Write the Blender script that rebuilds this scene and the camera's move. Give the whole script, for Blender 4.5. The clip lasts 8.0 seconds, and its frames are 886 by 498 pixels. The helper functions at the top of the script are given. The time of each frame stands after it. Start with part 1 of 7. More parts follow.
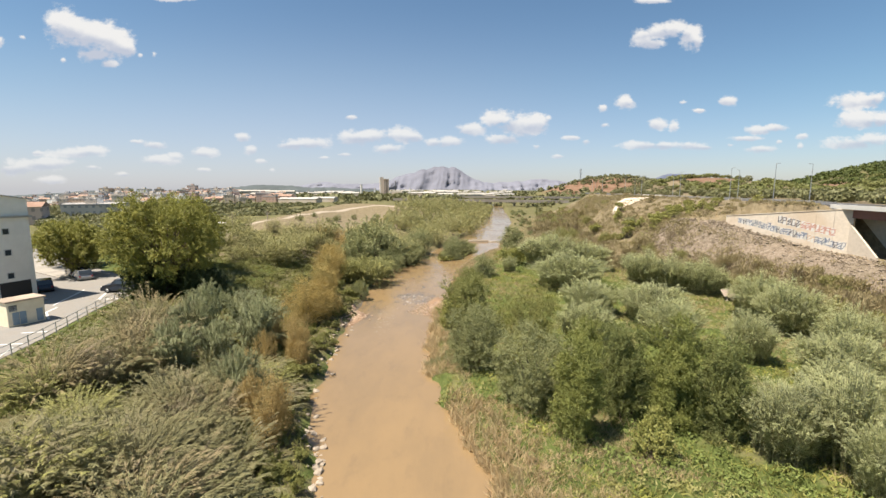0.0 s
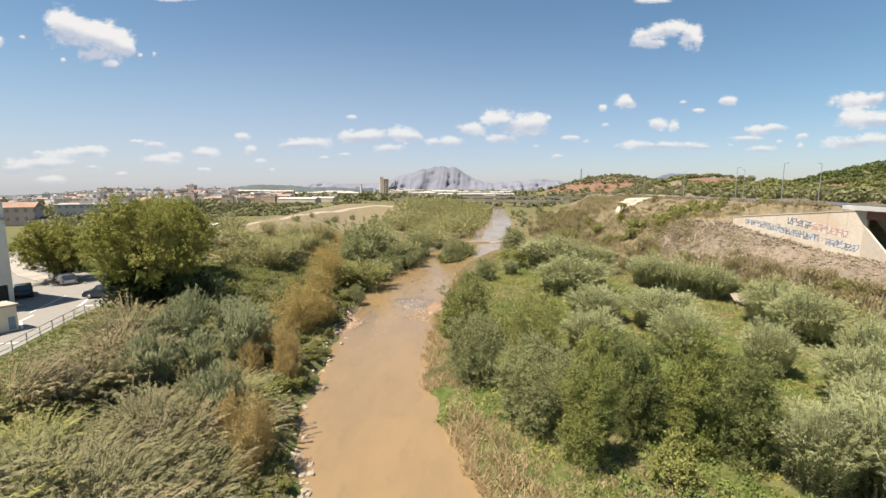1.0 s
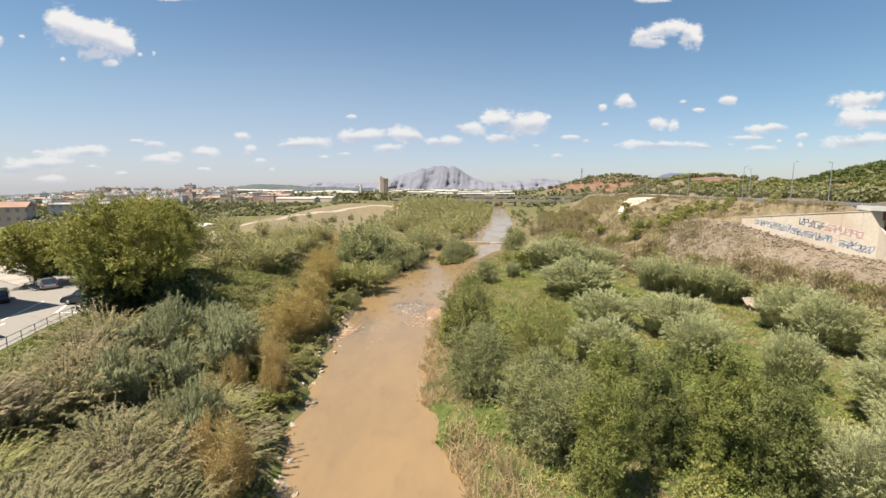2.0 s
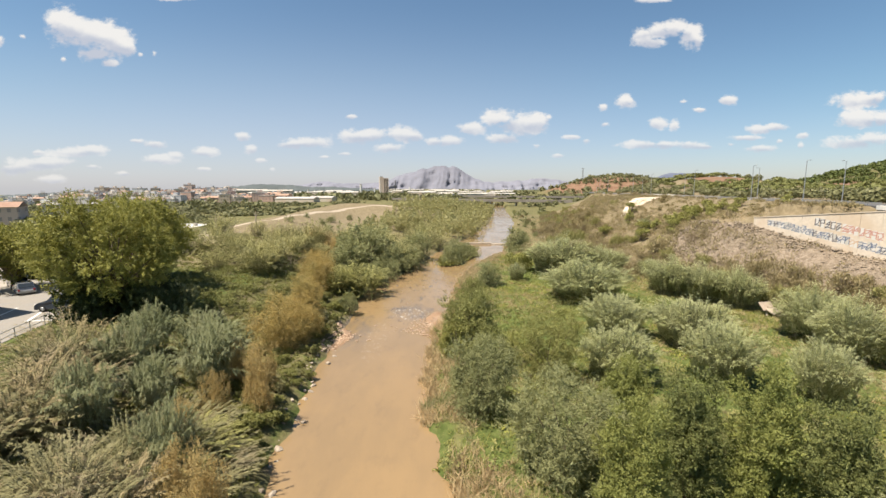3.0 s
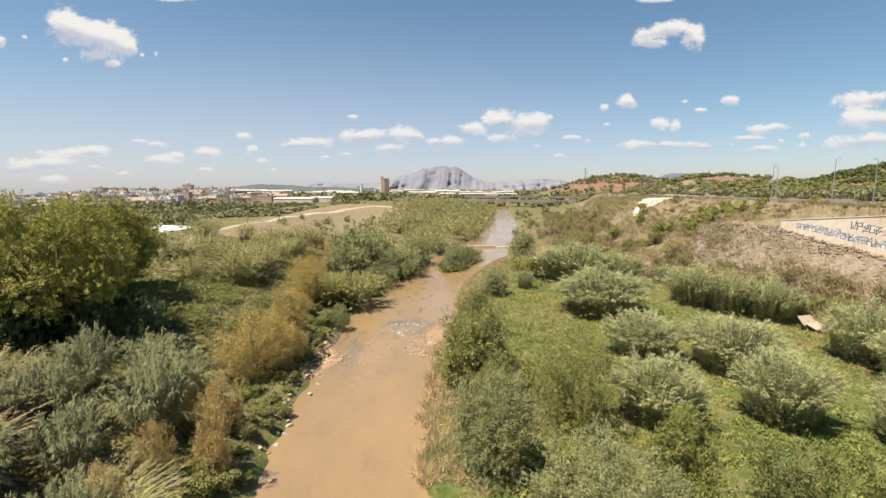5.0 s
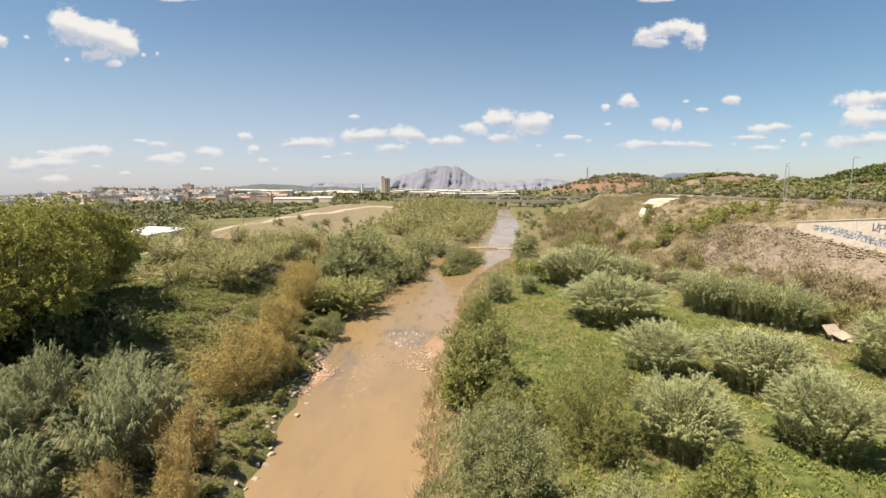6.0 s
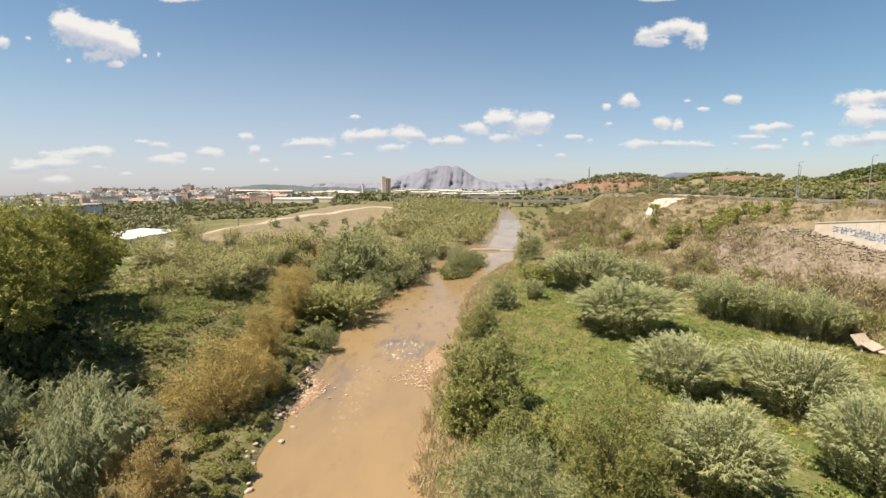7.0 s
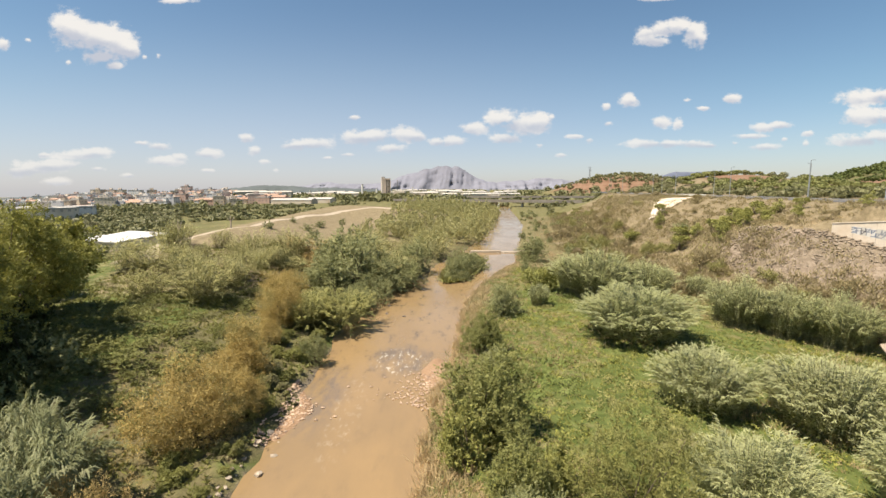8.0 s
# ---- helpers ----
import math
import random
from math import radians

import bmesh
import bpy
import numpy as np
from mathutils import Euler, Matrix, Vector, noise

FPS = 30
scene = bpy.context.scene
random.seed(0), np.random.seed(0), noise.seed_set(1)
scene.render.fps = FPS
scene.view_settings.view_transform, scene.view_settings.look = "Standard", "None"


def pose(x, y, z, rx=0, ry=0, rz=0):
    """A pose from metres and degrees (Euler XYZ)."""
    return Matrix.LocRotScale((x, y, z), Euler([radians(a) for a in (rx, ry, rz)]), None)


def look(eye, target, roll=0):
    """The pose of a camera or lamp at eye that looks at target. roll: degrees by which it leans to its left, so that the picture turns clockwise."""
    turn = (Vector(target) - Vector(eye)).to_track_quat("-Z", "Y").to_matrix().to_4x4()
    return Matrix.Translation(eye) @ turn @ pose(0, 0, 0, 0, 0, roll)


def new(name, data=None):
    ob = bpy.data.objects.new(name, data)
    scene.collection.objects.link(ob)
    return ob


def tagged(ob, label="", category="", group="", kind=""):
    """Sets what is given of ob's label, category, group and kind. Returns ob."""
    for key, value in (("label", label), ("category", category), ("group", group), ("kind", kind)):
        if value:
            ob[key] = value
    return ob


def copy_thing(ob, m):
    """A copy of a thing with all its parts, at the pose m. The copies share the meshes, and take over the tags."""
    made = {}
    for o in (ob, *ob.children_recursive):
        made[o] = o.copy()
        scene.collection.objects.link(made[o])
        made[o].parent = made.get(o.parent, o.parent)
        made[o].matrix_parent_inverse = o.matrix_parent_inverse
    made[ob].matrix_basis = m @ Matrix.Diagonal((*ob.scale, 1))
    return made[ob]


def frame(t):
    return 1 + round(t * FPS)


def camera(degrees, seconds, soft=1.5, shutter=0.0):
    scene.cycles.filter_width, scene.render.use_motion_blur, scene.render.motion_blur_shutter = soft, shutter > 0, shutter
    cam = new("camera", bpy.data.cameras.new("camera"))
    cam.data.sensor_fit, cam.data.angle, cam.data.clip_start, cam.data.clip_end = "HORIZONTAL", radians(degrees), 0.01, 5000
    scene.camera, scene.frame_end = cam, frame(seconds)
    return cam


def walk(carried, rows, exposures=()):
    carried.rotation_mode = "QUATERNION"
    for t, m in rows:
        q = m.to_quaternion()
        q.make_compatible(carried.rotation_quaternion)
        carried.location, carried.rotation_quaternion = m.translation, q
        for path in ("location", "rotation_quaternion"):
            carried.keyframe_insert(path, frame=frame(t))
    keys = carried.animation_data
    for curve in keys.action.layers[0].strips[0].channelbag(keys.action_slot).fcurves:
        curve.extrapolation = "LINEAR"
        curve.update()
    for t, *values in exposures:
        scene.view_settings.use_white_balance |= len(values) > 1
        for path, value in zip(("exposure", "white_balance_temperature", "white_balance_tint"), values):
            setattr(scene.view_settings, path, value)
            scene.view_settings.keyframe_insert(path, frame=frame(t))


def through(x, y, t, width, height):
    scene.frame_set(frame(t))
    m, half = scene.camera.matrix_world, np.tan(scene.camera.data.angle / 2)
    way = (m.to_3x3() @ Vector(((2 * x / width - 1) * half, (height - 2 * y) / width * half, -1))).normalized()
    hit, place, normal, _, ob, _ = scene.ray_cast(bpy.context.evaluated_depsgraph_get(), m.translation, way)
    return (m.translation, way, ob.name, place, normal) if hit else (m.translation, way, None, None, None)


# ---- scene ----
cam = camera(90.0, 8.0, soft=1.5)
PATH = [
    (0.0, (0.123, 1.087, 17.997), (0.134, 3.069, 17.730), 0.0),
    (0.5, (0.173, 2.453, 18.060), (0.184, 4.435, 17.793), 0.0),
    (1.0, (0.244, 3.850, 18.107), (0.255, 5.832, 17.839), 0.0),
    (1.5, (0.300, 5.279, 18.127), (0.312, 7.261, 17.857), 0.0),
    (3.0, (0.207, 10.207, 17.976), (0.217, 12.189, 17.706), 0.0),
    (3.5, (0.131, 11.919, 17.931), (0.141, 13.901, 17.661), 0.0),
    (4.0, (0.121, 13.629, 17.914), (0.128, 15.611, 17.644), 0.0),
    (4.5, (0.137, 15.371, 17.933), (0.143, 17.353, 17.664), 0.0),
    (6.0, (0.215, 20.767, 18.050), (0.216, 22.749, 17.780), 0.0),
    (6.5, (0.238, 22.565, 18.084), (0.236, 24.546, 17.815), 0.0),
    (7.0, (0.267, 24.400, 18.101), (0.263, 26.382, 17.831), -0.1),
    (7.5, (0.338, 26.216, 18.108), (0.332, 28.198, 17.838), -0.2),
    (8.0, (0.452, 28.030, 18.080), (0.447, 30.012, 17.811), -0.3),
]
walk(cam, [(t, look(eye, target, roll)) for t, eye, target, roll in PATH],
     exposures=[(0.0, 0.98, 6440, 10), (2.0, 0.98, 6460, 10), (4.5, 0.98, 6640, 10), (8.0, 0.98, 6680, 10)])

# ---- sky, sun and exposure ----
SUN_EL, SUN_AZ = radians(64), radians(-118)   # azimuth clockwise from +y; the sun stands over the town side
sun = new("sun", bpy.data.lights.new("sun", "SUN"))
sun.data.energy, sun.data.angle, sun.data.color = 5.0, radians(0.6), (1.0, 0.90, 0.765)
sun_from = Vector((math.sin(SUN_AZ) * math.cos(SUN_EL), math.cos(SUN_AZ) * math.cos(SUN_EL), math.sin(SUN_EL)))
sun.matrix_world = look(sun_from * 200, (0, 0, 0))


class Nodes:
    """Short hand for building node trees."""

    def __init__(self, tree):
        self.tree = tree
        tree.nodes.clear()

    def add(self, kind, **values):
        n = self.tree.nodes.new(kind)
        for key, value in values.items():
            setattr(n, key, value)
        return n

    def link(self, a, b):
        self.tree.links.new(a, b)

    def put(self, socket, value):
        if isinstance(value, bpy.types.NodeSocket):
            self.link(value, socket)
        else:
            socket.default_value = value

    def math(self, op, a, b=0.0, clamp=False):
        n = self.add("ShaderNodeMath", operation=op, use_clamp=clamp)
        self.put(n.inputs[0], a)
        self.put(n.inputs[1], b)
        return n.outputs[0]

    def span(self, value, a, b, lo=0.0, hi=1.0):
        n = self.add("ShaderNodeMapRange", interpolation_type="SMOOTHSTEP")
        self.put(n.inputs[0], value)
        for i, v in enumerate((a, b, lo, hi)):
            self.put(n.inputs[i + 1], v)
        return n.outputs[0]

    def mix(self, f, a, b, blend="MIX"):
        n = self.add("ShaderNodeMix", data_type="RGBA", blend_type=blend)
        self.put(n.inputs[0], f)
        self.put(n.inputs[6], a if isinstance(a, bpy.types.NodeSocket) else (*a, 1))
        self.put(n.inputs[7], b if isinstance(b, bpy.types.NodeSocket) else (*b, 1))
        return n.outputs[2]

    def noise(self, vec, scale, detail=4.0, rough=0.55, out=0):
        n = self.add("ShaderNodeTexNoise")
        if vec is not None:
            self.link(vec, n.inputs["Vector"])
        n.inputs["Scale"].default_value, n.inputs["Detail"].default_value, n.inputs["Roughness"].default_value = scale, detail, rough
        return n.outputs[out]

    def ramp(self, f, *stops):
        n = self.add("ShaderNodeValToRGB")
        self.put(n.inputs[0], f)
        els = n.color_ramp.elements
        while len(els) < len(stops):
            els.new(0.5)
        for e, (p, c) in zip(els, stops):
            e.position, e.color = p, (*c, 1)
        return n.outputs[0]


# fair-weather cumulus: across and up are tangents from the middle of the view, with half sizes
CLOUDS_A = [
    (-0.806, 0.356, 0.036, 0.029), (-0.781, 0.339, 0.055, 0.036), (-0.739, 0.326, 0.058, 0.036), (-0.699, 0.312, 0.046, 0.029),
    (-0.672, 0.298, 0.021, 0.015), (-0.739, 0.287, 0.036, 0.016), (-0.712, 0.268, 0.024, 0.010), (-0.644, 0.285, 0.007, 0.005),
    (-0.614, 0.287, 0.006, 0.007), (-0.889, 0.321, 0.007, 0.005), (-0.808, 0.275, 0.007, 0.005), (-0.943, 0.314, 0.014, 0.013),
    (0.434, 0.324, 0.027, 0.022), (0.463, 0.335, 0.034, 0.017), (0.499, 0.341, 0.036, 0.017), (0.537, 0.327, 0.024, 0.024),
    (0.551, 0.315, 0.012, 0.015), (0.457, 0.310, 0.029, 0.010), (0.447, 0.397, 0.043, 0.006), (-0.563, 0.397, 0.043, 0.005),
]
CLOUDS_B = [
    (0.066, 0.132, 0.032, 0.014), (0.128, 0.153, 0.040, 0.019), (0.172, 0.138, 0.057, 0.025), (0.215, 0.147, 0.027, 0.017),
    (0.135, 0.109, 0.035, 0.012), (0.236, 0.155, 0.010, 0.007), (0.023, 0.104, 0.031, 0.012), (-0.014, 0.103, 0.020, 0.010),
    (-0.295, 0.101, 0.057, 0.012), (-0.326, 0.096, 0.031, 0.010), (-0.189, 0.113, 0.044, 0.016), (-0.151, 0.117, 0.037, 0.015),
    (-0.083, 0.119, 0.035, 0.016), (-0.057, 0.115, 0.019, 0.011), (-0.114, 0.089, 0.031, 0.010), (-0.212, 0.076, 0.015, 0.005),
    (-0.258, 0.069, 0.015, 0.004), (-0.197, 0.156, 0.014, 0.006), (0.213, 0.094, 0.010, 0.005), (0.261, 0.073, 0.013, 0.005),
]
CLOUDS_C = [
    (-0.434, 0.113, 0.017, 0.011), (-0.417, 0.086, 0.017, 0.010), (-0.396, 0.062, 0.013, 0.005), (-0.521, 0.080, 0.032, 0.011),
    (-0.372, 0.043, 0.006, 0.004), (-0.524, 0.043, 0.015, 0.005), (-0.631, 0.097, 0.031, 0.010), (-0.667, 0.104, 0.017, 0.006),
    (-0.615, 0.065, 0.044, 0.011), (-0.587, 0.074, 0.017, 0.007), (-0.703, 0.033, 0.018, 0.006), (-0.813, 0.077, 0.062, 0.011),
    (-0.768, 0.086, 0.037, 0.009), (-0.903, 0.053, 0.069, 0.014), (-0.948, 0.043, 0.038, 0.013), (-0.852, 0.060, 0.050, 0.011),
    (-0.887, 0.079, 0.015, 0.007), (-0.863, 0.021, 0.033, 0.009), (-0.772, 0.048, 0.018, 0.006),
]
CLOUDS_D = [
    (0.405, 0.189, 0.022, 0.014), (0.356, 0.177, 0.010, 0.009), (0.361, 0.140, 0.011, 0.006), (0.627, 0.193, 0.022, 0.012),
    (0.530, 0.188, 0.009, 0.005), (0.476, 0.143, 0.022, 0.012), (0.514, 0.139, 0.010, 0.011), (0.567, 0.171, 0.016, 0.005),
    (0.448, 0.097, 0.047, 0.010), (0.495, 0.097, 0.025, 0.009), (0.554, 0.096, 0.044, 0.010), (0.586, 0.092, 0.018, 0.006),
    (0.701, 0.129, 0.027, 0.011), (0.738, 0.135, 0.027, 0.009), (0.678, 0.111, 0.037, 0.007), (0.642, 0.096, 0.011, 0.006),
    (0.711, 0.088, 0.035, 0.009), (0.802, 0.117, 0.014, 0.007),
]
CLOUDS_E = [
    (0.912, 0.192, 0.049, 0.021), (0.954, 0.199, 0.022, 0.015), (0.923, 0.153, 0.056, 0.019), (0.969, 0.151, 0.025, 0.015),
    (0.910, 0.102, 0.056, 0.014), (0.959, 0.111, 0.035, 0.016), (0.798, 0.095, 0.008, 0.008), (0.750, 0.105, 0.007, 0.005),
    (0.322, 0.105, 0.010, 0.006), (0.290, 0.113, 0.019, 0.005),
]


def build_world():
    world = bpy.data.worlds.new("sky")
    scene.world = world
    world.use_nodes = True
    k = Nodes(world.node_tree)
    sky = k.add("ShaderNodeTexSky", sky_type="NISHITA", sun_disc=False, sun_elevation=SUN_EL, sun_rotation=SUN_AZ % (2 * math.pi),
                altitude=60, air_density=1.0, dust_density=0.6, ozone_density=1.3)
    where = k.add("ShaderNodeTexCoord").outputs["Generated"]
    axes = k.add("ShaderNodeSeparateXYZ")
    k.link(where, axes.inputs[0])
    ahead = k.math("MAXIMUM", axes.outputs[1], 0.05)
    u, v = k.math("DIVIDE", axes.outputs[0], ahead), k.math("DIVIDE", axes.outputs[2], ahead)
    plane = k.add("ShaderNodeCombineXYZ")
    k.link(u, plane.inputs[0])
    k.link(k.math("MULTIPLY", v, 1.5), plane.inputs[1])
    rag = k.math("SUBTRACT", k.noise(plane.outputs[0], 17.0, 8.0, 0.62), 0.5)
    rag2 = k.math("SUBTRACT", k.noise(plane.outputs[0], 55.0, 5.0, 0.6), 0.5)
    total, under = None, None
    for cu, cv, ru, rv in CLOUDS_A + CLOUDS_B + CLOUDS_C + CLOUDS_D + CLOUDS_E:
        a = k.math("DIVIDE", k.math("SUBTRACT", u, cu), ru * 1.3)
        dv = k.math("SUBTRACT", v, cv)
        b = k.math("DIVIDE", dv, rv * 1.3)
        d = k.math("SQRT", k.math("ADD", k.math("MULTIPLY", a, a), k.math("MULTIPLY", b, b)))
        m = k.math("MULTIPLY", k.math("SUBTRACT", 1.0, d), min(1.0, 0.3 + ru * 45))
        shade = k.math("MULTIPLY", k.math("MAXIMUM", k.math("ADD", m, 0.25), 0.0), b)
        total = m if total is None else k.math("MAXIMUM", total, m)
        under = shade if under is None else k.math("ADD", under, shade)
    body = k.math("ADD", total, k.math("ADD", k.math("MULTIPLY", rag, 1.7), k.math("MULTIPLY", rag2, 0.8)))
    thick = k.span(body, 0.06, 0.58)
    front = k.span(axes.outputs[1], 0.05, 0.3)
    low = k.span(v, 0.02, 0.2, 0.62, 0.95)
    mask = k.math("MULTIPLY", k.math("MULTIPLY", thick, front), low)
    lit = k.span(k.math("ADD", under, k.math("MULTIPLY", rag, 1.2)), -0.55, 0.25)
    white = k.mix(lit, (5.0, 5.3, 6.1), (8.2, 8.0, 7.7))
    # thin milky air near the horizon
    tint = k.mix(1.0, sky.outputs[0], k.mix(k.span(v, 0.0, 0.26), (0.97, 0.99, 1.12), (0.84, 1.02, 1.06)), "MULTIPLY")
    haze = k.math("MULTIPLY", k.span(v, 0.0, 0.42, 0.5, 0.04), k.span(u, -0.5, 0.9, 1.0, 0.25))
    air = k.mix(haze, tint, (5.9, 6.05, 6.85))
    bg = k.add("ShaderNodeBackground")
    k.link(k.mix(mask, air, white), bg.inputs[0])
    bg.inputs[1].default_value = 0.057
    k.link(bg.outputs[0], k.add("ShaderNodeOutputWorld").inputs[0])


build_world()

# ---- materials ----


def material(name, rough=0.8, metal=0.0, spec=0.3):
    mat = bpy.data.materials.new(name)
    mat.use_nodes = True
    k = Nodes(mat.node_tree)
    out = k.add("ShaderNodeOutputMaterial")
    b = k.add("ShaderNodeBsdfPrincipled")
    b.inputs["Roughness"].default_value, b.inputs["Metallic"].default_value, b.inputs["Specular IOR Level"].default_value = rough, metal, spec
    k.link(b.outputs[0], out.inputs[0])
    return mat, k, b, out


def bump(k, b, height, strength=0.5, distance=0.02):
    n = k.add("ShaderNodeBump")
    n.inputs["Strength"].default_value, n.inputs["Distance"].default_value = strength, distance
    k.link(height, n.inputs["Height"])
    k.link(n.outputs[0], b.inputs["Normal"])


def world_place(k):
    return k.add("ShaderNodeNewGeometry").outputs["Position"]


def leaf_material(name, dark, mid, light, dry=None, through=0.3, tint=0.35, drift=1.3):
    """Leaves: colour varies leaf by leaf, in patches through the crown, and plant by plant."""
    mat, k, b, out = material(name, 0.6, 0, 0.25)
    dark, mid, light = (tuple(c * g for c, g in zip(col, (1.47, 1.29, 1.12))) for col in (dark, mid, light))
    geo = k.add("ShaderNodeNewGeometry")
    patch = k.noise(geo.outputs["Position"], drift, 4.0, 0.6)
    f = k.math("ADD", k.math("MULTIPLY", geo.outputs["Random Per Island"], 0.2), k.math("MULTIPLY", k.math("SUBTRACT", patch, 0.06), 0.85))
    col = k.ramp(f, (0.15, dark), (0.5, mid), (0.9, light))
    if dry:
        col = k.mix(k.span(k.noise(geo.outputs["Position"], 0.27 * drift, 3.0), 0.52, 0.66, 0.0, 0.75), col, dry)
    info = k.add("ShaderNodeObjectInfo")
    col = k.mix(k.math("MULTIPLY", info.outputs["Random"], tint), col, tuple(0.5 * (a + c) for a, c in zip(light, dry or mid)))
    k.link(col, b.inputs["Base Color"])
    tr = k.add("ShaderNodeBsdfTranslucent")
    k.link(col, tr.inputs[0])
    ms = k.add("ShaderNodeMixShader")
    ms.inputs[0].default_value = through * 0.75
    k.link(b.outputs[0], ms.inputs[1])
    k.link(tr.outputs[0], ms.inputs[2])
    k.link(ms.outputs[0], out.inputs[0])
    return mat


def rough_material(name, a, c, scale, rough=0.85, relief=0.4, stain=None, spec=0.3, depth=0.02):
    """Two-tone surface with grain, larger stains and relief."""
    a, c = tuple(v * 0.87 for v in a), tuple(v * 0.87 for v in c)
    stain = stain and tuple(v * 0.87 for v in stain)
    mat, k, b, out = material(name, rough, 0, spec)
    pos = world_place(k)
    fine, broad = k.noise(pos, scale, 6.0, 0.65), k.noise(pos, scale * 0.09, 4.0)
    col = k.mix(k.span(fine, 0.3, 0.7), a, c)
    col = k.mix(k.span(broad, 0.42, 0.68, 0.0, 0.6), col, stain or tuple(x * 0.72 for x in a))
    k.link(col, b.inputs["Base Color"])
    bump(k, b, fine, relief, depth)
    return mat


def paint_material(name, col, rough=0.4, metal=0.0, spec=0.5, wear=0.12):
    mat, k, b, out = material(name, rough, metal, spec)
    col = tuple(v * 0.88 for v in col)
    f = k.noise(world_place(k), 3.0, 5.0)
    k.link(k.mix(k.span(f, 0.35, 0.75, 0.0, wear), col, tuple(x * 0.55 + 0.04 for x in col)), b.inputs["Base Color"])
    return mat


M_BARK = rough_material("bark", (0.10, 0.075, 0.05), (0.2, 0.16, 0.12), 9)
M_CANE = rough_material("cane_stem", (0.15, 0.15, 0.075), (0.24, 0.22, 0.12), 7)
M_REED = leaf_material("reed_leaf", (0.152, 0.194, 0.108), (0.302, 0.352, 0.208), (0.445, 0.492, 0.32), (0.35, 0.36, 0.205), 0.65, 0.3)
M_REED_BLUE = leaf_material("blue_reed_leaf", (0.078, 0.106, 0.056), (0.172, 0.210, 0.120), (0.290, 0.332, 0.206), (0.24, 0.24, 0.135), 0.5, 0.3)
M_REED_FAR = leaf_material("far_reed_leaf", (0.120, 0.142, 0.062), (0.250, 0.272, 0.130), (0.385, 0.395, 0.212), (0.290, 0.272, 0.145), 0.45, 0.4)
M_REED_OLIVE = leaf_material("olive_reed_leaf", (0.058, 0.069, 0.034), (0.150, 0.164, 0.087), (0.300, 0.304, 0.176), (0.280, 0.232, 0.150), 0.35, 0.4)
M_REED_TAN = leaf_material("tan_reed_leaf", (0.09, 0.085, 0.045), (0.21, 0.195, 0.115), (0.35, 0.325, 0.21), (0.26, 0.205, 0.15), 0.3, 0.3)
M_REED_LIGHT = leaf_material("light_reed_leaf", (0.10, 0.122, 0.045), (0.215, 0.238, 0.095), (0.33, 0.345, 0.165), None, 0.35, 0.2)
M_WILLOW = leaf_material("willow_leaf", (0.088, 0.110, 0.055), (0.178, 0.210, 0.108), (0.280, 0.308, 0.172), None, 0.5, 0.3)
M_WILLOW_OLIVE = leaf_material("olive_willow_leaf", (0.080, 0.096, 0.034), (0.168, 0.190, 0.070), (0.255, 0.275, 0.108), None, 0.5, 0.2)
M_OSIER = leaf_material("osier_leaf", (0.085, 0.106, 0.040), (0.165, 0.194, 0.076), (0.255, 0.282, 0.115), None, 0.5, 0.25)
M_POPLAR = leaf_material("poplar_leaf", (0.060, 0.084, 0.033), (0.130, 0.162, 0.064), (0.225, 0.258, 0.108), None, 0.5, 0.3)
M_POPLAR_LIGHT = leaf_material("light_poplar_leaf", (0.080, 0.106, 0.033), (0.165, 0.202, 0.067), (0.270, 0.305, 0.115), None, 0.5, 0.15)
M_TREE = leaf_material("street_tree_leaf", (0.072, 0.086, 0.024), (0.180, 0.200, 0.054), (0.345, 0.362, 0.100), None, 0.36, 0.2, 0.7)
M_TAMARISK = leaf_material("tamarisk_spray", (0.165, 0.142, 0.056), (0.285, 0.244, 0.098), (0.395, 0.342, 0.146), (0.270, 0.252, 0.100), 0.5, 0.2, 0.8)
M_RUST = leaf_material("withered_spray", (0.185, 0.158, 0.072), (0.310, 0.266, 0.126), (0.420, 0.368, 0.188), None, 0.5, 0.3, 0.8)
M_SCRUB = leaf_material("scrub_leaf", (0.095, 0.095, 0.05), (0.195, 0.186, 0.10), (0.30, 0.28, 0.17), (0.22, 0.168, 0.122), 0.32, 0.5)
M_SCRUB_GREEN = leaf_material("green_scrub_leaf", (0.085, 0.105, 0.038), (0.185, 0.20, 0.082), (0.29, 0.30, 0.14), None, 0.35, 0.4)
M_YELLOWGREEN = leaf_material("light_willow_leaf", (0.095, 0.115, 0.034), (0.185, 0.21, 0.07), (0.29, 0.31, 0.125), None, 0.3, 0.2)
M_WEED = leaf_material("weed_leaf", (0.066, 0.082, 0.026), (0.136, 0.156, 0.052), (0.225, 0.24, 0.088), (0.21, 0.19, 0.105), 0.3, 0.0)
M_MEADOW = leaf_material("meadow_leaf", (0.066, 0.088, 0.026), (0.172, 0.198, 0.062), (0.31, 0.32, 0.12), (0.30, 0.262, 0.155), 0.38, 0.0, 0.42)
M_DRY = leaf_material("dry_grass", (0.21, 0.18, 0.115), (0.325, 0.285, 0.185), (0.44, 0.39, 0.27), (0.20, 0.215, 0.095), 0.4, 0.0)
M_PINE = leaf_material("pine_needles", (0.03, 0.045, 0.015), (0.065, 0.09, 0.028), (0.125, 0.15, 0.05), None, 0.2, 0.5)
M_FARLEAF = leaf_material("far_leaf", (0.068, 0.082, 0.041), (0.116, 0.132, 0.068), (0.172, 0.184, 0.096), (0.18, 0.165, 0.092), 0.2, 0.0)
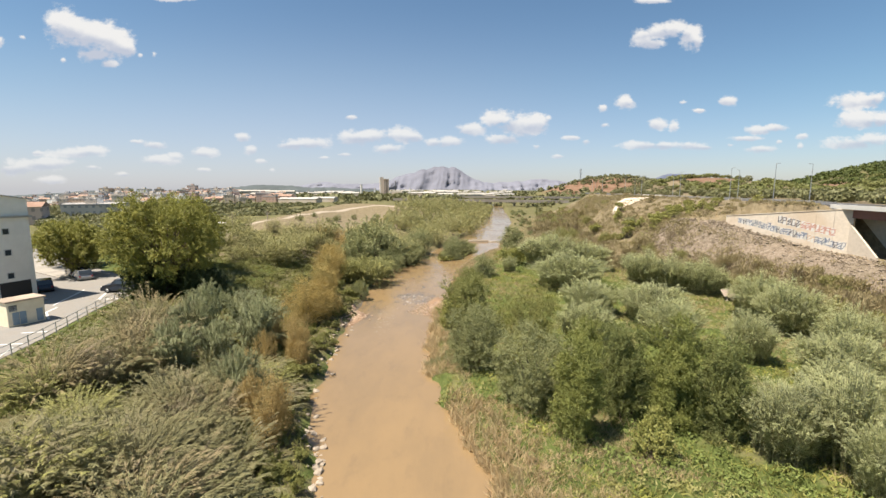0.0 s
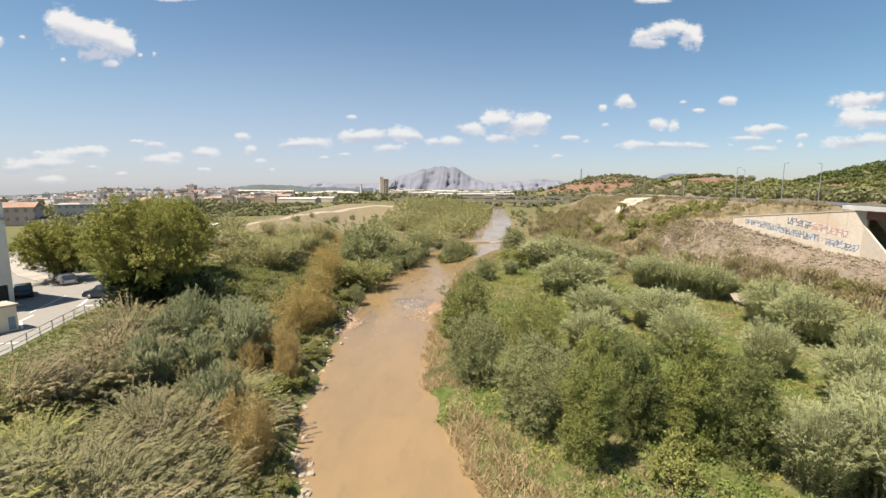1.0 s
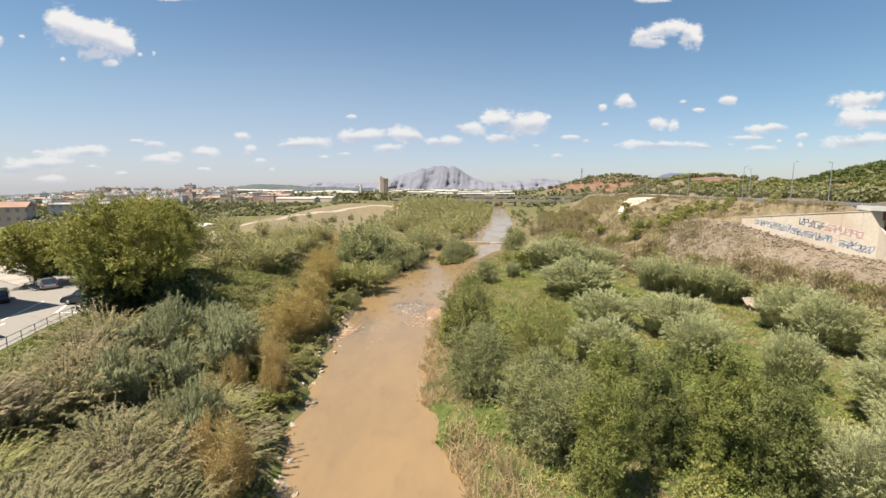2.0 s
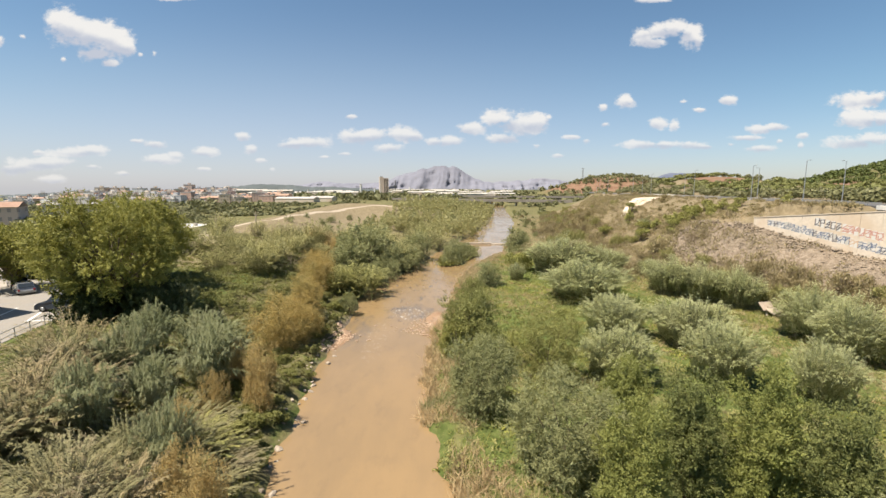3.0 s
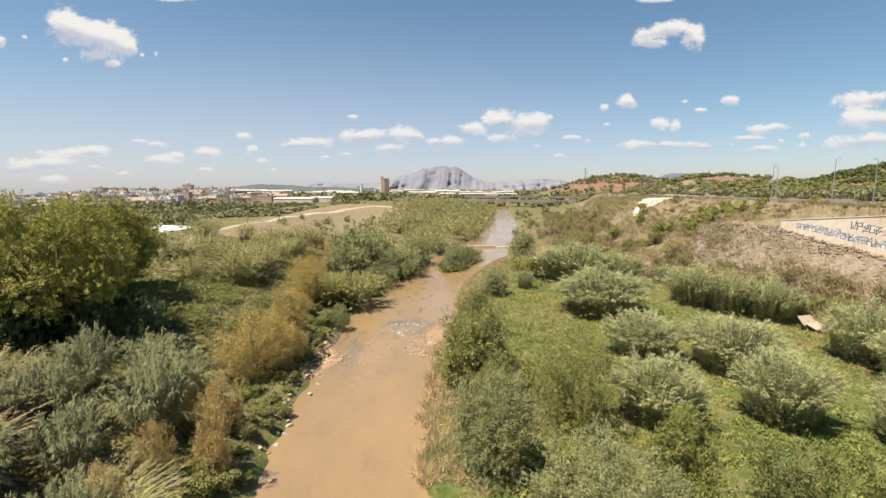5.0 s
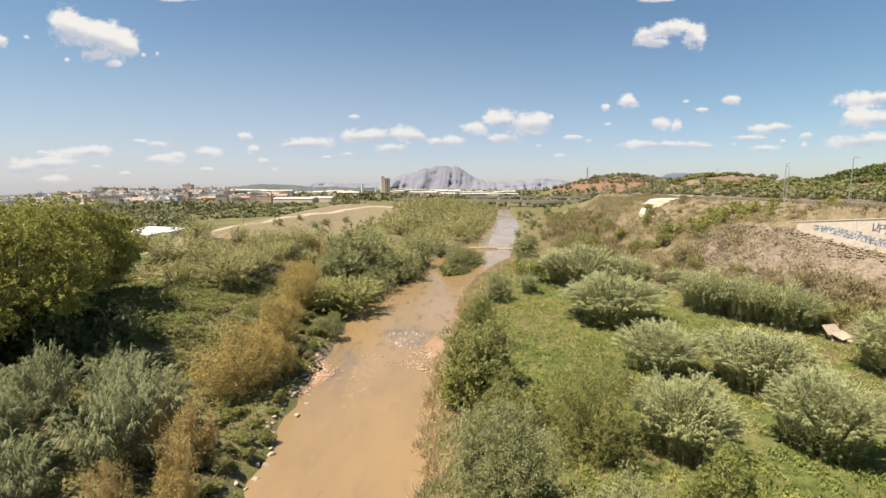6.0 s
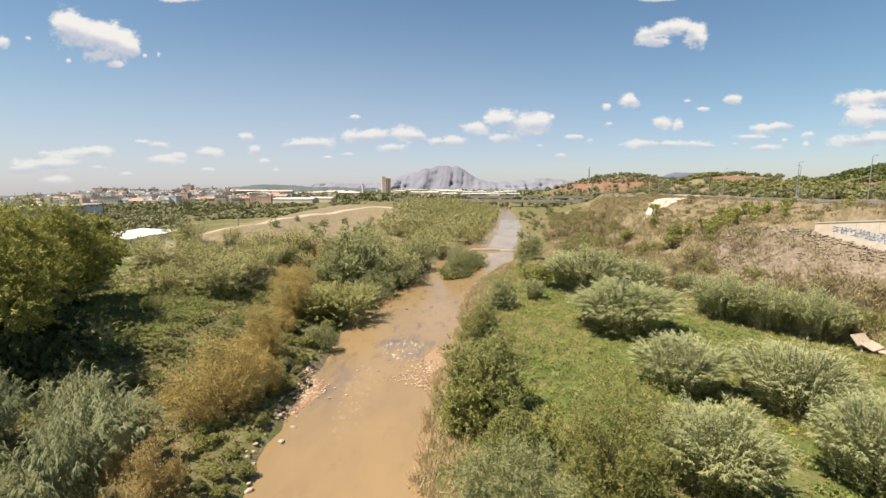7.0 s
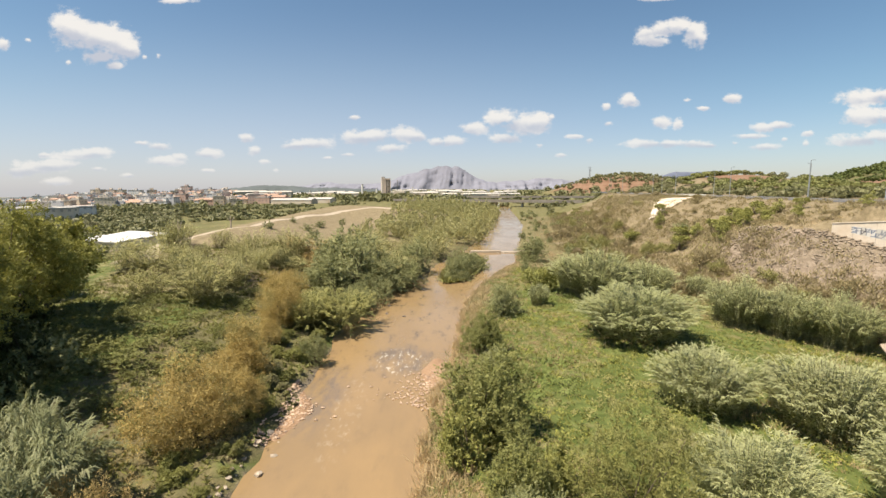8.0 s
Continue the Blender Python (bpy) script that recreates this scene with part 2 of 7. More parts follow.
M_CREEPER = leaf_material("creeper_leaf", (0.058, 0.074, 0.026), (0.124, 0.146, 0.052), (0.210, 0.230, 0.090), None, 0.32, 0.3)
# near-black leaf colour that paints in the shade below the street trees
M_SHADE_LEAF = leaf_material("ivy_leaf", (0.020, 0.030, 0.011), (0.042, 0.058, 0.020), (0.075, 0.092, 0.032), None, 0.05, 0.2)
M_PINE_LIGHT = leaf_material("light_pine_needles", (0.055, 0.075, 0.026), (0.11, 0.132, 0.05), (0.175, 0.195, 0.078), None, 0.25, 0.5)
M_ROCK = rough_material("pale_rock", (0.30, 0.245, 0.185), (0.47, 0.40, 0.315), 3.5, 0.9, 0.6)
M_CONCRETE = rough_material("concrete", (0.44, 0.41, 0.36), (0.56, 0.52, 0.45), 2.2, 0.85, 0.25, (0.36, 0.32, 0.26))
M_WALL_PALE = rough_material("pale_concrete", (0.60, 0.52, 0.42), (0.69, 0.60, 0.49), 1.6, 0.85, 0.2, (0.55, 0.42, 0.29))
M_ASPHALT = rough_material("asphalt", (0.25, 0.23, 0.20), (0.305, 0.28, 0.245), 6, 0.9, 0.2, (0.26, 0.25, 0.235))
M_ROAD_FAR = rough_material("road_asphalt", (0.10, 0.10, 0.10), (0.15, 0.145, 0.14), 6, 0.9, 0.2)
M_PAVING = rough_material("paving", (0.36, 0.325, 0.275), (0.43, 0.39, 0.33), 5, 0.9, 0.2)
M_LINE = paint_material("white_line", (0.75, 0.74, 0.70), 0.7)
M_STEEL = paint_material("galvanised_steel", (0.42, 0.43, 0.43), 0.45, 0.6)
M_WHITE = paint_material("white_paint", (0.66, 0.64, 0.59), 0.6)
M_PLASTER = rough_material("cream_plaster", (0.84, 0.79, 0.70), (0.90, 0.85, 0.76), 1.4, 0.9, 0.15, (0.74, 0.69, 0.61))
M_DARK = paint_material("dark_opening", (0.02, 0.02, 0.022), 0.5)
M_GLASS = paint_material("window_glass", (0.05, 0.06, 0.07), 0.08, 0.0, 0.8, 0.0)
M_BLUE_DOOR = paint_material("blue_grey_door", (0.22, 0.30, 0.36), 0.5)
M_TYRE = paint_material("tyre", (0.02, 0.02, 0.02), 0.9)
M_CARDARK = paint_material("dark_car_paint", (0.025, 0.03, 0.04), 0.18, 0.0, 0.7, 0.0)
M_CARSLATE = paint_material("slate_car_paint", (0.03, 0.036, 0.048), 0.3, 0.0, 0.5, 0.0)
M_CARGREY = paint_material("silver_car_paint", (0.34, 0.35, 0.36), 0.22, 0.4, 0.6, 0.0)
M_CARBLUE = paint_material("blue_car_paint", (0.03, 0.10, 0.22), 0.2, 0.0, 0.6, 0.0)
M_REDSTEEL = paint_material("red_brown_girder", (0.16, 0.045, 0.03), 0.55)
M_LAMP = paint_material("lamp_red", (0.3, 0.02, 0.02), 0.2)


def ground_material():
    """Earth, weeds, dry grass and bare rubble, mixed by the cover attribute and noise."""
    mat, k, b, out = material("earth_and_grass", 0.95, 0, 0.15)
    pos = world_place(k)
    cover = k.add("ShaderNodeAttribute", attribute_name="cover")
    w = k.add("ShaderNodeSeparateColor")
    k.link(cover.outputs["Color"], w.inputs[0])
    n1, n2, n3 = k.noise(pos, 0.12, 5.0), k.noise(pos, 0.9, 6.0, 0.65), k.noise(pos, 7.0, 5.0, 0.7)
    jag = k.math("MULTIPLY", k.math("SUBTRACT", k.math("ADD", n1, n2), 1.0), 1.1)
    green = k.mix(k.span(n2, 0.35, 0.68), (0.057, 0.083, 0.017), (0.130, 0.158, 0.044))
    dry = k.mix(k.span(n2, 0.32, 0.7), (0.157, 0.126, 0.074), (0.270, 0.217, 0.135))
    rubble = k.mix(k.span(n3, 0.35, 0.7), (0.148, 0.117, 0.084), (0.278, 0.231, 0.174))
    red = k.mix(k.span(n1, 0.35, 0.65), (0.172, 0.094, 0.058), (0.235, 0.150, 0.098))
    base = k.mix(k.span(n1, 0.4, 0.62), (0.117, 0.109, 0.048), (0.174, 0.144, 0.074))

    def on(s):
        return k.span(k.math("ADD", s, k.math("MULTIPLY", jag, 0.55)), 0.33, 0.62)

    col = k.mix(on(w.outputs[0]), base, green)
    col = k.mix(k.span(k.noise(pos, 0.33, 5.0, 0.6), 0.5, 0.66, 0.0, 0.7), col, (0.205, 0.178, 0.082))
    col = k.mix(on(w.outputs[1]), col, dry)
    col = k.mix(on(w.outputs[2]), col, rubble)
    col = k.mix(k.span(cover.outputs["Alpha"], 0.5, 0.9, 1.0, 0.0), col, red)
    col = k.mix(k.span(n3, 0.3, 0.75, 0.0, 0.35), col, (0.078, 0.065, 0.039))
    k.link(col, b.inputs["Base Color"])
    bump(k, b, k.math("ADD", n2, k.math("MULTIPLY", n3, 0.4)), 0.9, 0.25)
    return mat


def water_material():
    mat, k, b, out = material("muddy_water", 0.1, 0, 0.55)
    pos = world_place(k)
    squeeze = k.add("ShaderNodeMapping")
    squeeze.inputs["Scale"].default_value = (1.0, 0.4, 1.0)
    k.link(pos, squeeze.inputs[0])
    broad, fine = k.noise(squeeze.outputs[0], 0.16, 6.0, 0.62), k.noise(squeeze.outputs[0], 2.4, 5.0, 0.65)
    streak = k.noise(squeeze.outputs[0], 0.75, 5.0, 0.7)
    ax = k.add("ShaderNodeSeparateXYZ")
    k.link(pos, ax.inputs[0])
    riffle = k.math("MULTIPLY", k.span(ax.outputs[1], 62.0, 72.0), k.span(ax.outputs[1], 112.0, 96.0))
    col = k.mix(k.span(broad, 0.36, 0.66), (0.252, 0.170, 0.084), (0.215, 0.148, 0.077))
    col = k.mix(k.math("MULTIPLY", k.span(streak, 0.52, 0.7), k.math("ADD", k.math("MULTIPLY", riffle, 0.75), 0.2)), col, (0.129, 0.095, 0.059))

    def near(cx, cy, rx, ry):
        """One within an oval stretch of the river, falling to nothing at its edge."""
        a = k.math("DIVIDE", k.math("SUBTRACT", ax.outputs[0], cx), rx)
        c = k.math("DIVIDE", k.math("SUBTRACT", ax.outputs[1], cy), ry)
        return k.span(k.math("ADD", k.math("MULTIPLY", a, a), k.math("MULTIPLY", c, c)), 0.15, 1.0, 1.0, 0.0)

    rapid, eddy = near(-4.2, 73.5, 4.0, 5.5), near(-10.4, 65.0, 2.6, 8.5)
    shoal = k.math("MULTIPLY", k.math("MAXIMUM", rapid, eddy), k.span(streak, 0.34, 0.6))
    col = k.mix(k.math("MULTIPLY", shoal, 0.6), col, (0.12, 0.098, 0.08))
    wake = k.math("MULTIPLY", near(-7.6, 62.0, 1.8, 9.0), 0.22)
    foam = k.math("MULTIPLY", k.span(fine, 0.52, 0.68), k.math("MAXIMUM", near(-4.4, 73.0, 3.2, 4.2), wake))
    col = k.mix(k.math("MULTIPLY", foam, 0.9), col, (0.52, 0.47, 0.38))
    k.link(col, b.inputs["Base Color"])
    k.link(k.math("ADD", k.span(broad, 0.4, 0.65, 0.08, 0.22), k.math("MULTIPLY", riffle, 0.08)), b.inputs["Roughness"])
    bump(k, b, k.math("ADD", k.math("MULTIPLY", fine, k.math("ADD", k.math("MULTIPLY", riffle, 2.0), 1.0)), k.math("MULTIPLY", broad, 1.5)), 0.4, 0.04)
    return mat


M_GROUND, M_WATER = ground_material(), water_material()

# ---- mesh tools ----
rng = np.random.default_rng(7)


def mesh_of(name, verts, faces, mat, smooth=False):
    """A mesh from arrays: verts (n, 3), faces a list of (m, k) arrays."""
    faces = [np.asarray(f, dtype=np.int32) for f in (faces if isinstance(faces, list) else [faces]) if len(f)]
    me = bpy.data.meshes.new(name)
    verts = np.asarray(verts, dtype=np.float32)
    me.vertices.add(len(verts))
    me.vertices.foreach_set("co", verts.ravel())
    sizes = np.concatenate([np.full(len(f), f.shape[1], dtype=np.int32) for f in faces])
    me.loops.add(int(sizes.sum()))
    me.loops.foreach_set("vertex_index", np.concatenate([f.ravel() for f in faces]))
    me.polygons.add(len(sizes))
    me.polygons.foreach_set("loop_start", np.concatenate([[0], np.cumsum(sizes)[:-1]]).astype(np.int32))
    me.update(calc_edges=True)
    me.polygons.foreach_set("use_smooth", np.full(len(sizes), smooth, dtype=bool))
    me.validate()
    me.materials.append(mat)
    return me


def part(name, me, parent=None, label=""):
    """Links a mesh (or a bmesh with its material) as one object under a thing or part."""
    ob = new(name, me)
    ob.parent = parent
    return tagged(ob, label)


def joined(*pieces):
    """Joins (verts, faces list) pieces."""
    vs, tris, quads, n = [], [], [], 0
    for v, fs in pieces:
        for f in (fs if isinstance(fs, list) else [fs]):
            f = np.asarray(f)
            if len(f):
                (quads if f.shape[1] == 4 else tris).append(f + n)
        vs.append(np.asarray(v, dtype=float))
        n += len(v)
    return np.concatenate(vs), [np.concatenate(t) for t in (tris, quads) if t]


BOX_F = np.array([(0, 3, 2, 1), (4, 5, 6, 7), (0, 1, 5, 4), (1, 2, 6, 5), (2, 3, 7, 6), (3, 0, 4, 7)])


def box(x0, x1, y0, y1, z0, z1):
    return np.array([(x0, y0, z0), (x1, y0, z0), (x1, y1, z0), (x0, y1, z0), (x0, y0, z1), (x1, y0, z1), (x1, y1, z1), (x0, y1, z1)], dtype=float), [BOX_F]


def bevel_box(name, mat, x0, x1, y0, y1, z0, z1, r=0.03, segments=1):
    bm = bmesh.new()
    v, f = box(x0, x1, y0, y1, z0, z1)
    vs = [bm.verts.new(p) for p in v]
    for q in f[0]:
        bm.faces.new([vs[i] for i in q])
    bmesh.ops.bevel(bm, geom=bm.edges[:], offset=r, segments=segments, affect="EDGES")
    me = bpy.data.meshes.new(name)
    bm.to_mesh(me)
    bm.free()
    me.materials.append(mat)
    return me


def beam(a, c, w, h, up=(0, 0, 1)):
    """A bar of w by h between two points."""
    a, c, up = np.array(a, float), np.array(c, float), np.array(up, float)
    d = (c - a) / np.linalg.norm(c - a)
    s = np.cross(d, up)
    s /= np.linalg.norm(s)
    t = np.cross(s, d)
    s, t = s * w / 2, t * h / 2
    v = np.array([a - s - t, a + s - t, c + s - t, c - s - t, a - s + t, a + s + t, c + s + t, c - s + t])
    return v, [BOX_F]


def tube(points, radii, sides=6):
    """A tapered tube along points."""
    p, r = np.array(points, float), np.array(radii, float)
    n = len(p)
    d = np.gradient(p, axis=0)
    d /= np.linalg.norm(d, axis=1)[:, None]
    ref = np.where(np.abs(d[:, 2:3]) > 0.9, np.array([[1.0, 0, 0]]), np.array([[0, 0, 1.0]]))
    s = np.cross(d, ref)
    s /= np.linalg.norm(s, axis=1)[:, None]
    t = np.cross(s, d)
    a = np.arange(sides) * 2 * np.pi / sides
    v = (p[:, None] + r[:, None, None] * (np.cos(a)[None, :, None] * s[:, None] + np.sin(a)[None, :, None] * t[:, None])).reshape(-1, 3)
    i, j = np.meshgrid(np.arange(n - 1), np.arange(sides), indexing="ij")
    i, j = i.ravel(), j.ravel()
    k = (j + 1) % sides
    return v, [np.stack([i * sides + j, i * sides + k, (i + 1) * sides + k, (i + 1) * sides + j], 1)]


def unit(v):
    return v / np.maximum(np.linalg.norm(v, axis=-1, keepdims=True), 1e-9)


def rhombs(c, u, w):
    """Leaf-shaped quads about the points c: half length u, half width w."""
    n = len(c)
    v = np.stack([c - u, c + w - 0.1 * u, c + u, c - w - 0.1 * u], 1).reshape(-1, 3)
    return v, [np.arange(4 * n).reshape(n, 4)]


def blade_tris(c, u, w):
    """Blade-shaped triangles about the points c."""
    n = len(c)
    v = np.stack([c - u + w, c - u - w, c + u], 1).reshape(-1, 3)
    return v, [np.arange(3 * n).reshape(n, 3)]


# ---- the lie of the land ----
RIVER_L = np.array([(-60, -2), (0, -3.5), (20, -6), (25, -7), (30, -8.8), (37, -10.9), (46, -11.4), (55, -12.3), (64, -11.9), (75, -12.5), (83, -13), (94, -11.4), (103, -10.3),
                    (110, -6.9), (124, -2.6), (132, -1.6), (146, 2.4), (177, 11.7), (246, 26.6), (431, 51), (700, 75), (5200, 480)], float)
RIVER_R = np.array([(-60, 10), (0, 7.5), (20, 4.6), (25, 3.5), (30, 2.5), (37, -0.2), (42, -0.9), (50, -1.1), (56, -0.9), (66, -0.6), (72, 1.2), (78, 2), (90, 3.1), (98, 4.2),
                    (110, 7.6), (124, 13), (133, 18.2), (162, 22.7), (245, 39), (431, 61), (700, 92), (5200, 520)], float)


def ragged(y, seed):
    """Small bays and points of the water's edge."""
    return 0.28 * np.sin(np.asarray(y) * 0.93 + seed) + 0.16 * np.sin(np.asarray(y) * 2.3 + 1.7 * seed) + 0.09 * np.sin(np.asarray(y) * 5.1 + seed)


def river_left(y):
    return np.interp(y, RIVER_L[:, 0], RIVER_L[:, 1]) + ragged(y, 0.0)


def river_right(y):
    return np.interp(y, RIVER_R[:, 0], RIVER_R[:, 1]) + ragged(y, 2.0)


def smooth01(t):
    t = np.clip(t, 0, 1)
    return t * t * (3 - 2 * t)


def wavy(x, y, s, seed=0.0):
    return (np.sin(x / s + 1.7 * np.sin(y / (s * 1.3) + seed)) + np.sin(y / (s * 0.83) + 2.1 * np.sin(x / (s * 1.7) + 1 + seed))) * 0.5


def patchy(x, y, s, seed):
    return wavy(x, y, s, seed) + 0.6 * wavy(x, y, s * 0.37, seed + 3)


def hump(x, y, cx, cy, rx, ry, turn=0.0):
    c, s = math.cos(radians(turn)), math.sin(radians(turn))
    a, b = ((x - cx) * c + (y - cy) * s) / rx, (-(x - cx) * s + (y - cy) * c) / ry
    return np.exp(-(a * a + b * b))


FOOT_Y = [40, 60, 80, 100, 120, 150, 200, 300]
FOOT_X = [62, 61, 60, 52, 46, 47, 58, 80]
CREST_Y = [40, 60, 85, 103, 112, 128, 150, 168, 250, 400]
CREST_X = [72, 73, 74.3, 66.4, 61.5, 60, 62, 66, 88, 120]
CREST_Z = [5.6, 5.8, 6.3, 10.8, 10.8, 8.2, 8.6, 14.2, 12.4, 11]
ROAD_Y = [86, 99, 144, 206, 300, 420, 700]
ROAD_X = [77, 81.5, 88.5, 93, 106, 130, 200]
ROAD_Z = 14.9
WALL_A, WALL_B = (66.4, 102.8), (74.6, 84.6)


def land(x, y):
    """Height of the ground."""
    x, y = np.asarray(x, float), np.asarray(y, float)
    dl, dr = river_left(y) - x, x - river_right(y)
    # far side: rough bank, slope up to the street, levee and plain
    slope = 1.0 * smooth01(dl / 1.6) + 4.0 * smooth01((dl - 2) / (19 + 18 * smooth01((y - 75) / 50)))
    levee = smooth01((y - 80) / 18) * (3.6 * hump(x, y, -47, 128, 13, 34) + 3.2 * hump(x, y, -56, 195, 12, 50) + 4.6 * hump(x, y, -38, 255, 34, 26))
    plain = slope * (1 - 0.35 * smooth01((y - 100) / 120) * smooth01((45 - dl) / 25)) + levee
    plain -= 14 * smooth01((-x - 120) / 450) * smooth01((y - 150) / 250) + 52 * smooth01((-x - 300) / 1500) - 8 * smooth01((y - 900) / 1500)
    plain += 15 * hump(x, y, -500, 690, 240, 150)
    plain += 0.35 * wavy(x, y, 5.5) * smooth01((dl - 2) / 4) * (1 - smooth01((-x - 30) / 3) * (1 - smooth01((y - 74) / 12)))
    # near side: flat meadow, embankment, road, hills
    meadow = 0.85 * smooth01(dr / 2.2) - 1.5 * smooth01((x - 20) / 32) * (1 - smooth01((y - 110) / 60)) + 0.2 * wavy(x, y, 4.5, 2.0) * smooth01(dr / 5)
    foot, cx, cz = np.interp(y, FOOT_Y, FOOT_X), np.interp(y, CREST_Y, CREST_X), np.interp(y, CREST_Y, CREST_Z)
    rx = np.interp(y, ROAD_Y, ROAD_X)
    t = np.clip((x - foot) / np.maximum(cx - foot, 1), 0, 1)
    bank = meadow * (1 - t) + cz * (0.75 * t + 0.25 * smooth01(t)) + 0.5 * wavy(x, y, 3.1, 4.0) * np.sin(np.pi * t)
    behind = np.clip((x - cx) / np.maximum(rx - 5 - cx, 0.8), 0, 1)
    behind = np.where((y < 103.5), smooth01((x - cx - 1.9) / 0.7), behind)
    top = np.where(y < 83.5, cz, ROAD_Z - 0.06)
    bank = np.where(x > cx, cz + (top - cz) * behind, bank)
    right = np.where(x > foot, bank, meadow)
    fade = smooth01((y - 300) / 160)
    right = right * (1 - fade) + fade * (3 + 5 * smooth01((y - 700) / 1500))
    hills = 34 * hump(x, y, 265, 690, 95, 130, 12) + 5 * hump(x, y, 395, 760, 110, 120) + 21 * hump(x, y, 590, 690, 130, 110, 20) + 27 * hump(x, y, 430, 430, 120, 90, 35) + 34 * hump(x, y, 620, 470, 170, 120, 20) + 12 * hump(x, y, 190, 330, 50, 60)
    right = right + hills * smooth01((x - 105) / 60)
    z = np.where(dl > 0, plain, np.where(dr > 0, right, -1.2 * smooth01(np.minimum(-dl, -dr) / 1.2)))
    return z


def ground_at(x, y):
    return float(land(x, y))


def steps(lo, hi, a, c, fine, grow):
    """Grid lines: even between a and c, then ever wider out to lo and hi."""
    mid = list(np.arange(a, c + fine / 2, fine))
    out, s = [], fine
    p = c
    while p < hi:
        s *= grow
        p += s
        out.append(min(p, hi))
    back, s, p = [], fine, a
    while p > lo:
        s *= grow
        p -= s
        back.append(max(p, lo))
    return np.array(back[::-1] + mid + out)


def build_ground():
    xs, ys = steps(-5000, 5000, -62, 96, 1.6, 1.06), steps(-300, 5200, 14, 150, 1.6, 1.05)
    X, Y = np.meshgrid(xs, ys)
    Z = land(X, Y)
    n, m = Y.shape
    i, j = np.meshgrid(np.arange(n - 1), np.arange(m - 1), indexing="ij")
    a = (i * m + j).ravel()
    me = mesh_of("ground", np.stack([X, Y, Z], -1).reshape(-1, 3), np.stack([a, a + 1, a + m + 1, a + m], 1), M_GROUND, True)
    x, y = X.ravel(), Y.ravel()
    dl, dr = river_left(y) - x, x - river_right(y)
    foot, cx = np.interp(y, FOOT_Y, FOOT_X), np.interp(y, CREST_Y, CREST_X)
    green = np.where(dl > 0, np.where(x < -27, 0.75, 0.36) - 0.3 * smooth01((y - 85) / 40), 0.85 * smooth01((60 - x) / 18) - 0.7 * smooth01((y - 95) / 50))
    green = np.where((y > 300) | ((dl > 55) & (y > 110)), 0.42, green)
    dry = np.where(dl > 0, 1.2 * hump(x, y, -42, 205, 32, 95) + 0.55 * hump(x, y, -36, 105, 14, 25), 0.75 * smooth01((x - foot + 14) / 12))
    dry = np.where((y > 330), 0.3, dry)
    rub = np.where(dr > 0, smooth01((x - foot - 5) / 5) * smooth01((cx + 0.5 - x) / 3) * smooth01((116 - y) / 12) * 0.85, 0)
    rub = rub + 0.9 * smooth01((0.9 - np.maximum(dl, -0.5)) / 0.6) * (dl > -1.5) * (dl < 1) * 0.6
    red = 1 - 0.8 * np.clip(1.3 * hump(x, y, 205, 655, 38, 70, 12) + 1.1 * hump(x, y, 245, 620, 60, 22) + 1.1 * hump(x, y, 250, 350, 60, 16) + 1.5 * hump(x, y, 182, 303, 15, 18) + 1.2 * hump(x, y, 330, 380, 18, 24), 0, 1)
    col = me.color_attributes.new("cover", "FLOAT_COLOR", "POINT")
    col.data.foreach_set("color", np.stack([np.clip(green, 0, 1), np.clip(dry, 0, 1), np.clip(rub, 0, 1), red], 1).astype(np.float32).ravel())
    tagged(new("ground", me), "river valley ground of earth, weeds and dry grass", "ground", kind="structure")


def build_water():
    ys = steps(-60, 5000, 10, 180, 0.5, 1.05)
    l, r = river_left(ys) - 0.6, river_right(ys) + 0.6
    t = np.linspace(0, 1, 15)
    X = l[:, None] * (1 - t) + r[:, None] * t
    V = np.stack([X, np.repeat(ys[:, None], 15, 1), np.zeros_like(X)], -1).reshape(-1, 3)
    i, j = np.meshgrid(np.arange(len(ys) - 1), np.arange(14), indexing="ij")
    a = (i * 15 + j).ravel()
    tagged(new("water", mesh_of("water", V, np.stack([a, a + 1, a + 16, a + 15], 1), M_WATER, True)), "muddy ochre river water with light ripples", "river", kind="structure")


build_ground()
build_water()

# ---- plants ----
PLACED = set()


def put_plant(protos, spots, group):
    """Sets plants on the ground: spots of (x, y, width scale, height scale)."""
    for n, (x, y, sw, sh) in enumerate(spots):
        proto = protos[n if n < len(protos) else (n * 7 + int(abs(x) * 3)) % len(protos)]
        m = pose(x, y, ground_at(x, y) - 0.08, 0, 0, float(rng.uniform(0, 360))) @ Matrix.Diagonal((sw, sw * float(rng.uniform(0.9, 1.1)), sh, 1))
        if proto.name in PLACED:
            ob = copy_thing(proto, m)
        else:
            PLACED.add(proto.name)
            proto.matrix_basis = m
            ob = proto
        tagged(ob, group=group)


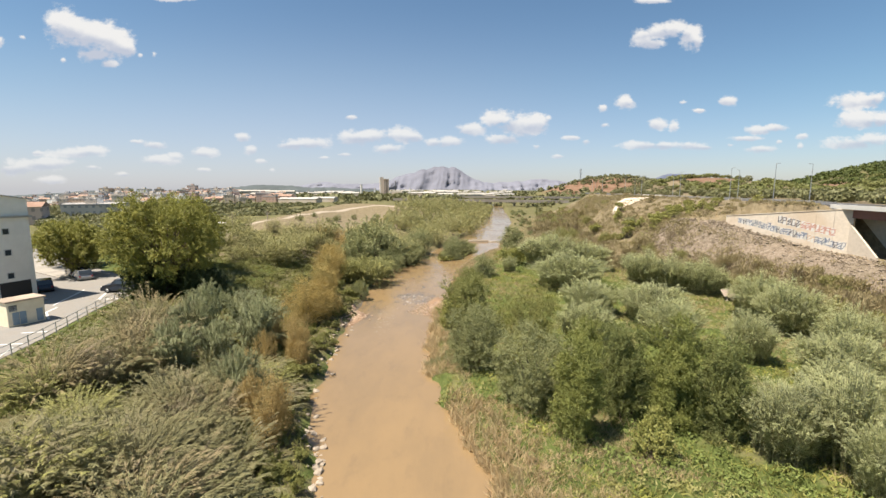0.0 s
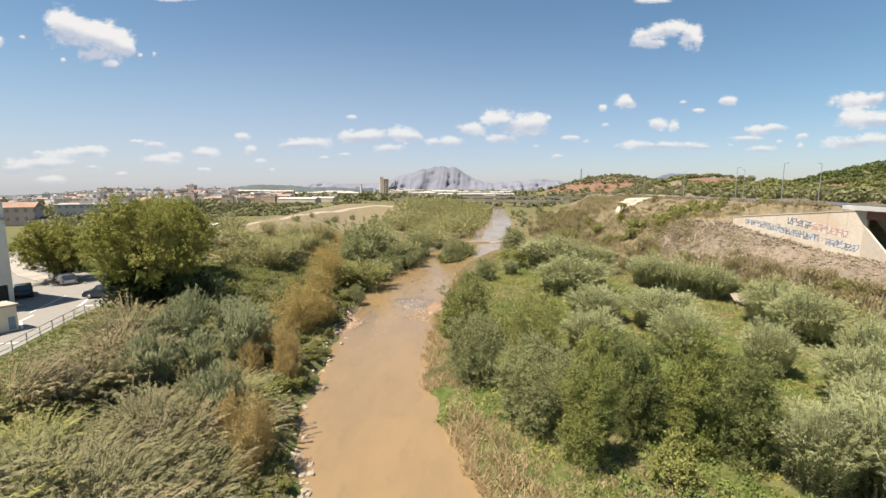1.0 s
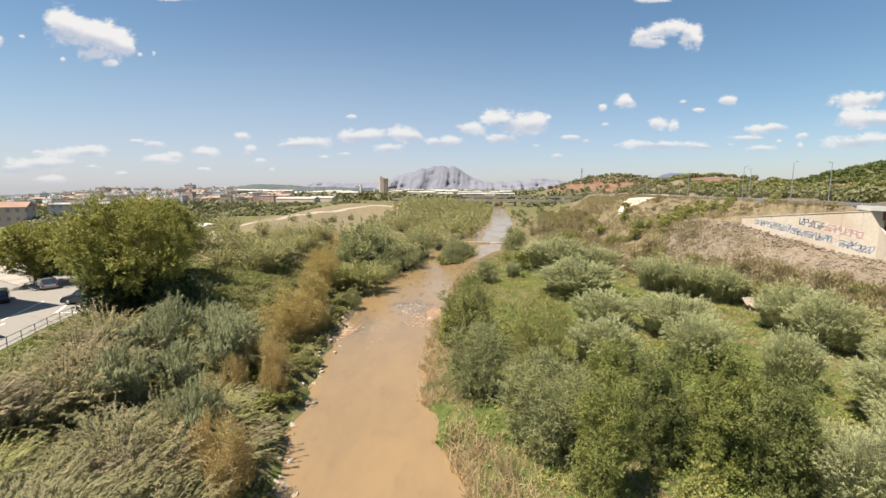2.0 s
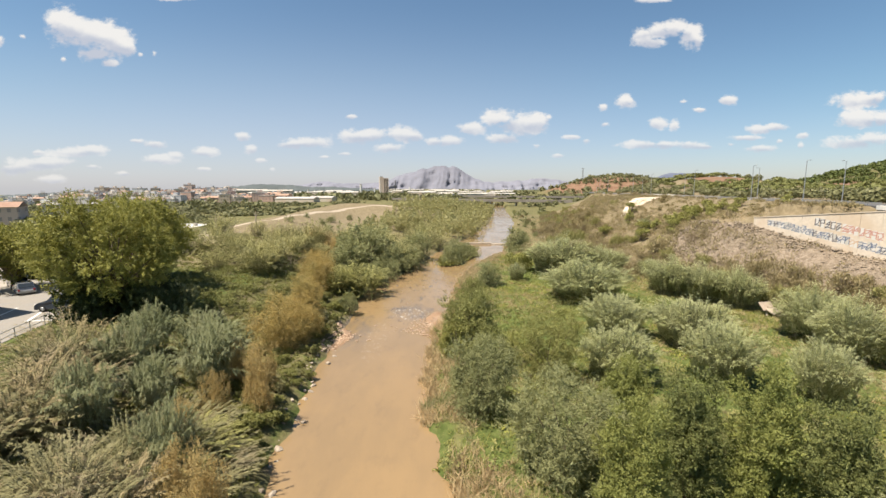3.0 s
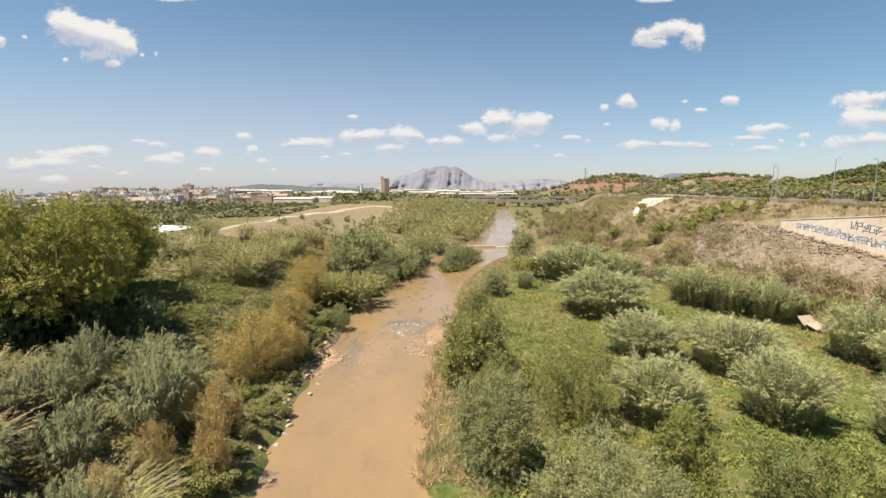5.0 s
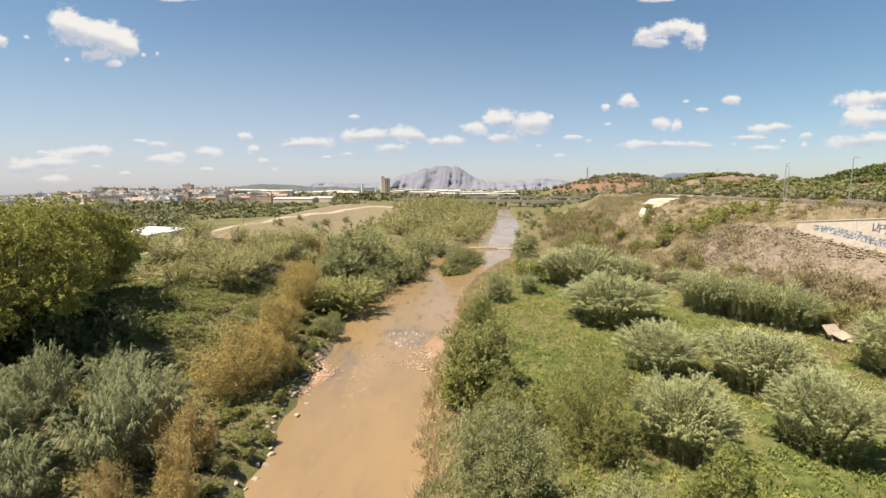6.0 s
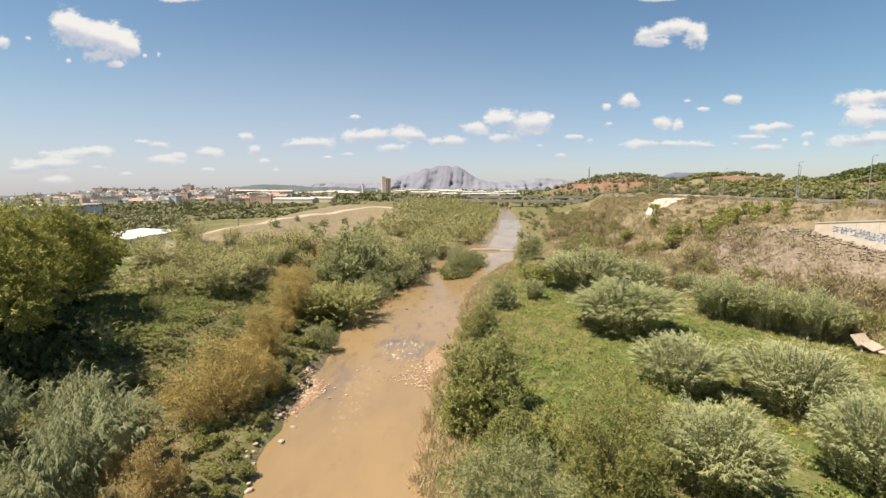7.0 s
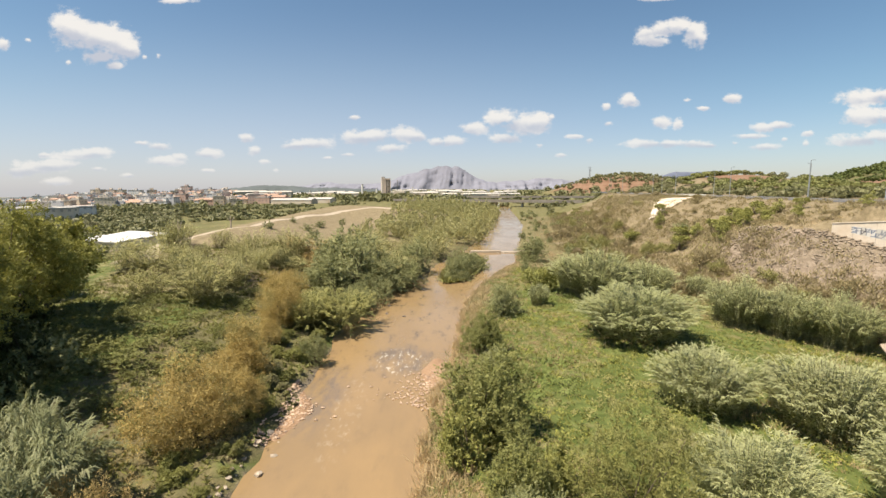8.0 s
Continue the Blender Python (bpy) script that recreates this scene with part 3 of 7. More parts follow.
def lobed_crown(lobes, count, size, lift=0.3, slim=0.45, inner=0.15, fine=False):
    """Leaves over a crown made of round lobes (x, y, z, r)."""
    L = np.array(lobes, float)
    pick = rng.choice(len(L), count, p=L[:, 3] ** 2 / (L[:, 3] ** 2).sum())
    d = rng.normal(size=(count, 3))
    d[:, 2] += 0.35
    d = unit(d)
    rad = L[pick, 3] * np.where(rng.random(count) < inner, rng.uniform(0.35, 0.85, count), rng.uniform(0.82, 1.12, count))
    # twigs: leaves gather on sprays
    spray = unit(np.round(d * 3.2) + rng.normal(size=d.shape) * 0.18)
    d = unit(d * 0.6 + spray * 0.4)
    c = L[pick, :3] + d * rad[:, None]
    c = c[c[:, 2] > 0.05]
    d = d[: len(c)]
    n = len(c)
    normal = unit(d * 0.7 + rng.normal(size=(n, 3)) * 0.65 + np.array([0, 0, lift]))
    u = unit(np.cross(normal, rng.normal(size=(n, 3))))
    w = np.cross(normal, u)
    s = size * rng.uniform(0.6, 1.3, n)[:, None]
    return (blade_tris if fine else rhombs)(c, u * s, w * s * slim)


def spray_crown(lobes, sprays, per, length, size, slim=0.6, up=0.5, deep=0.5, ruffle=0.18):
    """Leafy sprays that stand out from the lobes (x, y, z, r) of a crown."""
    L = np.array(lobes, float)
    pick = rng.choice(len(L), sprays, p=L[:, 3] ** 2 / (L[:, 3] ** 2).sum())
    d = unit(rng.normal(size=(sprays, 3)) + np.array([0, 0, 0.3]))
    root = L[pick, :3] + d * (L[pick, 3] * (deep + (0.95 - deep) * rng.random(sprays) ** 0.45))[:, None]
    # hollows: sprays in some pockets draw back into the crown
    q = root * (2.6 / max(0.6, L[:, 3].mean())) * 0.55
    hollow = np.sin(q[:, 0] + 1.3 * np.sin(q[:, 2] * 1.1)) + np.sin(q[:, 1] * 1.07 + 2.0) + np.sin(q[:, 2] * 1.25 + 1.1 * np.sin(q[:, 0])) < -0.6
    root = np.where(hollow[:, None], L[pick, :3] + d * (L[pick, 3] * 0.35)[:, None], root)
    axis = unit(d + np.array([0, 0, up]) + rng.normal(size=d.shape) * 0.28)
    ln = length * rng.uniform(0.55, 1.4, sprays)
    t = rng.random((sprays, per))
    off = rng.normal(size=(sprays, per, 3)) * (0.24 * ln[:, None] * (1.05 - 0.75 * t))[..., None]
    c = (root[:, None] + axis[:, None] * (t * ln[:, None])[..., None] + off).reshape(-1, 3)
    n = len(c)
    D, A = np.repeat(d, per, 0), np.repeat(axis, per, 0)
    u = unit(A * 0.6 + off.reshape(-1, 3) / length * 1.6 + rng.normal(size=(n, 3)) * 0.4)
    nrm = unit(D * 0.8 + np.array([0, 0, 0.45]) + rng.normal(size=(n, 3)) * ruffle)
    w = unit(np.cross(u, nrm))
    s = size * rng.uniform(0.6, 1.35, n)[:, None]
    keep = c[:, 2] > 0.04
    return blade_tris(c[keep], (u * s)[keep], (w * s * slim)[keep])


def leader_lobes(w, h, leaders, per, blunt=0.5):
    """Lobes along several upright leaders, so that the crown ends in uneven tops."""
    lobes = []
    for i in range(leaders):
        a = 2.4 * i + rng.uniform(-0.4, 0.4)
        off = 0 if i == 0 else w * rng.uniform(0.14, 0.34)
        top = h * (rng.uniform(0.94, 1.0) if i == 0 else rng.uniform(0.72, 0.97))
        for j in range(per):
            t = (j + 0.7) / (per + 0.2)
            rad = w * 0.24 * (0.55 + 0.45 * math.sin(math.pi * min(1.0, t * 0.9 + 0.12)) ** 0.7) * (1 - (1 - blunt) * t ** 2)
            lean = 0.75 + 0.5 * math.sin(math.pi * min(t, 0.75))
            lobes.append((off * lean * math.cos(a) + rng.normal() * 0.07 * w, off * lean * math.sin(a) + rng.normal() * 0.07 * w, top * t - 0.2 * rad, rad * rng.uniform(0.8, 1.15)))
    return lobes


def leafy_tree(name, label, category, leaf, lobes, sprays, per, length, size, slim=0.6, up=0.5, thick=0.07):
    """A tree or tall bush of many stems with leafy sprays down to the ground."""
    thing = tagged(new(name), label, category)
    some = lobes[:: max(1, len(lobes) // 12)]
    if sprays < 400:
        part("branchwork", stems_mesh("branchwork", some[:1] if sprays < 140 else some[:7], thick), thing)
    else:
        for lobe in some:
            part("stem", stems_mesh("stem", [lobe], thick), thing)
    part("crown", mesh_of("crown", *spray_crown(lobes, sprays, per, length, size, slim, up), leaf), thing)
    return thing


def crown_lobes(w, h, n, bottom=0.12, squash=1.0):
    """Round lobes that fill a crown w wide and h high."""
    lobes = [(0, 0, h * 0.5, w * 0.3)]
    for i in range(n):
        a, t = rng.uniform(0, 2 * np.pi), rng.uniform(bottom, 0.9)
        r = w * 0.5 * math.sqrt(max(0.05, 1 - ((t - 0.45) / 0.6) ** 2)) * rng.uniform(0.6, 0.88)
        lobes.append((r * math.cos(a), r * math.sin(a), h * t, w * rng.uniform(0.11, 0.22) * squash))
    return lobes


def stems_mesh(name, lobes, thick, base=0.25):
    pieces = []
    for x, y, z, r in lobes:
        b = rng.normal(size=2) * base
        mid = np.array([b[0] * 0.5 + x * 0.3, b[1] * 0.5 + y * 0.3, z * 0.5])
        pieces.append(tube([(b[0], b[1], 0), mid, (x, y, z)], [thick, thick * 0.6, thick * 0.15], 5))
    v, f = joined(*pieces)
    return mesh_of(name, v, f, M_BARK, True)


def bush(name, label, category, leaf, w, h, lobes, count, size, slim=0.45, thick=0.07, split=False, fine=False):
    """A many-stemmed bush that carries leaves down to the ground."""
    thing = tagged(new(name), label, category)
    L = crown_lobes(w, h, lobes)
    if split:
        for lobe in L:
            part("stem", stems_mesh("stem", [lobe], thick), thing)
        part("crown", mesh_of("crown", *lobed_crown(L, count, size, slim=slim, fine=fine), leaf), thing)
        return thing
    part("branchwork", stems_mesh("branchwork", L, thick), thing)
    part("crown", mesh_of("crown", *lobed_crown(L, count, size, slim=slim, fine=fine), leaf), thing)
    return thing


def canopy_lobes(w, h, n):
    """Lobes of a broad crown: a full dome, drawn in towards the ground."""
    lobes = [(0, 0, h * 0.55, w * 0.28)]
    for i in range(n):
        a, t = 2.4 * i + rng.uniform(-0.4, 0.4), 0.14 + 0.8 * ((i + 0.5) / n) ** 0.9
        r = w * 0.42 * math.sqrt(max(0.06, 1 - ((t - 0.45) / 0.58) ** 2)) * rng.uniform(0.75, 1.02) * (1.0 if t > 0.36 else 0.8)
        lobes.append((r * math.cos(a), r * math.sin(a), h * t, w * rng.uniform(0.095, 0.15)))
    return lobes


def trunk_tree(name, label, category, leaf, w, h, clear, lobes, sprays, per, length, size, trunk=0.22):
    """A tree with a bare trunk, limbs and a crown."""
    thing = tagged(new(name), label, category)
    L = [(x, y, z + clear, r) for x, y, z, r in canopy_lobes(w, h - clear, lobes)]
    pieces = [tube([(0, 0, -0.2), (0.05, 0, clear * 0.5), (0.1, 0.05, clear), (0.1, 0, clear + (h - clear) * 0.4)], [trunk * 1.3, trunk, trunk * 0.85, trunk * 0.4], 8)]
    for x, y, z, r in L[1:]:
        pieces.append(tube([(0.08, 0.03, clear * rng.uniform(0.75, 1.1)), (x * 0.45, y * 0.45, clear + (z - clear) * 0.55), (x, y, z)], [trunk * 0.5, trunk * 0.3, trunk * 0.08], 5))
    part("trunk", mesh_of("trunk", *joined(*pieces), M_BARK, True), thing)
    part("crown", mesh_of("crown", *spray_crown(L, sprays, per, length, size, 0.6, 0.25, 0.45), leaf), thing)
    return thing


def reed_geometry(w, h, canes, leaves, lean=(0, 0), leaf_len=0.6, leaf_w=0.05, fallen=0.16, spread=1.0, simple=False):
    """A giant reed clump: an upright stand of leafy canes in a ring of canes that have bent over and lie low."""
    down = rng.random(canes) < fallen
    a = rng.uniform(0, 2 * np.pi, canes)
    edge = np.where(down, rng.uniform(0.62, 1.0, canes), np.sqrt(rng.random(canes)))[:, None]
    out = np.stack([np.cos(a), np.sin(a), np.zeros(canes)], 1)
    base = out * edge * w * 0.35
    tall = h * rng.uniform(0.8, 1.08, canes)[:, None] * (1.05 - 0.24 * edge ** 2)
    # uneven heads with gaps between them
    tall = tall * (1 + 0.11 * np.sin(base[:, :1] * 13.0 / w + rng.uniform(0, 6)) * np.sin(base[:, 1:2] * 13.0 / w + rng.uniform(0, 6)) + 0.07 * np.sin(base[:, :1] * 29.0 / w + 2.0))
    push = out * (0.04 + 0.5 * edge ** 1.8) * tall * spread + rng.normal(size=(canes, 3)) * np.array([0.07, 0.07, 0]) * tall + np.array([lean[0], lean[1], 0]) * tall
    # bent canes: rise a little, then bow out and down
    reach = unit(out + rng.normal(size=(canes, 3)) * np.array([0.45, 0.45, 0]) + np.array([lean[0], lean[1], 0])) * np.array([1, 1, 0])
    rise, sag = rng.uniform(0.6, 1.25, canes)[:, None], rng.uniform(0.3, 0.8, canes)[:, None]

    far = rng.uniform(0.3, 0.72, canes)[:, None]

    def at(t):
        t = t[..., None]
        up = base[:, None] + np.array([0, 0, 1.0]) * (tall[:, None] * t * (1 - (0.04 + 0.2 * edge[:, None]) * t ** 2)) + push[:, None] * t ** 2.1
        low = base[:, None] + reach[:, None] * tall[:, None] * far[:, None] * t ** 1.25 + np.array([0, 0, 1.0]) * tall[:, None] * (rise[:, None] * t - sag[:, None] * t ** 2)
        return np.where(down[:, None, None], low, up)

    k = 3 if simple else 5
    p = at(np.linspace(0, 1, k)[None].repeat(canes, 0))
    side = np.array([0.01, 0.0, 0])
    v = np.concatenate([p - side, p + side], 2).reshape(canes, k, 2, 3)
    i = (np.arange(canes)[:, None] * 2 * k + np.arange(k - 1)[None] * 2).ravel()
    stem = (v.reshape(-1, 3), [np.stack([i, i + 1, i + 3, i + 2], 1)])
    t = np.sort(1.0 - 0.8 * rng.random((canes, leaves)) ** 1.35, 1)
    c = at(t).reshape(-1, 3)
    along = unit(at(t + 0.03) - at(t - 0.03)).reshape(-1, 3)
    n = len(c)
    ang = np.tile(np.arange(leaves) * np.pi, canes) + np.repeat(rng.uniform(0, 6.3, canes), leaves) + rng.normal(size=n) * 0.5
    d = unit(along * 0.5 + np.repeat(out, leaves, 0) * 0.35 + np.stack([np.cos(ang), np.sin(ang), np.zeros(n)], 1) * 0.5 + rng.normal(size=(n, 3)) * 0.1 + np.array([lean[0], lean[1], 0]) * 0.8)
    ln = (leaf_len * rng.uniform(0.7, 1.3, n))[:, None]
    s = unit(np.cross(d, np.array([0, 0, 1.0])) + rng.normal(size=(n, 3)) * 0.12) * leaf_w * rng.uniform(0.8, 1.3, n)[:, None]
    m = c + d * ln * 0.55
    e = m + unit(d * np.array([1, 1, 0.2]) + np.array([0, 0, -0.6])) * ln * 0.5
    if simple:
        return stem, (np.stack([c - s, c + s, 0.5 * m + 0.5 * e], 1).reshape(-1, 3), [np.arange(3 * n).reshape(n, 3)])
    V = np.stack([c - s * 0.6, c + s * 0.6, m + s, m - s, e], 1).reshape(-1, 3)
    k = np.arange(n) * 5
    return stem, (V, [np.stack([k, k + 1, k + 2, k + 3], 1), np.stack([k + 3, k + 2, k + 4], 1)])


def reed(name, label, leaf, w, h, canes, leaves, **more):
    thing = tagged(new(name), label, "reed clump")
    stem, leafs = reed_geometry(w, h, canes, leaves, **more)
    part("stem_stand", mesh_of("stem_stand", *stem, M_CANE), thing, "pale jointed canes")
    part("foliage", mesh_of("foliage", *leafs, leaf), thing)
    return thing


def feathery(name, label, leaf, w, h, lobes, count, size, category="tamarisk shrub"):
    """A tamarisk: upright feathery sprays on thin stems."""
    thing = tagged(new(name), label, category)
    L = leader_lobes(w * 1.0, h * 0.95, max(4, lobes // 4), 3, 0.95) if count > 1000 else crown_lobes(w, h, lobes, 0.15, 1.1)
    if count > 5000:
        for lobe in L:
            part("stem", stems_mesh("stem", [lobe], 0.05, 0.4), thing)
    else:
        part("branchwork", stems_mesh("branchwork", L, 0.05, 0.4), thing)
    if count > 1000:
        leaves = spray_crown(L, count // 24, 24, w * 0.15, size, 0.5, 0.7, 0.6, 0.12)
    else:
        A = np.array(L)
        pick = rng.choice(len(A), count, p=A[:, 3] ** 2 / (A[:, 3] ** 2).sum())
        out = unit(rng.normal(size=(count, 3)) + np.array([0, 0, 0.3]))
        c = A[pick, :3] + out * (A[pick, 3] * (0.45 + 0.8 * rng.random(count) ** 0.7))[:, None]
        keep = c[:, 2] > 0.1
        c, out = c[keep], out[keep]
        u = unit(out * 0.7 + np.array([0, 0, 0.8]) + rng.normal(size=c.shape) * 0.45)
        leaves = blade_tris(c, u * size * 1.3 * rng.uniform(0.6, 1.4, (len(c), 1)), unit(np.cross(u, unit(out + rng.normal(size=c.shape) * 0.3))) * size * 0.34)
    part("spray_mass", mesh_of("spray_mass", *leaves, leaf), thing)
    return thing


# prototypes, one or more of each kind
REED_MID = [reed("reed_clump", "grey-green domed reed clump on the slope", M_REED_FAR, 7.4, 4.2, 230, 15, leaf_len=0.7, leaf_w=0.058, simple=True) for _ in range(3)]
REED_BIG = [reed("giant_reed_clump", "grey-green giant reed clump with bent canes lying on the meadow", M_REED, 10, 4.5, 620, 28, leaf_len=0.7, leaf_w=0.052, fallen=0.0, simple=True) for _ in range(3)]
REED_FINE = [reed("giant_reed_clump", "blue-green giant reed clump with drooping strap leaves", M_REED_BLUE, 5.2, 4.7, 105, 34, leaf_len=0.74, leaf_w=0.034, lean=(0.05, -0.02), fallen=0.08, spread=0.8, simple=False) for _ in range(3)]
REED_OLIVE = [reed("windblown_reed_clump", "olive windblown reed clump on the river bank slope", m, 5.2, 3.7, 160, 32, leaf_len=0.46, leaf_w=0.026, simple=True, lean=(0.2, -0.08), fallen=f, spread=1.3) for m, f in ((M_REED_OLIVE, 0.4), (M_REED_OLIVE, 0.25), (M_REED_TAN, 0.35), (M_REED_OLIVE, 0.35), (M_REED_LIGHT, 0.2))]
REED_LIGHT = [reed("light_reed_clump", "yellow-green reed clump leaning over the water's edge", M_REED_LIGHT, 7.0, 5.0, 260, 26, leaf_len=0.7, leaf_w=0.06, simple=True) for _ in range(2)]
REED_FAR = [leafy_tree("far_reed_clump", "light green reed clump on the river bank", "reed clump", M_REED_FAR, crown_lobes(7.8, 4.4, 12), 135, 11, 0.9, 0.28, 0.3, 0.7, 0.04) for _ in range(3)]
REED_FARTHER = [leafy_tree("far_reed_clump", "light green reed clump on the river bank", "reed clump", M_REED_FAR, crown_lobes(7.8, 4.4, 12), 70, 9, 1.0, 0.42, 0.32, 0.7, 0.04) for _ in range(3)]
WILLOW = [leafy_tree("willow_tree", "grey-green bushy willow tree on the meadow bank", "willow tree", M_WILLOW, leader_lobes(4.7, 6.1, 7, 5, 0.75), 750, 20, 0.62, 0.095, 0.42, 0.5) for _ in range(2)]
WILLOW_NEAR = [leafy_tree("willow_tree", "grey-green bushy willow tree on the meadow bank", "willow tree", M_WILLOW, leader_lobes(4.7, 6.1, 8, 5, 0.75), 2200, 26, 0.5, 0.053, 0.4, 0.6) for _ in range(2)]
POPLAR = [leafy_tree("young_poplar", "dense dark green young poplar with leaves to the ground" if m is M_POPLAR else "dense yellow-green young poplar with leaves to the ground", "poplar tree", m, leader_lobes(3.7, 6.5, 6, 6, 0.8), 2000, 28, 0.48, 0.048, 0.6, 1.0) for m in (M_POPLAR, M_POPLAR_LIGHT)]
OLIVE_WILLOW = [leafy_tree("willow_tree", "broad olive-green willow tree with a dark hollow underneath", "willow tree", M_WILLOW_OLIVE, leader_lobes(6.2, 7.4, 9, 5, 0.85), 1700, 24, 0.55, 0.062, 0.42, 0.7)]
OSIER = [leafy_tree("osier_bush", "rounded olive-green osier bush beside the water", "willow bush", M_OSIER, leader_lobes(5.0, 5.4, 10, 4, 0.9), 1250, 26, 0.5, 0.068, 0.5, 0.9) for _ in range(2)]
SAPLING = [leafy_tree("poplar_sapling", "small bright green poplar sapling in the grass", "sapling", M_YELLOWGREEN, leader_lobes(2.2, 2.7, 4, 4, 0.5), 410, 12, 0.35, 0.06, 0.6, 0.9, 0.03)]
LIGHT_BUSH = [bush("light_willow_bush", "yellow-green willow bush at the water's edge", "willow bush", M_YELLOWGREEN, 6.5, 5.0, 14, 4200, 0.24, 0.35)]
TAMARISK = [feathery("tamarisk", "ochre feathery tamarisk shrub on the river bank", M_TAMARISK, 5.0, 4.9, 24, 36000, 0.05) for _ in range(3)]
RUST = [feathery("withered_tamarisk", "pale ochre withered tamarisk among the reeds", M_RUST, 3.2, 3.4, 20, 19000, 0.04) for _ in range(2)]
STREET_TREE = [trunk_tree("broad_tree", "broad yellow-green street tree with dark underside", "tree", M_TREE, 11.4, 10.6, 1.9, 46, 1150, 24, 1.0, 0.16, 0.28)]
BIG_TREE = [trunk_tree("broad_tree", "broad yellow-green street tree with dark underside", "tree", M_TREE, 13.0, 11.4, 1.6, 56, 3700, 28, 0.7, 0.082, 0.3)]
SCRUB = [feathery("scrub_bush", "olive-brown feathery scrub bush on the embankment" if m is M_SCRUB else "olive-green rounded scrub bush below the embankment", m, 4.6, 2.9, 8, 820, 0.25, "bush") for m in (M_SCRUB, M_SCRUB_GREEN, M_SCRUB, M_SCRUB_GREEN, M_SCRUB)]
BANK_BUSH = [bush("bank_bush", "low green leafy bush hanging over the river bank", "bush", M_WEED, 4.5, 3.4, 11, 2600, 0.17, 0.6, 0.05, fine=True) for _ in range(3)]
CREEPER = [leafy_tree("creeper_mound", "low dark green mound of creepers on the slope", "creeper", M_CREEPER, leader_lobes(4.6, 2.2, 8, 2, 0.9), 210, 11, 0.5, 0.11, 0.55, 0.3, 0.04) for _ in range(3)]
DARK_BUSH = [leafy_tree("round_bush", "grey-green round willow bush", "bush", M_WILLOW, leader_lobes(4.2, 3.6, 6, 3, 0.8), 120, 8, 0.55, 0.22, 0.5, 0.4, 0.06) for _ in range(3)]
WATER_BUSH = [leafy_tree("willow_bush", "grey-green willow bush beside the water", "bush", M_WILLOW, leader_lobes(4.2, 3.6, 7, 3, 0.8), 600, 14, 0.5, 0.082, 0.45, 0.5, 0.06) for _ in range(2)]
PINE_BUSH = [bush("young_pine", "bright green young pine on the embankment", "pine", M_YELLOWGREEN, 3.2, 4.2, 8, 900, 0.25, 0.3, 0.07) for _ in range(2)]

# trees and willows on the meadow: x, y, width, height
MEADOW_TREES = [
    (7.6, 34.7, 5.4, 6.7, WILLOW_NEAR[0]), (9.5, 29.9, 3.8, 7.5, POPLAR[1]), (14.1, 32.8, 3.9, 7.4, POPLAR[0]), (17.2, 31.5, 4.3, 7.1, POPLAR[1]), (19.7, 29.6, 3.9, 6.3, POPLAR[0]),
    (3.4, 42.2, 5.1, 6.3, WILLOW_NEAR[1]), (9.8, 47.6, 6.2, 7.6, OLIVE_WILLOW[0]), (12.8, 38.6, 4.0, 5.2, POPLAR[1]), (3.5, 57.0, 5.2, 6.2, OSIER[0]), (4.6, 49.6, 3.4, 4.4, OSIER[1]),
    (4.6, 73.6, 4.8, 5.2, OSIER[1]), (8.3, 87.2, 4.8, 4.6, WILLOW[0]), (20.9, 132.0, 6.6, 6.0, WILLOW[1]), (5.6, 69.6, 2.6, 2.6, WILLOW[0]),
]
for n, (x, y, w, h, kind) in enumerate(MEADOW_TREES):
    ww, hh = (4.4, 5.8) if kind in WILLOW_NEAR or kind in WILLOW else (6.2, 7.4) if kind in OLIVE_WILLOW else (4.1, 5.2) if kind in OSIER else (3.9, 6.4)
    put_plant([kind], [(x, y, w / ww, h / hh)], "trees on the meadow")
put_plant(SAPLING, [(13.8, 27.6, 1.15, 1.35), (7.2, 41.0, 0.85, 1.0), (7.0, 51.5, 1.0, 1.0), (1.6, 53.6, 1.2, 1.3)], "poplar saplings")

# reed clumps on the meadow: x, y, width, height
MEADOW_REEDS = [
    (22.8, 78.0, 13.6, 5.8), (20.9, 61.2, 7.4, 4.6), (28.4, 58.2, 9.0, 5.2), (25.6, 48.4, 8.6, 4.9), (16.2, 48.4, 8.8, 4.5), (31.8, 44.7, 6.2, 4.6), (46.3, 62.9, 6.3, 4.8), (44.8, 55.8, 6.0, 4.8),
    (42.2, 45.2, 6.0, 4.6), (35.2, 37.6, 5.6, 4.0), (39.6, 85.0, 9.6, 5.0), (43.2, 81.6, 8.4, 4.9), (46.8, 78.2, 9.0, 4.9), (24.7, 99, 10.6, 5.2), (33.0, 98, 10.4, 4.8), (44.5, 103, 7.0, 3.4), (47.5, 49.5, 5.5, 4.2),
    (22.2, 27.6, 5.0, 4.2), (26.2, 27.2, 4.8, 4.2), (25.0, 23.6, 4.6, 4.2), (31, 33.4, 5.6, 3.8), (14.5, 92, 4.4, 3.0), (28.5, 86.0, 5.0, 3.2),
]
put_plant(REED_BIG, [(x, y, w / 10.0, h / 4.3) for x, y, w, h in MEADOW_REEDS], "reed clumps on the meadow")

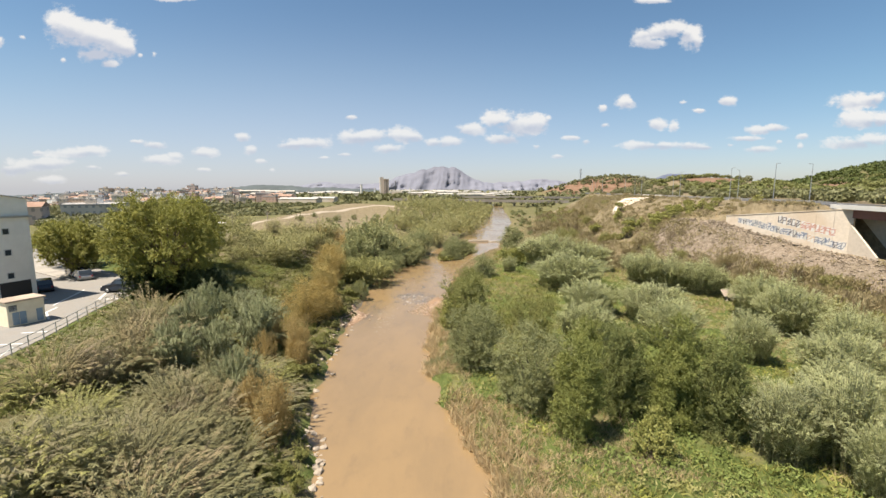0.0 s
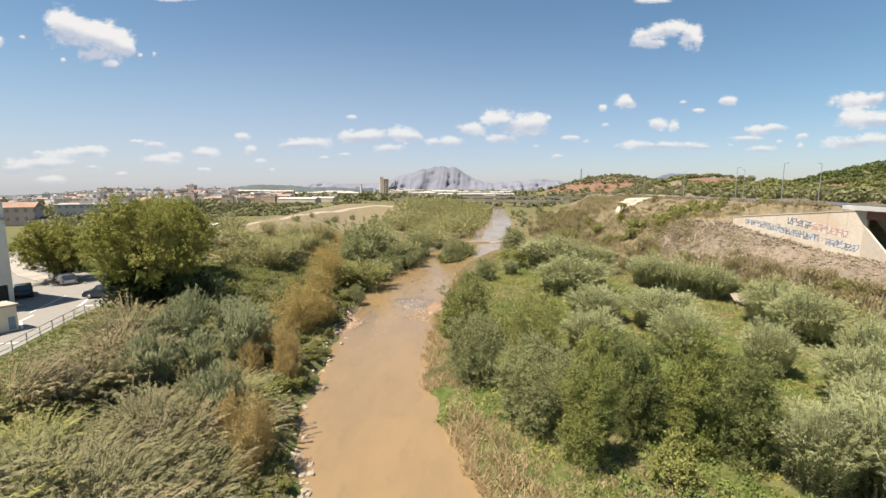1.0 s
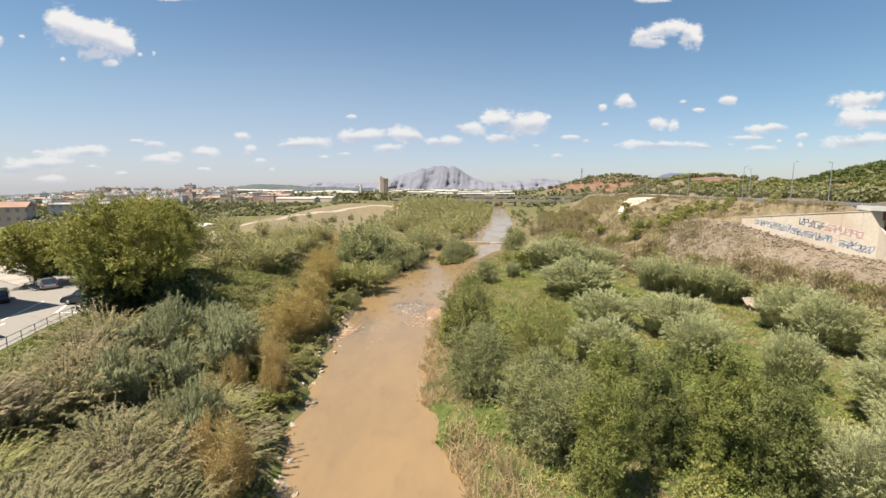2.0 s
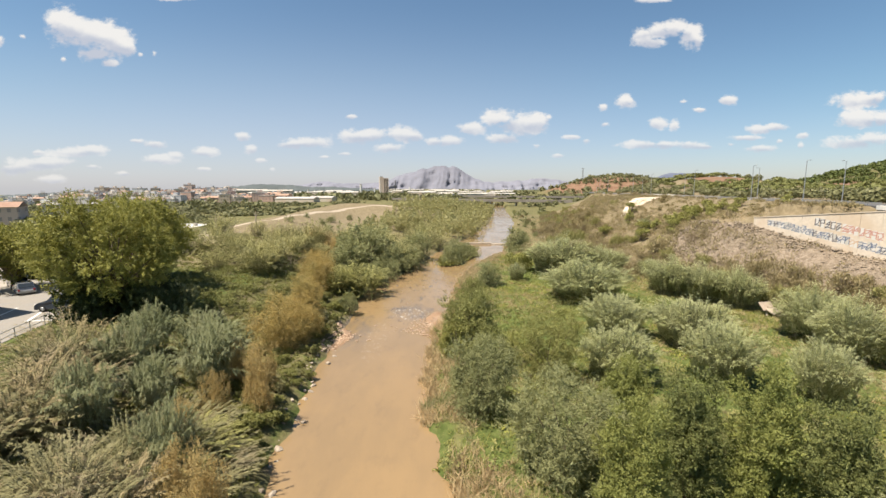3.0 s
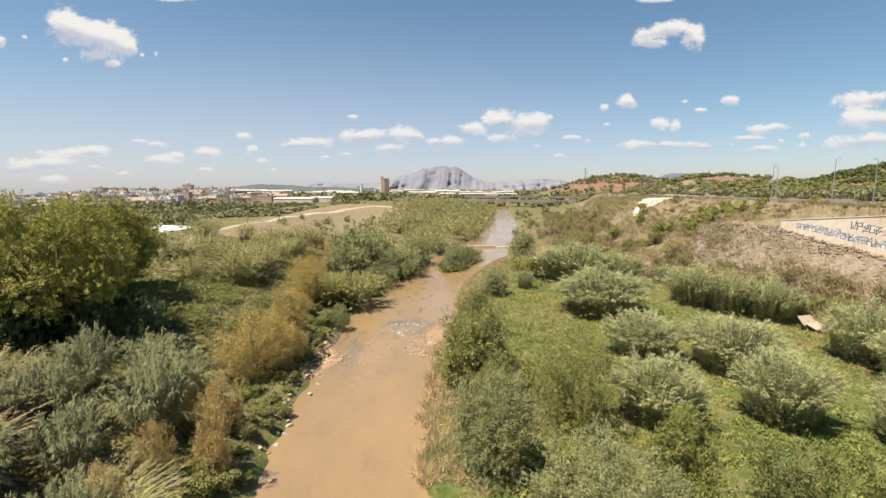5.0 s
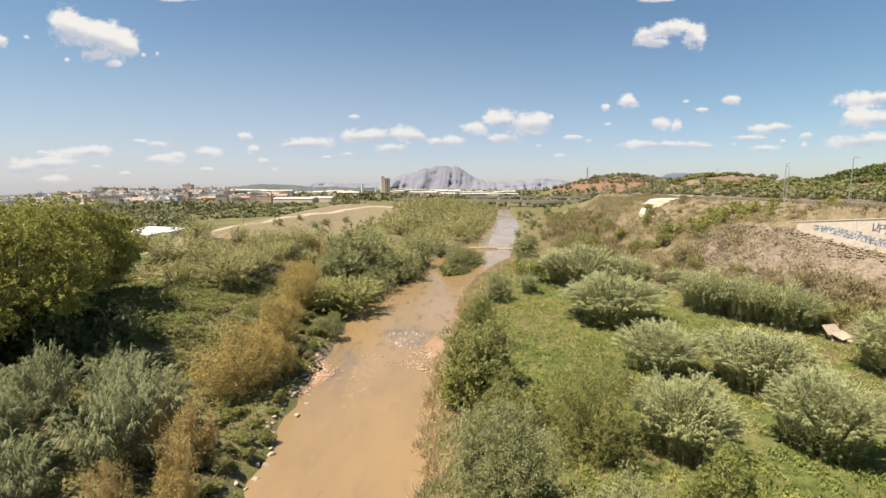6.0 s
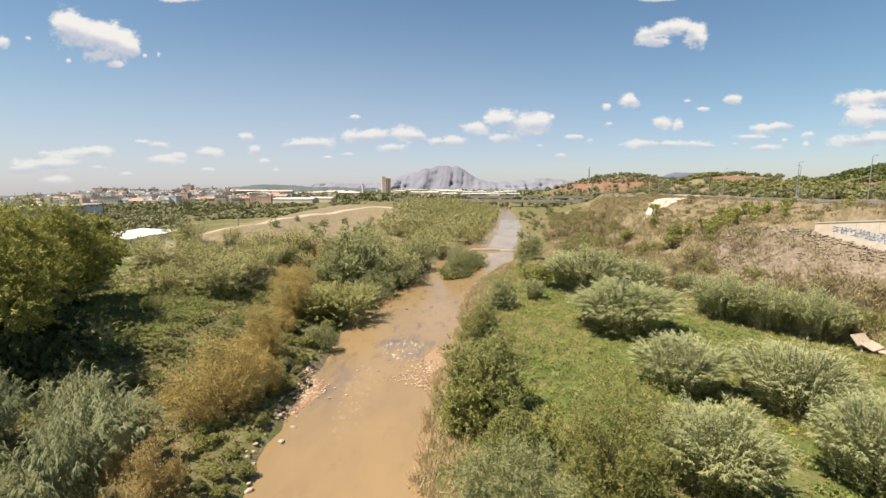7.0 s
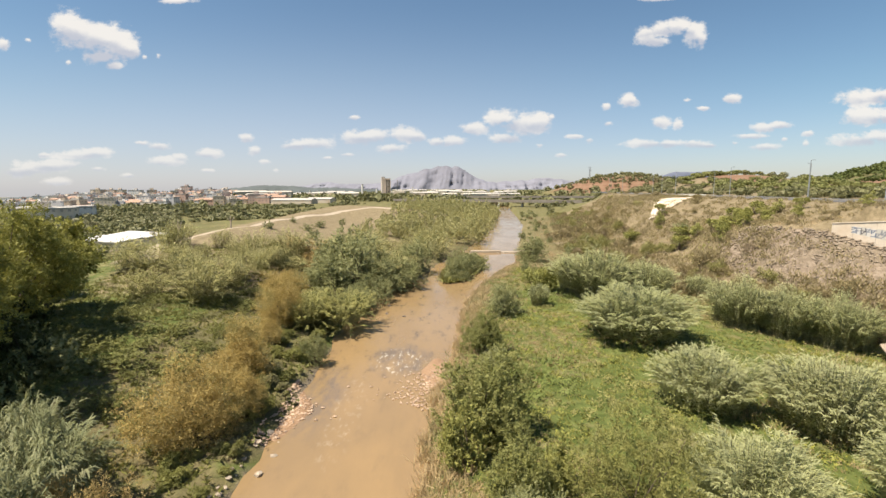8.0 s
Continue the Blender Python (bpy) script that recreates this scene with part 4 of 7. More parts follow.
# ochre tamarisks and rusty ones along the far bank
put_plant(TAMARISK, [(x, y, w / 5.0, h / 5.0) for x, y, w, h in [
    (-16.6, 56.8, 6.6, 6.2), (-15.0, 60.6, 3.2, 3.6), (-17.6, 66.4, 5.8, 5.8), (-18.4, 74.0, 4.0, 4.2), (-19.8, 81.5, 5.2, 5.4), (-22.4, 89.0, 4.2, 4.0), (-24.4, 97.0, 4.6, 3.8)]], "tamarisks on the bank")
put_plant(RUST, [(x, y, w / 3.2, h / 3.4) for x, y, w, h in [(-14.8, 45.8, 3.2, 4.6), (-17.4, 46.2, 2.6, 3.9), (-13.6, 41.6, 2.8, 3.8), (-16.0, 40.4, 2.4, 3.4), (-11.6, 29.6, 3.2, 3.6), (-13.2, 31.4, 2.6, 3.2), (-27.5, 118, 6, 3.4), (-31, 122, 7, 3.0), (-24.5, 112, 5, 3.2), (-16.5, 36.5, 2.6, 2.6)]], "withered tamarisks")

# blue-green reeds between the tamarisks and the street trees
spots = [(-19.4, 48.4), (-22.4, 50.2), (-18.6, 44.2), (-24.6, 47.0), (-20.2, 39.8), (-23.4, 42.4), (-21.6, 36.0),
         (-15.6, 34.0)]
put_plant(REED_FINE, [(x, y, float(rng.uniform(0.62, 0.92)), float(rng.uniform(0.8, 1.15))) for x, y in spots], "reeds on the slope")

# low green bushes that hang over the near part of the far bank
spots = []
for y in np.arange(19, 82, 1.9):
    for lo, hi in ((0.9, 1.8), (1.8, 3.4), (3.4, 5.2)):
        if rng.random() < (0.6 if 27 < y < 33 else 0.9):
            s = rng.uniform(0.34, 0.6) if lo < 1 else rng.uniform(0.45, 0.78)
            spots.append((float(river_left(y)) - rng.uniform(lo, hi), y + rng.uniform(-0.8, 0.8), s, s * rng.uniform(0.7, 1.0)))
put_plant(BANK_BUSH, spots, "low bushes on the bank")

# mounds of creepers on the slope
spots = []
for y in np.arange(50, 92, 2.9):
    for x in np.arange(-34, -16, 3.0):
        px, py = x + rng.uniform(-1.3, 1.3), y + rng.uniform(-1.3, 1.3)
        if river_left(py) - px > 8.5 + 0.04 * (py - 50) and rng.random() < 0.75 and not (py < 54 and px < -30):
            s = rng.uniform(0.6, 1.15)
            spots.append((px, py, s, s * rng.uniform(0.45, 0.95)))
put_plant(CREEPER, spots, "creeper mounds")

# olive windblown reeds on the near part of the slope, in uneven stands with gaps
spots = []
for y in np.arange(18, 51, 2.35):
    for x in np.arange(-34, -9.5, 2.35):
        px, py = x + rng.uniform(-1.2, 1.2), y + rng.uniform(-1.2, 1.2)
        stand = patchy(px, py, 2.9, 7.0)
        if river_left(py) - px > 3.4 and not (math.hypot(px + 12.0, py - 29.4) < 3.4 or (py < 29 and px > -11.5)) and not (px > -24.0 and py > 34.5 + 0.2 * (px + 27)) and py < 46.5 and stand > -0.3 and px > float(np.interp(py, [14, 38, 55], [-25.8, -28.2, -30.8])):
            low = 0.6 if river_left(py) - px < 5 else 1.0
            tall = float(np.clip(0.82 + 0.3 * stand + rng.normal() * 0.1, 0.5, 1.25))
            spots.append((px, py, float(rng.uniform(0.7, 1.1)), low * tall * (0.42 if px < -28.5 else 1)))
put_plant(REED_OLIVE, spots, "windblown reeds")

# street trees and the shrubs under them
put_plant(BIG_TREE, [(-33.4, 54.8, 1.02, 1.0), (-37.6, 65.0, 0.95, 0.98)], "street trees")
put_plant(STREET_TREE, [ (-42.0, 74, 0.85, 0.9), (-54.6, 66.4, 0.86, 0.8), (-63.0, 75.5, 0.8, 0.78), (-50.0, 80.0, 0.8, 0.8)], "street trees")
# filler bushes whose leaf colour carries the shade under the crowns
UNDER = [leafy_tree("shade_bush", "leafy bush under the trees with shade put into its dark leaves", "bush", M_SHADE_LEAF, leader_lobes(4.8, 4.2, 6, 3, 0.8), 300, 12, 0.6, 0.15, 0.6, 0.4, 0.06) for _ in range(2)]
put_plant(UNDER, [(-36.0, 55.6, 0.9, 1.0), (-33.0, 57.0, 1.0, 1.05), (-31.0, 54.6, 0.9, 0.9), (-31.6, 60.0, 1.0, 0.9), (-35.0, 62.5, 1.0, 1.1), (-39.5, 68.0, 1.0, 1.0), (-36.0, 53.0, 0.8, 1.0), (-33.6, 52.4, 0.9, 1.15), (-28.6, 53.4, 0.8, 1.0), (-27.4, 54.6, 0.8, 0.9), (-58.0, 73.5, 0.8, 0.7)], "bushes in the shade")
put_plant(DARK_BUSH, [(-25.6, 53.4, 0.75, 0.9), (-29.0, 60.0, 0.9, 0.9), (-32.6, 46.5, 0.55, 0.5), (-30.8, 43.0, 0.5, 0.45)], "bushes under the trees")
put_plant(REED_LIGHT, [(-13.2, 83.6, 1.05, 1.15), (-16.4, 81.0, 0.75, 0.9), (-11.8, 90.5, 0.6, 0.75), (-17.5, 88.0, 0.7, 0.75)], "light reeds by the water")
put_plant(LIGHT_BUSH, [(16.4, 102, 0.85, 0.8)], "light willow bushes")
put_plant(WATER_BUSH, [(-11.6, 97, 1.4, 1.3), (-10.0, 103.5, 1.9, 1.7), (-15.0, 105, 2.0, 1.75), (-18.5, 99, 1.6, 1.3), (-7.6, 109, 1.3, 1.2), (-12.6, 92, 0.9, 0.9), (-5.6, 121, 1.5, 1.5),
                      (-18.5, 113, 2.0, 1.6), (3.4, 117.5, 0.95, 1.5), (4.6, 122, 0.95, 1.55), (2.4, 114.5, 0.7, 1.0), (7.6, 128, 1.0, 0.8), (3.2, 115, 0.9, 0.5), (6.2, 135, 0.9, 0.6), (-12.8, 71.6, 0.45, 0.75)], "willow bushes by the water")

# reed belt along the far bank up to the bridge
spots = []
for y in np.arange(82, 112, 5.6):
    for x in np.arange(-48, -27, 6.0):
        s = rng.uniform(0.75, 1.2)
        if not (y < 90 and x < -38):
            spots.append((x + rng.uniform(-1.5, 1.5), y + rng.uniform(-2, 2), s * 0.85, s))
for y in np.arange(106, 420, 6.4):
    l = float(river_left(y))
    for d in np.arange(3.5, float(np.interp(y, [105, 130, 235, 300], [24, 27, 44, 58])), 6.6):
        if rng.random() < 0.9:
            s = rng.uniform(0.6, 1.25)
            spots.append((l - d + rng.uniform(-2, 2), y + rng.uniform(-2.5, 2.5), s, s * rng.uniform(0.85, 1.2)))
spots = [s for s in spots if rng.random() < 0.93][:295]
put_plant(REED_MID, [s for s in spots if s[1] < 150], "reed belt on the bank")
put_plant(REED_FAR, [s for s in spots if 150 <= s[1] < 190], "reed belt on the bank")
put_plant(REED_FARTHER, [s for s in spots if s[1] >= 190], "reed belt on the bank")

# scrub on the meadow's far end, the embankment and beyond
spots = []
while len(spots) < 290:
    y = 55 + 260 * rng.random() ** 1.6
    foot, crest = float(np.interp(y, FOOT_Y, FOOT_X)), float(np.interp(y, CREST_Y, CREST_X))
    x = rng.uniform(foot - 16 - (22 if y > 105 else 0) * rng.random(), crest + (16 if y > 108 else -5)) if rng.random() < 0.35 else rng.uniform(foot - 12, foot + 7)
    if x - float(river_right(y)) > 6 and (y > 108 or x < crest - 6 or rng.random() < 0.15) and not (x < 50 and y < 98) and math.hypot(x - 49.5, y - 72) > 4.5:
        s = rng.uniform(0.6, 1.15) * (1.15 if x < foot + 6 else 0.7)
        spots.append((x, y, s, s * rng.uniform(0.8, 1.2)))
put_plant(SCRUB, spots, "scrub on the embankment")
spots = []
for y in np.arange(112, 330, 9):
    r = float(river_right(y))
    for d in (4, 11, 19, 27):
        if rng.random() < 0.72:
            s = rng.uniform(0.5, 1.0)
            spots.append((r + d + rng.uniform(-3, 3), y + rng.uniform(-4, 4), s, s))
put_plant(DARK_BUSH, spots, "bushes along the river")
put_plant(PINE_BUSH, [(57, 118, 1, 1), (59, 121, 1, 0.9), (62, 119, 0.9, 1), (64, 122, 1, 1.1), (60, 126, 1, 0.9), (66, 118, 0.9, 0.9), (53.5, 127, 1.2, 1), (68, 113, 0.7, 0.9), (56, 132, 1.2, 1),
                      (60, 150, 1, 1.1), (52, 150, 1.5, 1), (63, 156, 1, 1), (61, 124, 1.1, 0.9), (63.4, 126, 1, 0.9), (65.6, 125, 1.1, 1), (68, 127, 1, 0.9), (70.4, 126, 1.1, 1), (72.8, 124, 1, 0.9), (58.4, 129, 1.1, 0.9), (75, 121, 1, 0.8), (76.4, 108, 0.7, 0.9), (67, 131, 1.1, 1), (71.6, 130, 1, 1)], "young pines")


# ---- undergrowth ----
def tufts(name, x, y, size, blades, mat, label, slim=0.3, up=0.8, z=None):
    """Low plants over the ground as one loose mass."""
    n = len(x)
    zz = land(x, y) if z is None else z
    c = np.repeat(np.stack([x, y, zz], 1), blades, 0)
    s = np.repeat(size, blades)[:, None] * rng.uniform(0.6, 1.3, (n * blades, 1))
    d = unit(rng.normal(size=(n * blades, 3)) * np.array([1, 1, 0.4]) + np.array([0, 0, up]))
    d[:, 2] = np.abs(d[:, 2])
    w = unit(np.cross(d, rng.normal(size=d.shape)))
    c = c + d * s * 0.55 + rng.normal(size=c.shape) * s * np.array([0.35, 0.35, 0.05])
    tagged(new(name, mesh_of(name, *blade_tris(c, d * s * 0.6, w * s * slim), mat)), label, "undergrowth", kind="stuff")


n = 33000
y = 16 + 120 * rng.random(n) ** 1.5
x = river_right(y) + 0.2 + rng.random(n) * (62 - river_right(y))
keep = (patchy(x, y, 6, 1.0) > -1.4)
x, y = x[keep], y[keep]
tufts("meadow_weeds", x, y, rng.uniform(0.14, 0.36, len(x)) * (1 + 0.5 * patchy(x, y, 9, 2.0).clip(0, 1)), 4, M_MEADOW, "bright green creeping weeds on the meadow", 0.13, 1.0)
def herb_mounds(name, x, y, wide, high, per, mat, label):
    """Low rounded mounds of leafy herbs as one loose mass."""
    n = len(x)
    d = unit(rng.normal(size=(n * per, 3)) + np.array([0, 0, 0.55]))
    d[:, 2] = np.abs(d[:, 2])
    size = np.repeat(np.stack([wide, wide, high], 1), per, 0)
    c = np.repeat(np.stack([x, y, land(x, y)], 1), per, 0) + d * size * rng.uniform(0.75, 1.08, (n * per, 1))
    u = unit(np.cross(d, rng.normal(size=d.shape)) + np.array([0, 0, 0.35]))
    s = (0.06 + 0.07 * size[:, :1]) * rng.uniform(0.7, 1.3, (n * per, 1))
    w = unit(np.cross(u, unit(d + np.array([0, 0, 0.5]) + rng.normal(size=d.shape) * 0.2)))
    tagged(new(name, mesh_of(name, *blade_tris(c, u * s, w * s * 0.5), mat)), label, "undergrowth", kind="stuff")


M_LIME = leaf_material("lime_herb_leaf", (0.105, 0.128, 0.028), (0.185, 0.212, 0.055), (0.265, 0.29, 0.095), None, 0.35, 0.0)
M_SEDGE = leaf_material("sedge_leaf", (0.055, 0.085, 0.024), (0.12, 0.165, 0.05), (0.20, 0.25, 0.085), None, 0.3, 0.0)
n = 2600
y = 17 + 105 * rng.random(n) ** 1.3
x = river_right(y) + 1.0 + rng.random(n) * (56 - river_right(y))
drift = patchy(x, y, 7, 4.0)
keep = (drift > 0.15) & (x - river_right(y) > 4)
herb_mounds("lime_herbs", x[keep], y[keep], rng.uniform(0.35, 1.0, keep.sum()), rng.uniform(0.15, 0.5, keep.sum()), 34, M_LIME, "lime-green mats of herbs on the meadow")
keep = (drift < -0.35) & (x - river_right(y) < 34)
herb_mounds("sedge_mounds", x[keep], y[keep], rng.uniform(0.4, 1.1, keep.sum()), rng.uniform(0.3, 0.9, keep.sum()), 44, M_SEDGE, "deep green mounds of sedge on the meadow")
keep = (drift > -0.3) & (drift < 0.12)
herb_mounds("grey_herbs", x[keep], y[keep], rng.uniform(0.35, 0.9, keep.sum()), rng.uniform(0.25, 0.75, keep.sum()), 34, M_SCRUB_GREEN, "grey-green rough herbs on the meadow")
n = 14000
y = rng.uniform(-30, 20, n)
x = rng.uniform(-30, 45, n)
keep = (x < river_left(y) - 0.5) | (x > river_right(y) + 0.3)
tufts("verge_weeds", x[keep], y[keep], rng.uniform(0.2, 0.5, keep.sum()), 4, M_WEED, "green weeds on both banks", 0.16, 0.9)
n = 22000
y = 16 + 130 * rng.random(n) ** 1.4
x = river_right(y) + 0.1 + 60 * rng.random(n) ** 2
fringe = x - river_right(y) < np.where(y > 42, 3.6, 2.8)
keep = (patchy(x, y, 5, 5.0) > 0.2) | (x - river_right(y) < 9.5) & (y > 40) & (patchy(x, y, 4, 3.0) > -0.05) | fringe & (patchy(x, y, 3.0, 8.0) > np.where(y > 42, -0.7, -0.2))
x, y = x[keep], y[keep]
tufts("dry_grass", x, y, rng.uniform(0.22, 0.55, len(x)) * np.where(fringe[keep], 1.4, 0.9), 12, M_DRY, "beige dry grass between the weeds", 0.045, 1.5)
n = 30000
y = 16 + 110 * rng.random(n) ** 1.3
x = river_left(y) - 0.4 - rng.random(n) ** 0.85 * 36
keep = (land(x, y) > 0.3) & ~((x < np.interp(y, [14, 33, 48, 55, 74], [-30.6, -33.0, -36.5, -37.4, -46])) & (y < 74))
x, y = x[keep], y[keep]
tufts("bank_weeds", x, y, rng.uniform(0.13, 0.34, len(x)), 6, M_WEED, "dark green creepers covering the river bank", 0.24, 0.9)
n = 12000
y = 45 + 220 * rng.random(n) ** 1.4
x = np.interp(y, FOOT_Y, FOOT_X) - 22 + rng.random(n) * 46
keep = (x > river_right(y) + 4) & ((y > 106) | (x < np.interp(y, CREST_Y, CREST_X) - 1))
x, y = x[keep], y[keep]
tufts("embankment_grass", x, y, rng.uniform(0.2, 0.5, len(x)), 9, M_DRY, "dry beige grass on the embankment", 0.05, 1.4)

put_plant(DARK_BUSH, [(-33, 140, 1.1, 0.8), (-37, 150, 1.0, 0.7), (-31, 162, 0.9, 0.8), (-44, 140, 0.9, 0.7), (-40, 172, 1.2, 0.8), (-28, 148, 1.0, 0.8), (-36, 186, 1.0, 0.8), (-48, 170, 0.8, 0.6), (-30, 212, 1.0, 0.7), (57.6, 134, 1.3, 1.1), (54.6, 131, 1.0, 0.9)], "bushes on the levee")

# ---- near things on the street side ----
STREET_Z = 5.02
M_DIRT0 = rough_material("rusty_slab", (0.42, 0.33, 0.25), (0.52, 0.43, 0.34), 2.0, 0.9, 0.2)


def sheet(name, pts, z, thick, mat, label, category, kind="structure", parent=None):
    """A flat slab from an outline."""
    n = len(pts)
    v = np.array([(x, y, z - thick) for x, y in pts] + [(x, y, z) for x, y in pts])
    bm = bmesh.new()
    vs = [bm.verts.new(p) for p in v]
    bm.faces.new(vs[n:])
    bm.faces.new(vs[:n][::-1])
    for i in range(n):
        bm.faces.new([vs[i], vs[(i + 1) % n], vs[n + (i + 1) % n], vs[n + i]])
    bmesh.ops.recalc_face_normals(bm, faces=bm.faces[:])
    me = bpy.data.meshes.new(name)
    bm.to_mesh(me)
    bm.free()
    me.materials.append(mat)
    ob = new(name, me)
    ob.parent = parent
    return tagged(ob, label, category, kind=kind) if category else ob


FENCE = [(-31.0, 14.0), (-32.2, 24.0), (-33.4, 33.5), (-34.4, 38.5), (-35.7, 43.2), (-37.0, 48.0), (-37.9, 53.0), (-37.6, 55.5)]
road_outline = [(x - 0.3, y) for x, y in FENCE] + [(-40, 60), (-46, 66), (-60, 76), (-88, 99), (-96, 91), (-66, 60), (-60, 50), (-66, 38), (-66, 14)]
sheet("road", road_outline, STREET_Z + 0.03, 0.3, M_ASPHALT, "pale worn asphalt street and parking place", "road")
sheet("pavement", [(-50.0, 64.8), (-62.5, 72.0), (-88, 94), (-90, 92), (-63.5, 69.8), (-52.0, 63.0)], STREET_Z + 0.16, 0.3, M_PAVING, "raised paving under the street trees", "pavement")
sheet("pavement", [(-49.2, 47.0), (-58, 50.0), (-58, 48.6), (-48.4, 45.9), (-46.4, 52.6), (-47.6, 53.2)], STREET_Z + 0.15, 0.3, M_PAVING, "narrow paving round the apartment house", "pavement")
for pts in ([(-43.6, 50.0), (-43.4, 49.8), (-46.0, 57.6), (-46.2, 57.6)], [(-40.6, 52.6), (-40.3, 52.6), (-43.2, 58.6), (-43.4, 58.5)], [(-38.4, 52.9), (-40.7, 52.5), (-40.7, 52.75), (-38.4, 53.15)],
            [(-34.0, 33.6), (-34.2, 33.6), (-35.2, 36.4), (-35.0, 36.4)], [(-36.0, 40.5), (-38.0, 40.1), (-38.0, 40.3), (-36.0, 40.7)], [(-35.2, 37.3), (-37.4, 36.9), (-37.4, 37.1), (-35.2, 37.5)],
            [(-39.2, 44.6), (-41.6, 47.0), (-42.2, 49.0), (-42.4, 49.0), (-41.8, 46.9), (-39.3, 44.4)]):
    sheet("road_marking", pts, STREET_Z + 0.042, 0.012, M_LINE, "worn white road marking", "road marking", "structure")


def apartment_house():
    thing = tagged(new("apartment_house"), "cream plastered four-storey apartment house beside the street", "house")
    thing.matrix_basis = pose(-47.9, 53.0, STREET_Z + 0.02, 0, 0, -20.0)
    # local x runs away to the left, y towards the viewer along the gable
    W, D, H = 16.0, 5.6, 9.75
    wall = part("wall", mesh_of("wall", *box(-W, 0, -D, 0, 0, H), M_PLASTER), thing)
    v, f = box(-W - 0.25, 0.25, -D - 0.25, 0.25, H, H + 0.22)
    part("cornice", mesh_of("cornice", v, f, M_CONCRETE), thing, "thin concrete eaves band")
    v, f = box(-W, 0, -D, 0, H + 0.22, H + 3.1)
    v[6, 2] -= 1.0
    v[7, 2] -= 1.0
    attic = part("attic_wall", mesh_of("attic_wall", v, f, M_PLASTER), thing)
    v, f = box(-W - 0.2, 0.2, -D - 0.25, 0.25, H + 3.1, H + 3.22)
    v[[2, 3, 6, 7], 2] -= 1.05
    part("roof", mesh_of("roof", v, f, M_CONCRETE), thing)
    for z in (2.9, 5.55, 7.95):
        for y in (-2.3,):
            w = part("window", mesh_of("window", *box(-0.06, 0.03, y - 0.28, y + 0.28, z, z + 0.62), M_GLASS), wall)
            part("window_frame", mesh_of("window_frame", *joined(box(0.0, 0.06, y - 0.36, y - 0.28, z - 0.06, z + 0.68), box(0.0, 0.06, y + 0.28, y + 0.36, z - 0.06, z + 0.68),
                                                                 box(0.0, 0.06, y - 0.28, y + 0.28, z - 0.06, z), box(0.0, 0.06, y - 0.28, y + 0.28, z + 0.62, z + 0.68)), M_WHITE), w)
    part("garage_opening", mesh_of("garage_opening", *box(-0.3, 0.02, -3.4, -0.5, 0.05, 2.5), M_DARK), wall)
    for z in (2.9, 5.6, 8.2):
        b = part("balcony", mesh_of("balcony", *box(-3.6, -0.5, -D - 1.1, -D, z - 0.15, z), M_CONCRETE), thing)
        part("railing", mesh_of("railing", *joined(box(-3.6, -0.5, -D - 1.1, -D - 1.03, z, z + 0.95), box(-0.57, -0.5, -D - 1.03, -D, z, z + 0.95)), M_WHITE), b)
        part("balcony_door", mesh_of("balcony_door", *box(-2.8, -1.4, -D - 0.03, -D + 0.05, z + 0.02, z + 2.1), M_GLASS), thing)


M_HUT = rough_material("yellow_plaster", (0.80, 0.70, 0.50), (0.88, 0.78, 0.58), 1.4, 0.9, 0.15, (0.72, 0.56, 0.38))


def transformer_hut():
    thing = tagged(new("transformer_hut"), "small cream transformer hut with blue-grey doors on the street", "hut")
    thing.matrix_basis = pose(-40.85, 43.4, STREET_Z + 0.02, 0, 0, 66.0)
    body = part("wall", bevel_box("wall", M_HUT, -1.45, 1.45, -1.0, 1.0, 0, 2.35), thing)
    part("roof", bevel_box("roof", M_DIRT0, -1.6, 1.6, -1.15, 1.15, 2.35, 2.52, 0.03), thing, "flat roof slab with rusty edge")
    for x in (-0.85, -0.3, 1.0):
        d = part("door", bevel_box("door", M_BLUE_DOOR, x - 0.25, x + 0.25, -1.05, -0.97, 0.15, 1.35, 0.015), body)
        part("door_handle", bevel_box("door_handle", M_STEEL, x + 0.12, x + 0.18, -1.09, -1.04, 0.7, 0.85, 0.01), d)
    v = part("vent", bevel_box("vent", M_DARK, -1.3, -0.7, -1.04, -0.97, 1.5, 2.05, 0.015), body)
    for i in range(5):
        part("slat", bevel_box("slat", M_STEEL, -1.28, -0.72, -1.07, -1.035, 1.53 + i * 0.1, 1.58 + i * 0.1, 0.008), v)


def street_fence():
    thing = tagged(new("street_fence"), "grey steel post and rail fence along the street edge", "fence")
    line = [np.array((x, y)) for x, y in FENCE]
    seg = [np.linalg.norm(b - a) for a, b in zip(line, line[1:])]
    cum = np.concatenate([[0], np.cumsum(seg)])
    p = np.array(line)
    at = np.arange(0, cum[-1], 1.9)
    pts = np.stack([np.interp(at, cum, p[:, 0]), np.interp(at, cum, p[:, 1])], 1)
    post = bevel_box("post", M_STEEL, -0.035, 0.035, -0.035, 0.035, -0.3, 1.05, 0.01)
    for x, y in pts:
        ob = part("post", post, thing)
        ob.location = (x, y, STREET_Z)
    for h in (0.5, 0.98):
        for a, b in zip(pts, pts[1:]):
            part("rail", mesh_of("rail", *beam((*a, STREET_Z + h), (*b, STREET_Z + h), 0.04, 0.05), M_STEEL), thing)


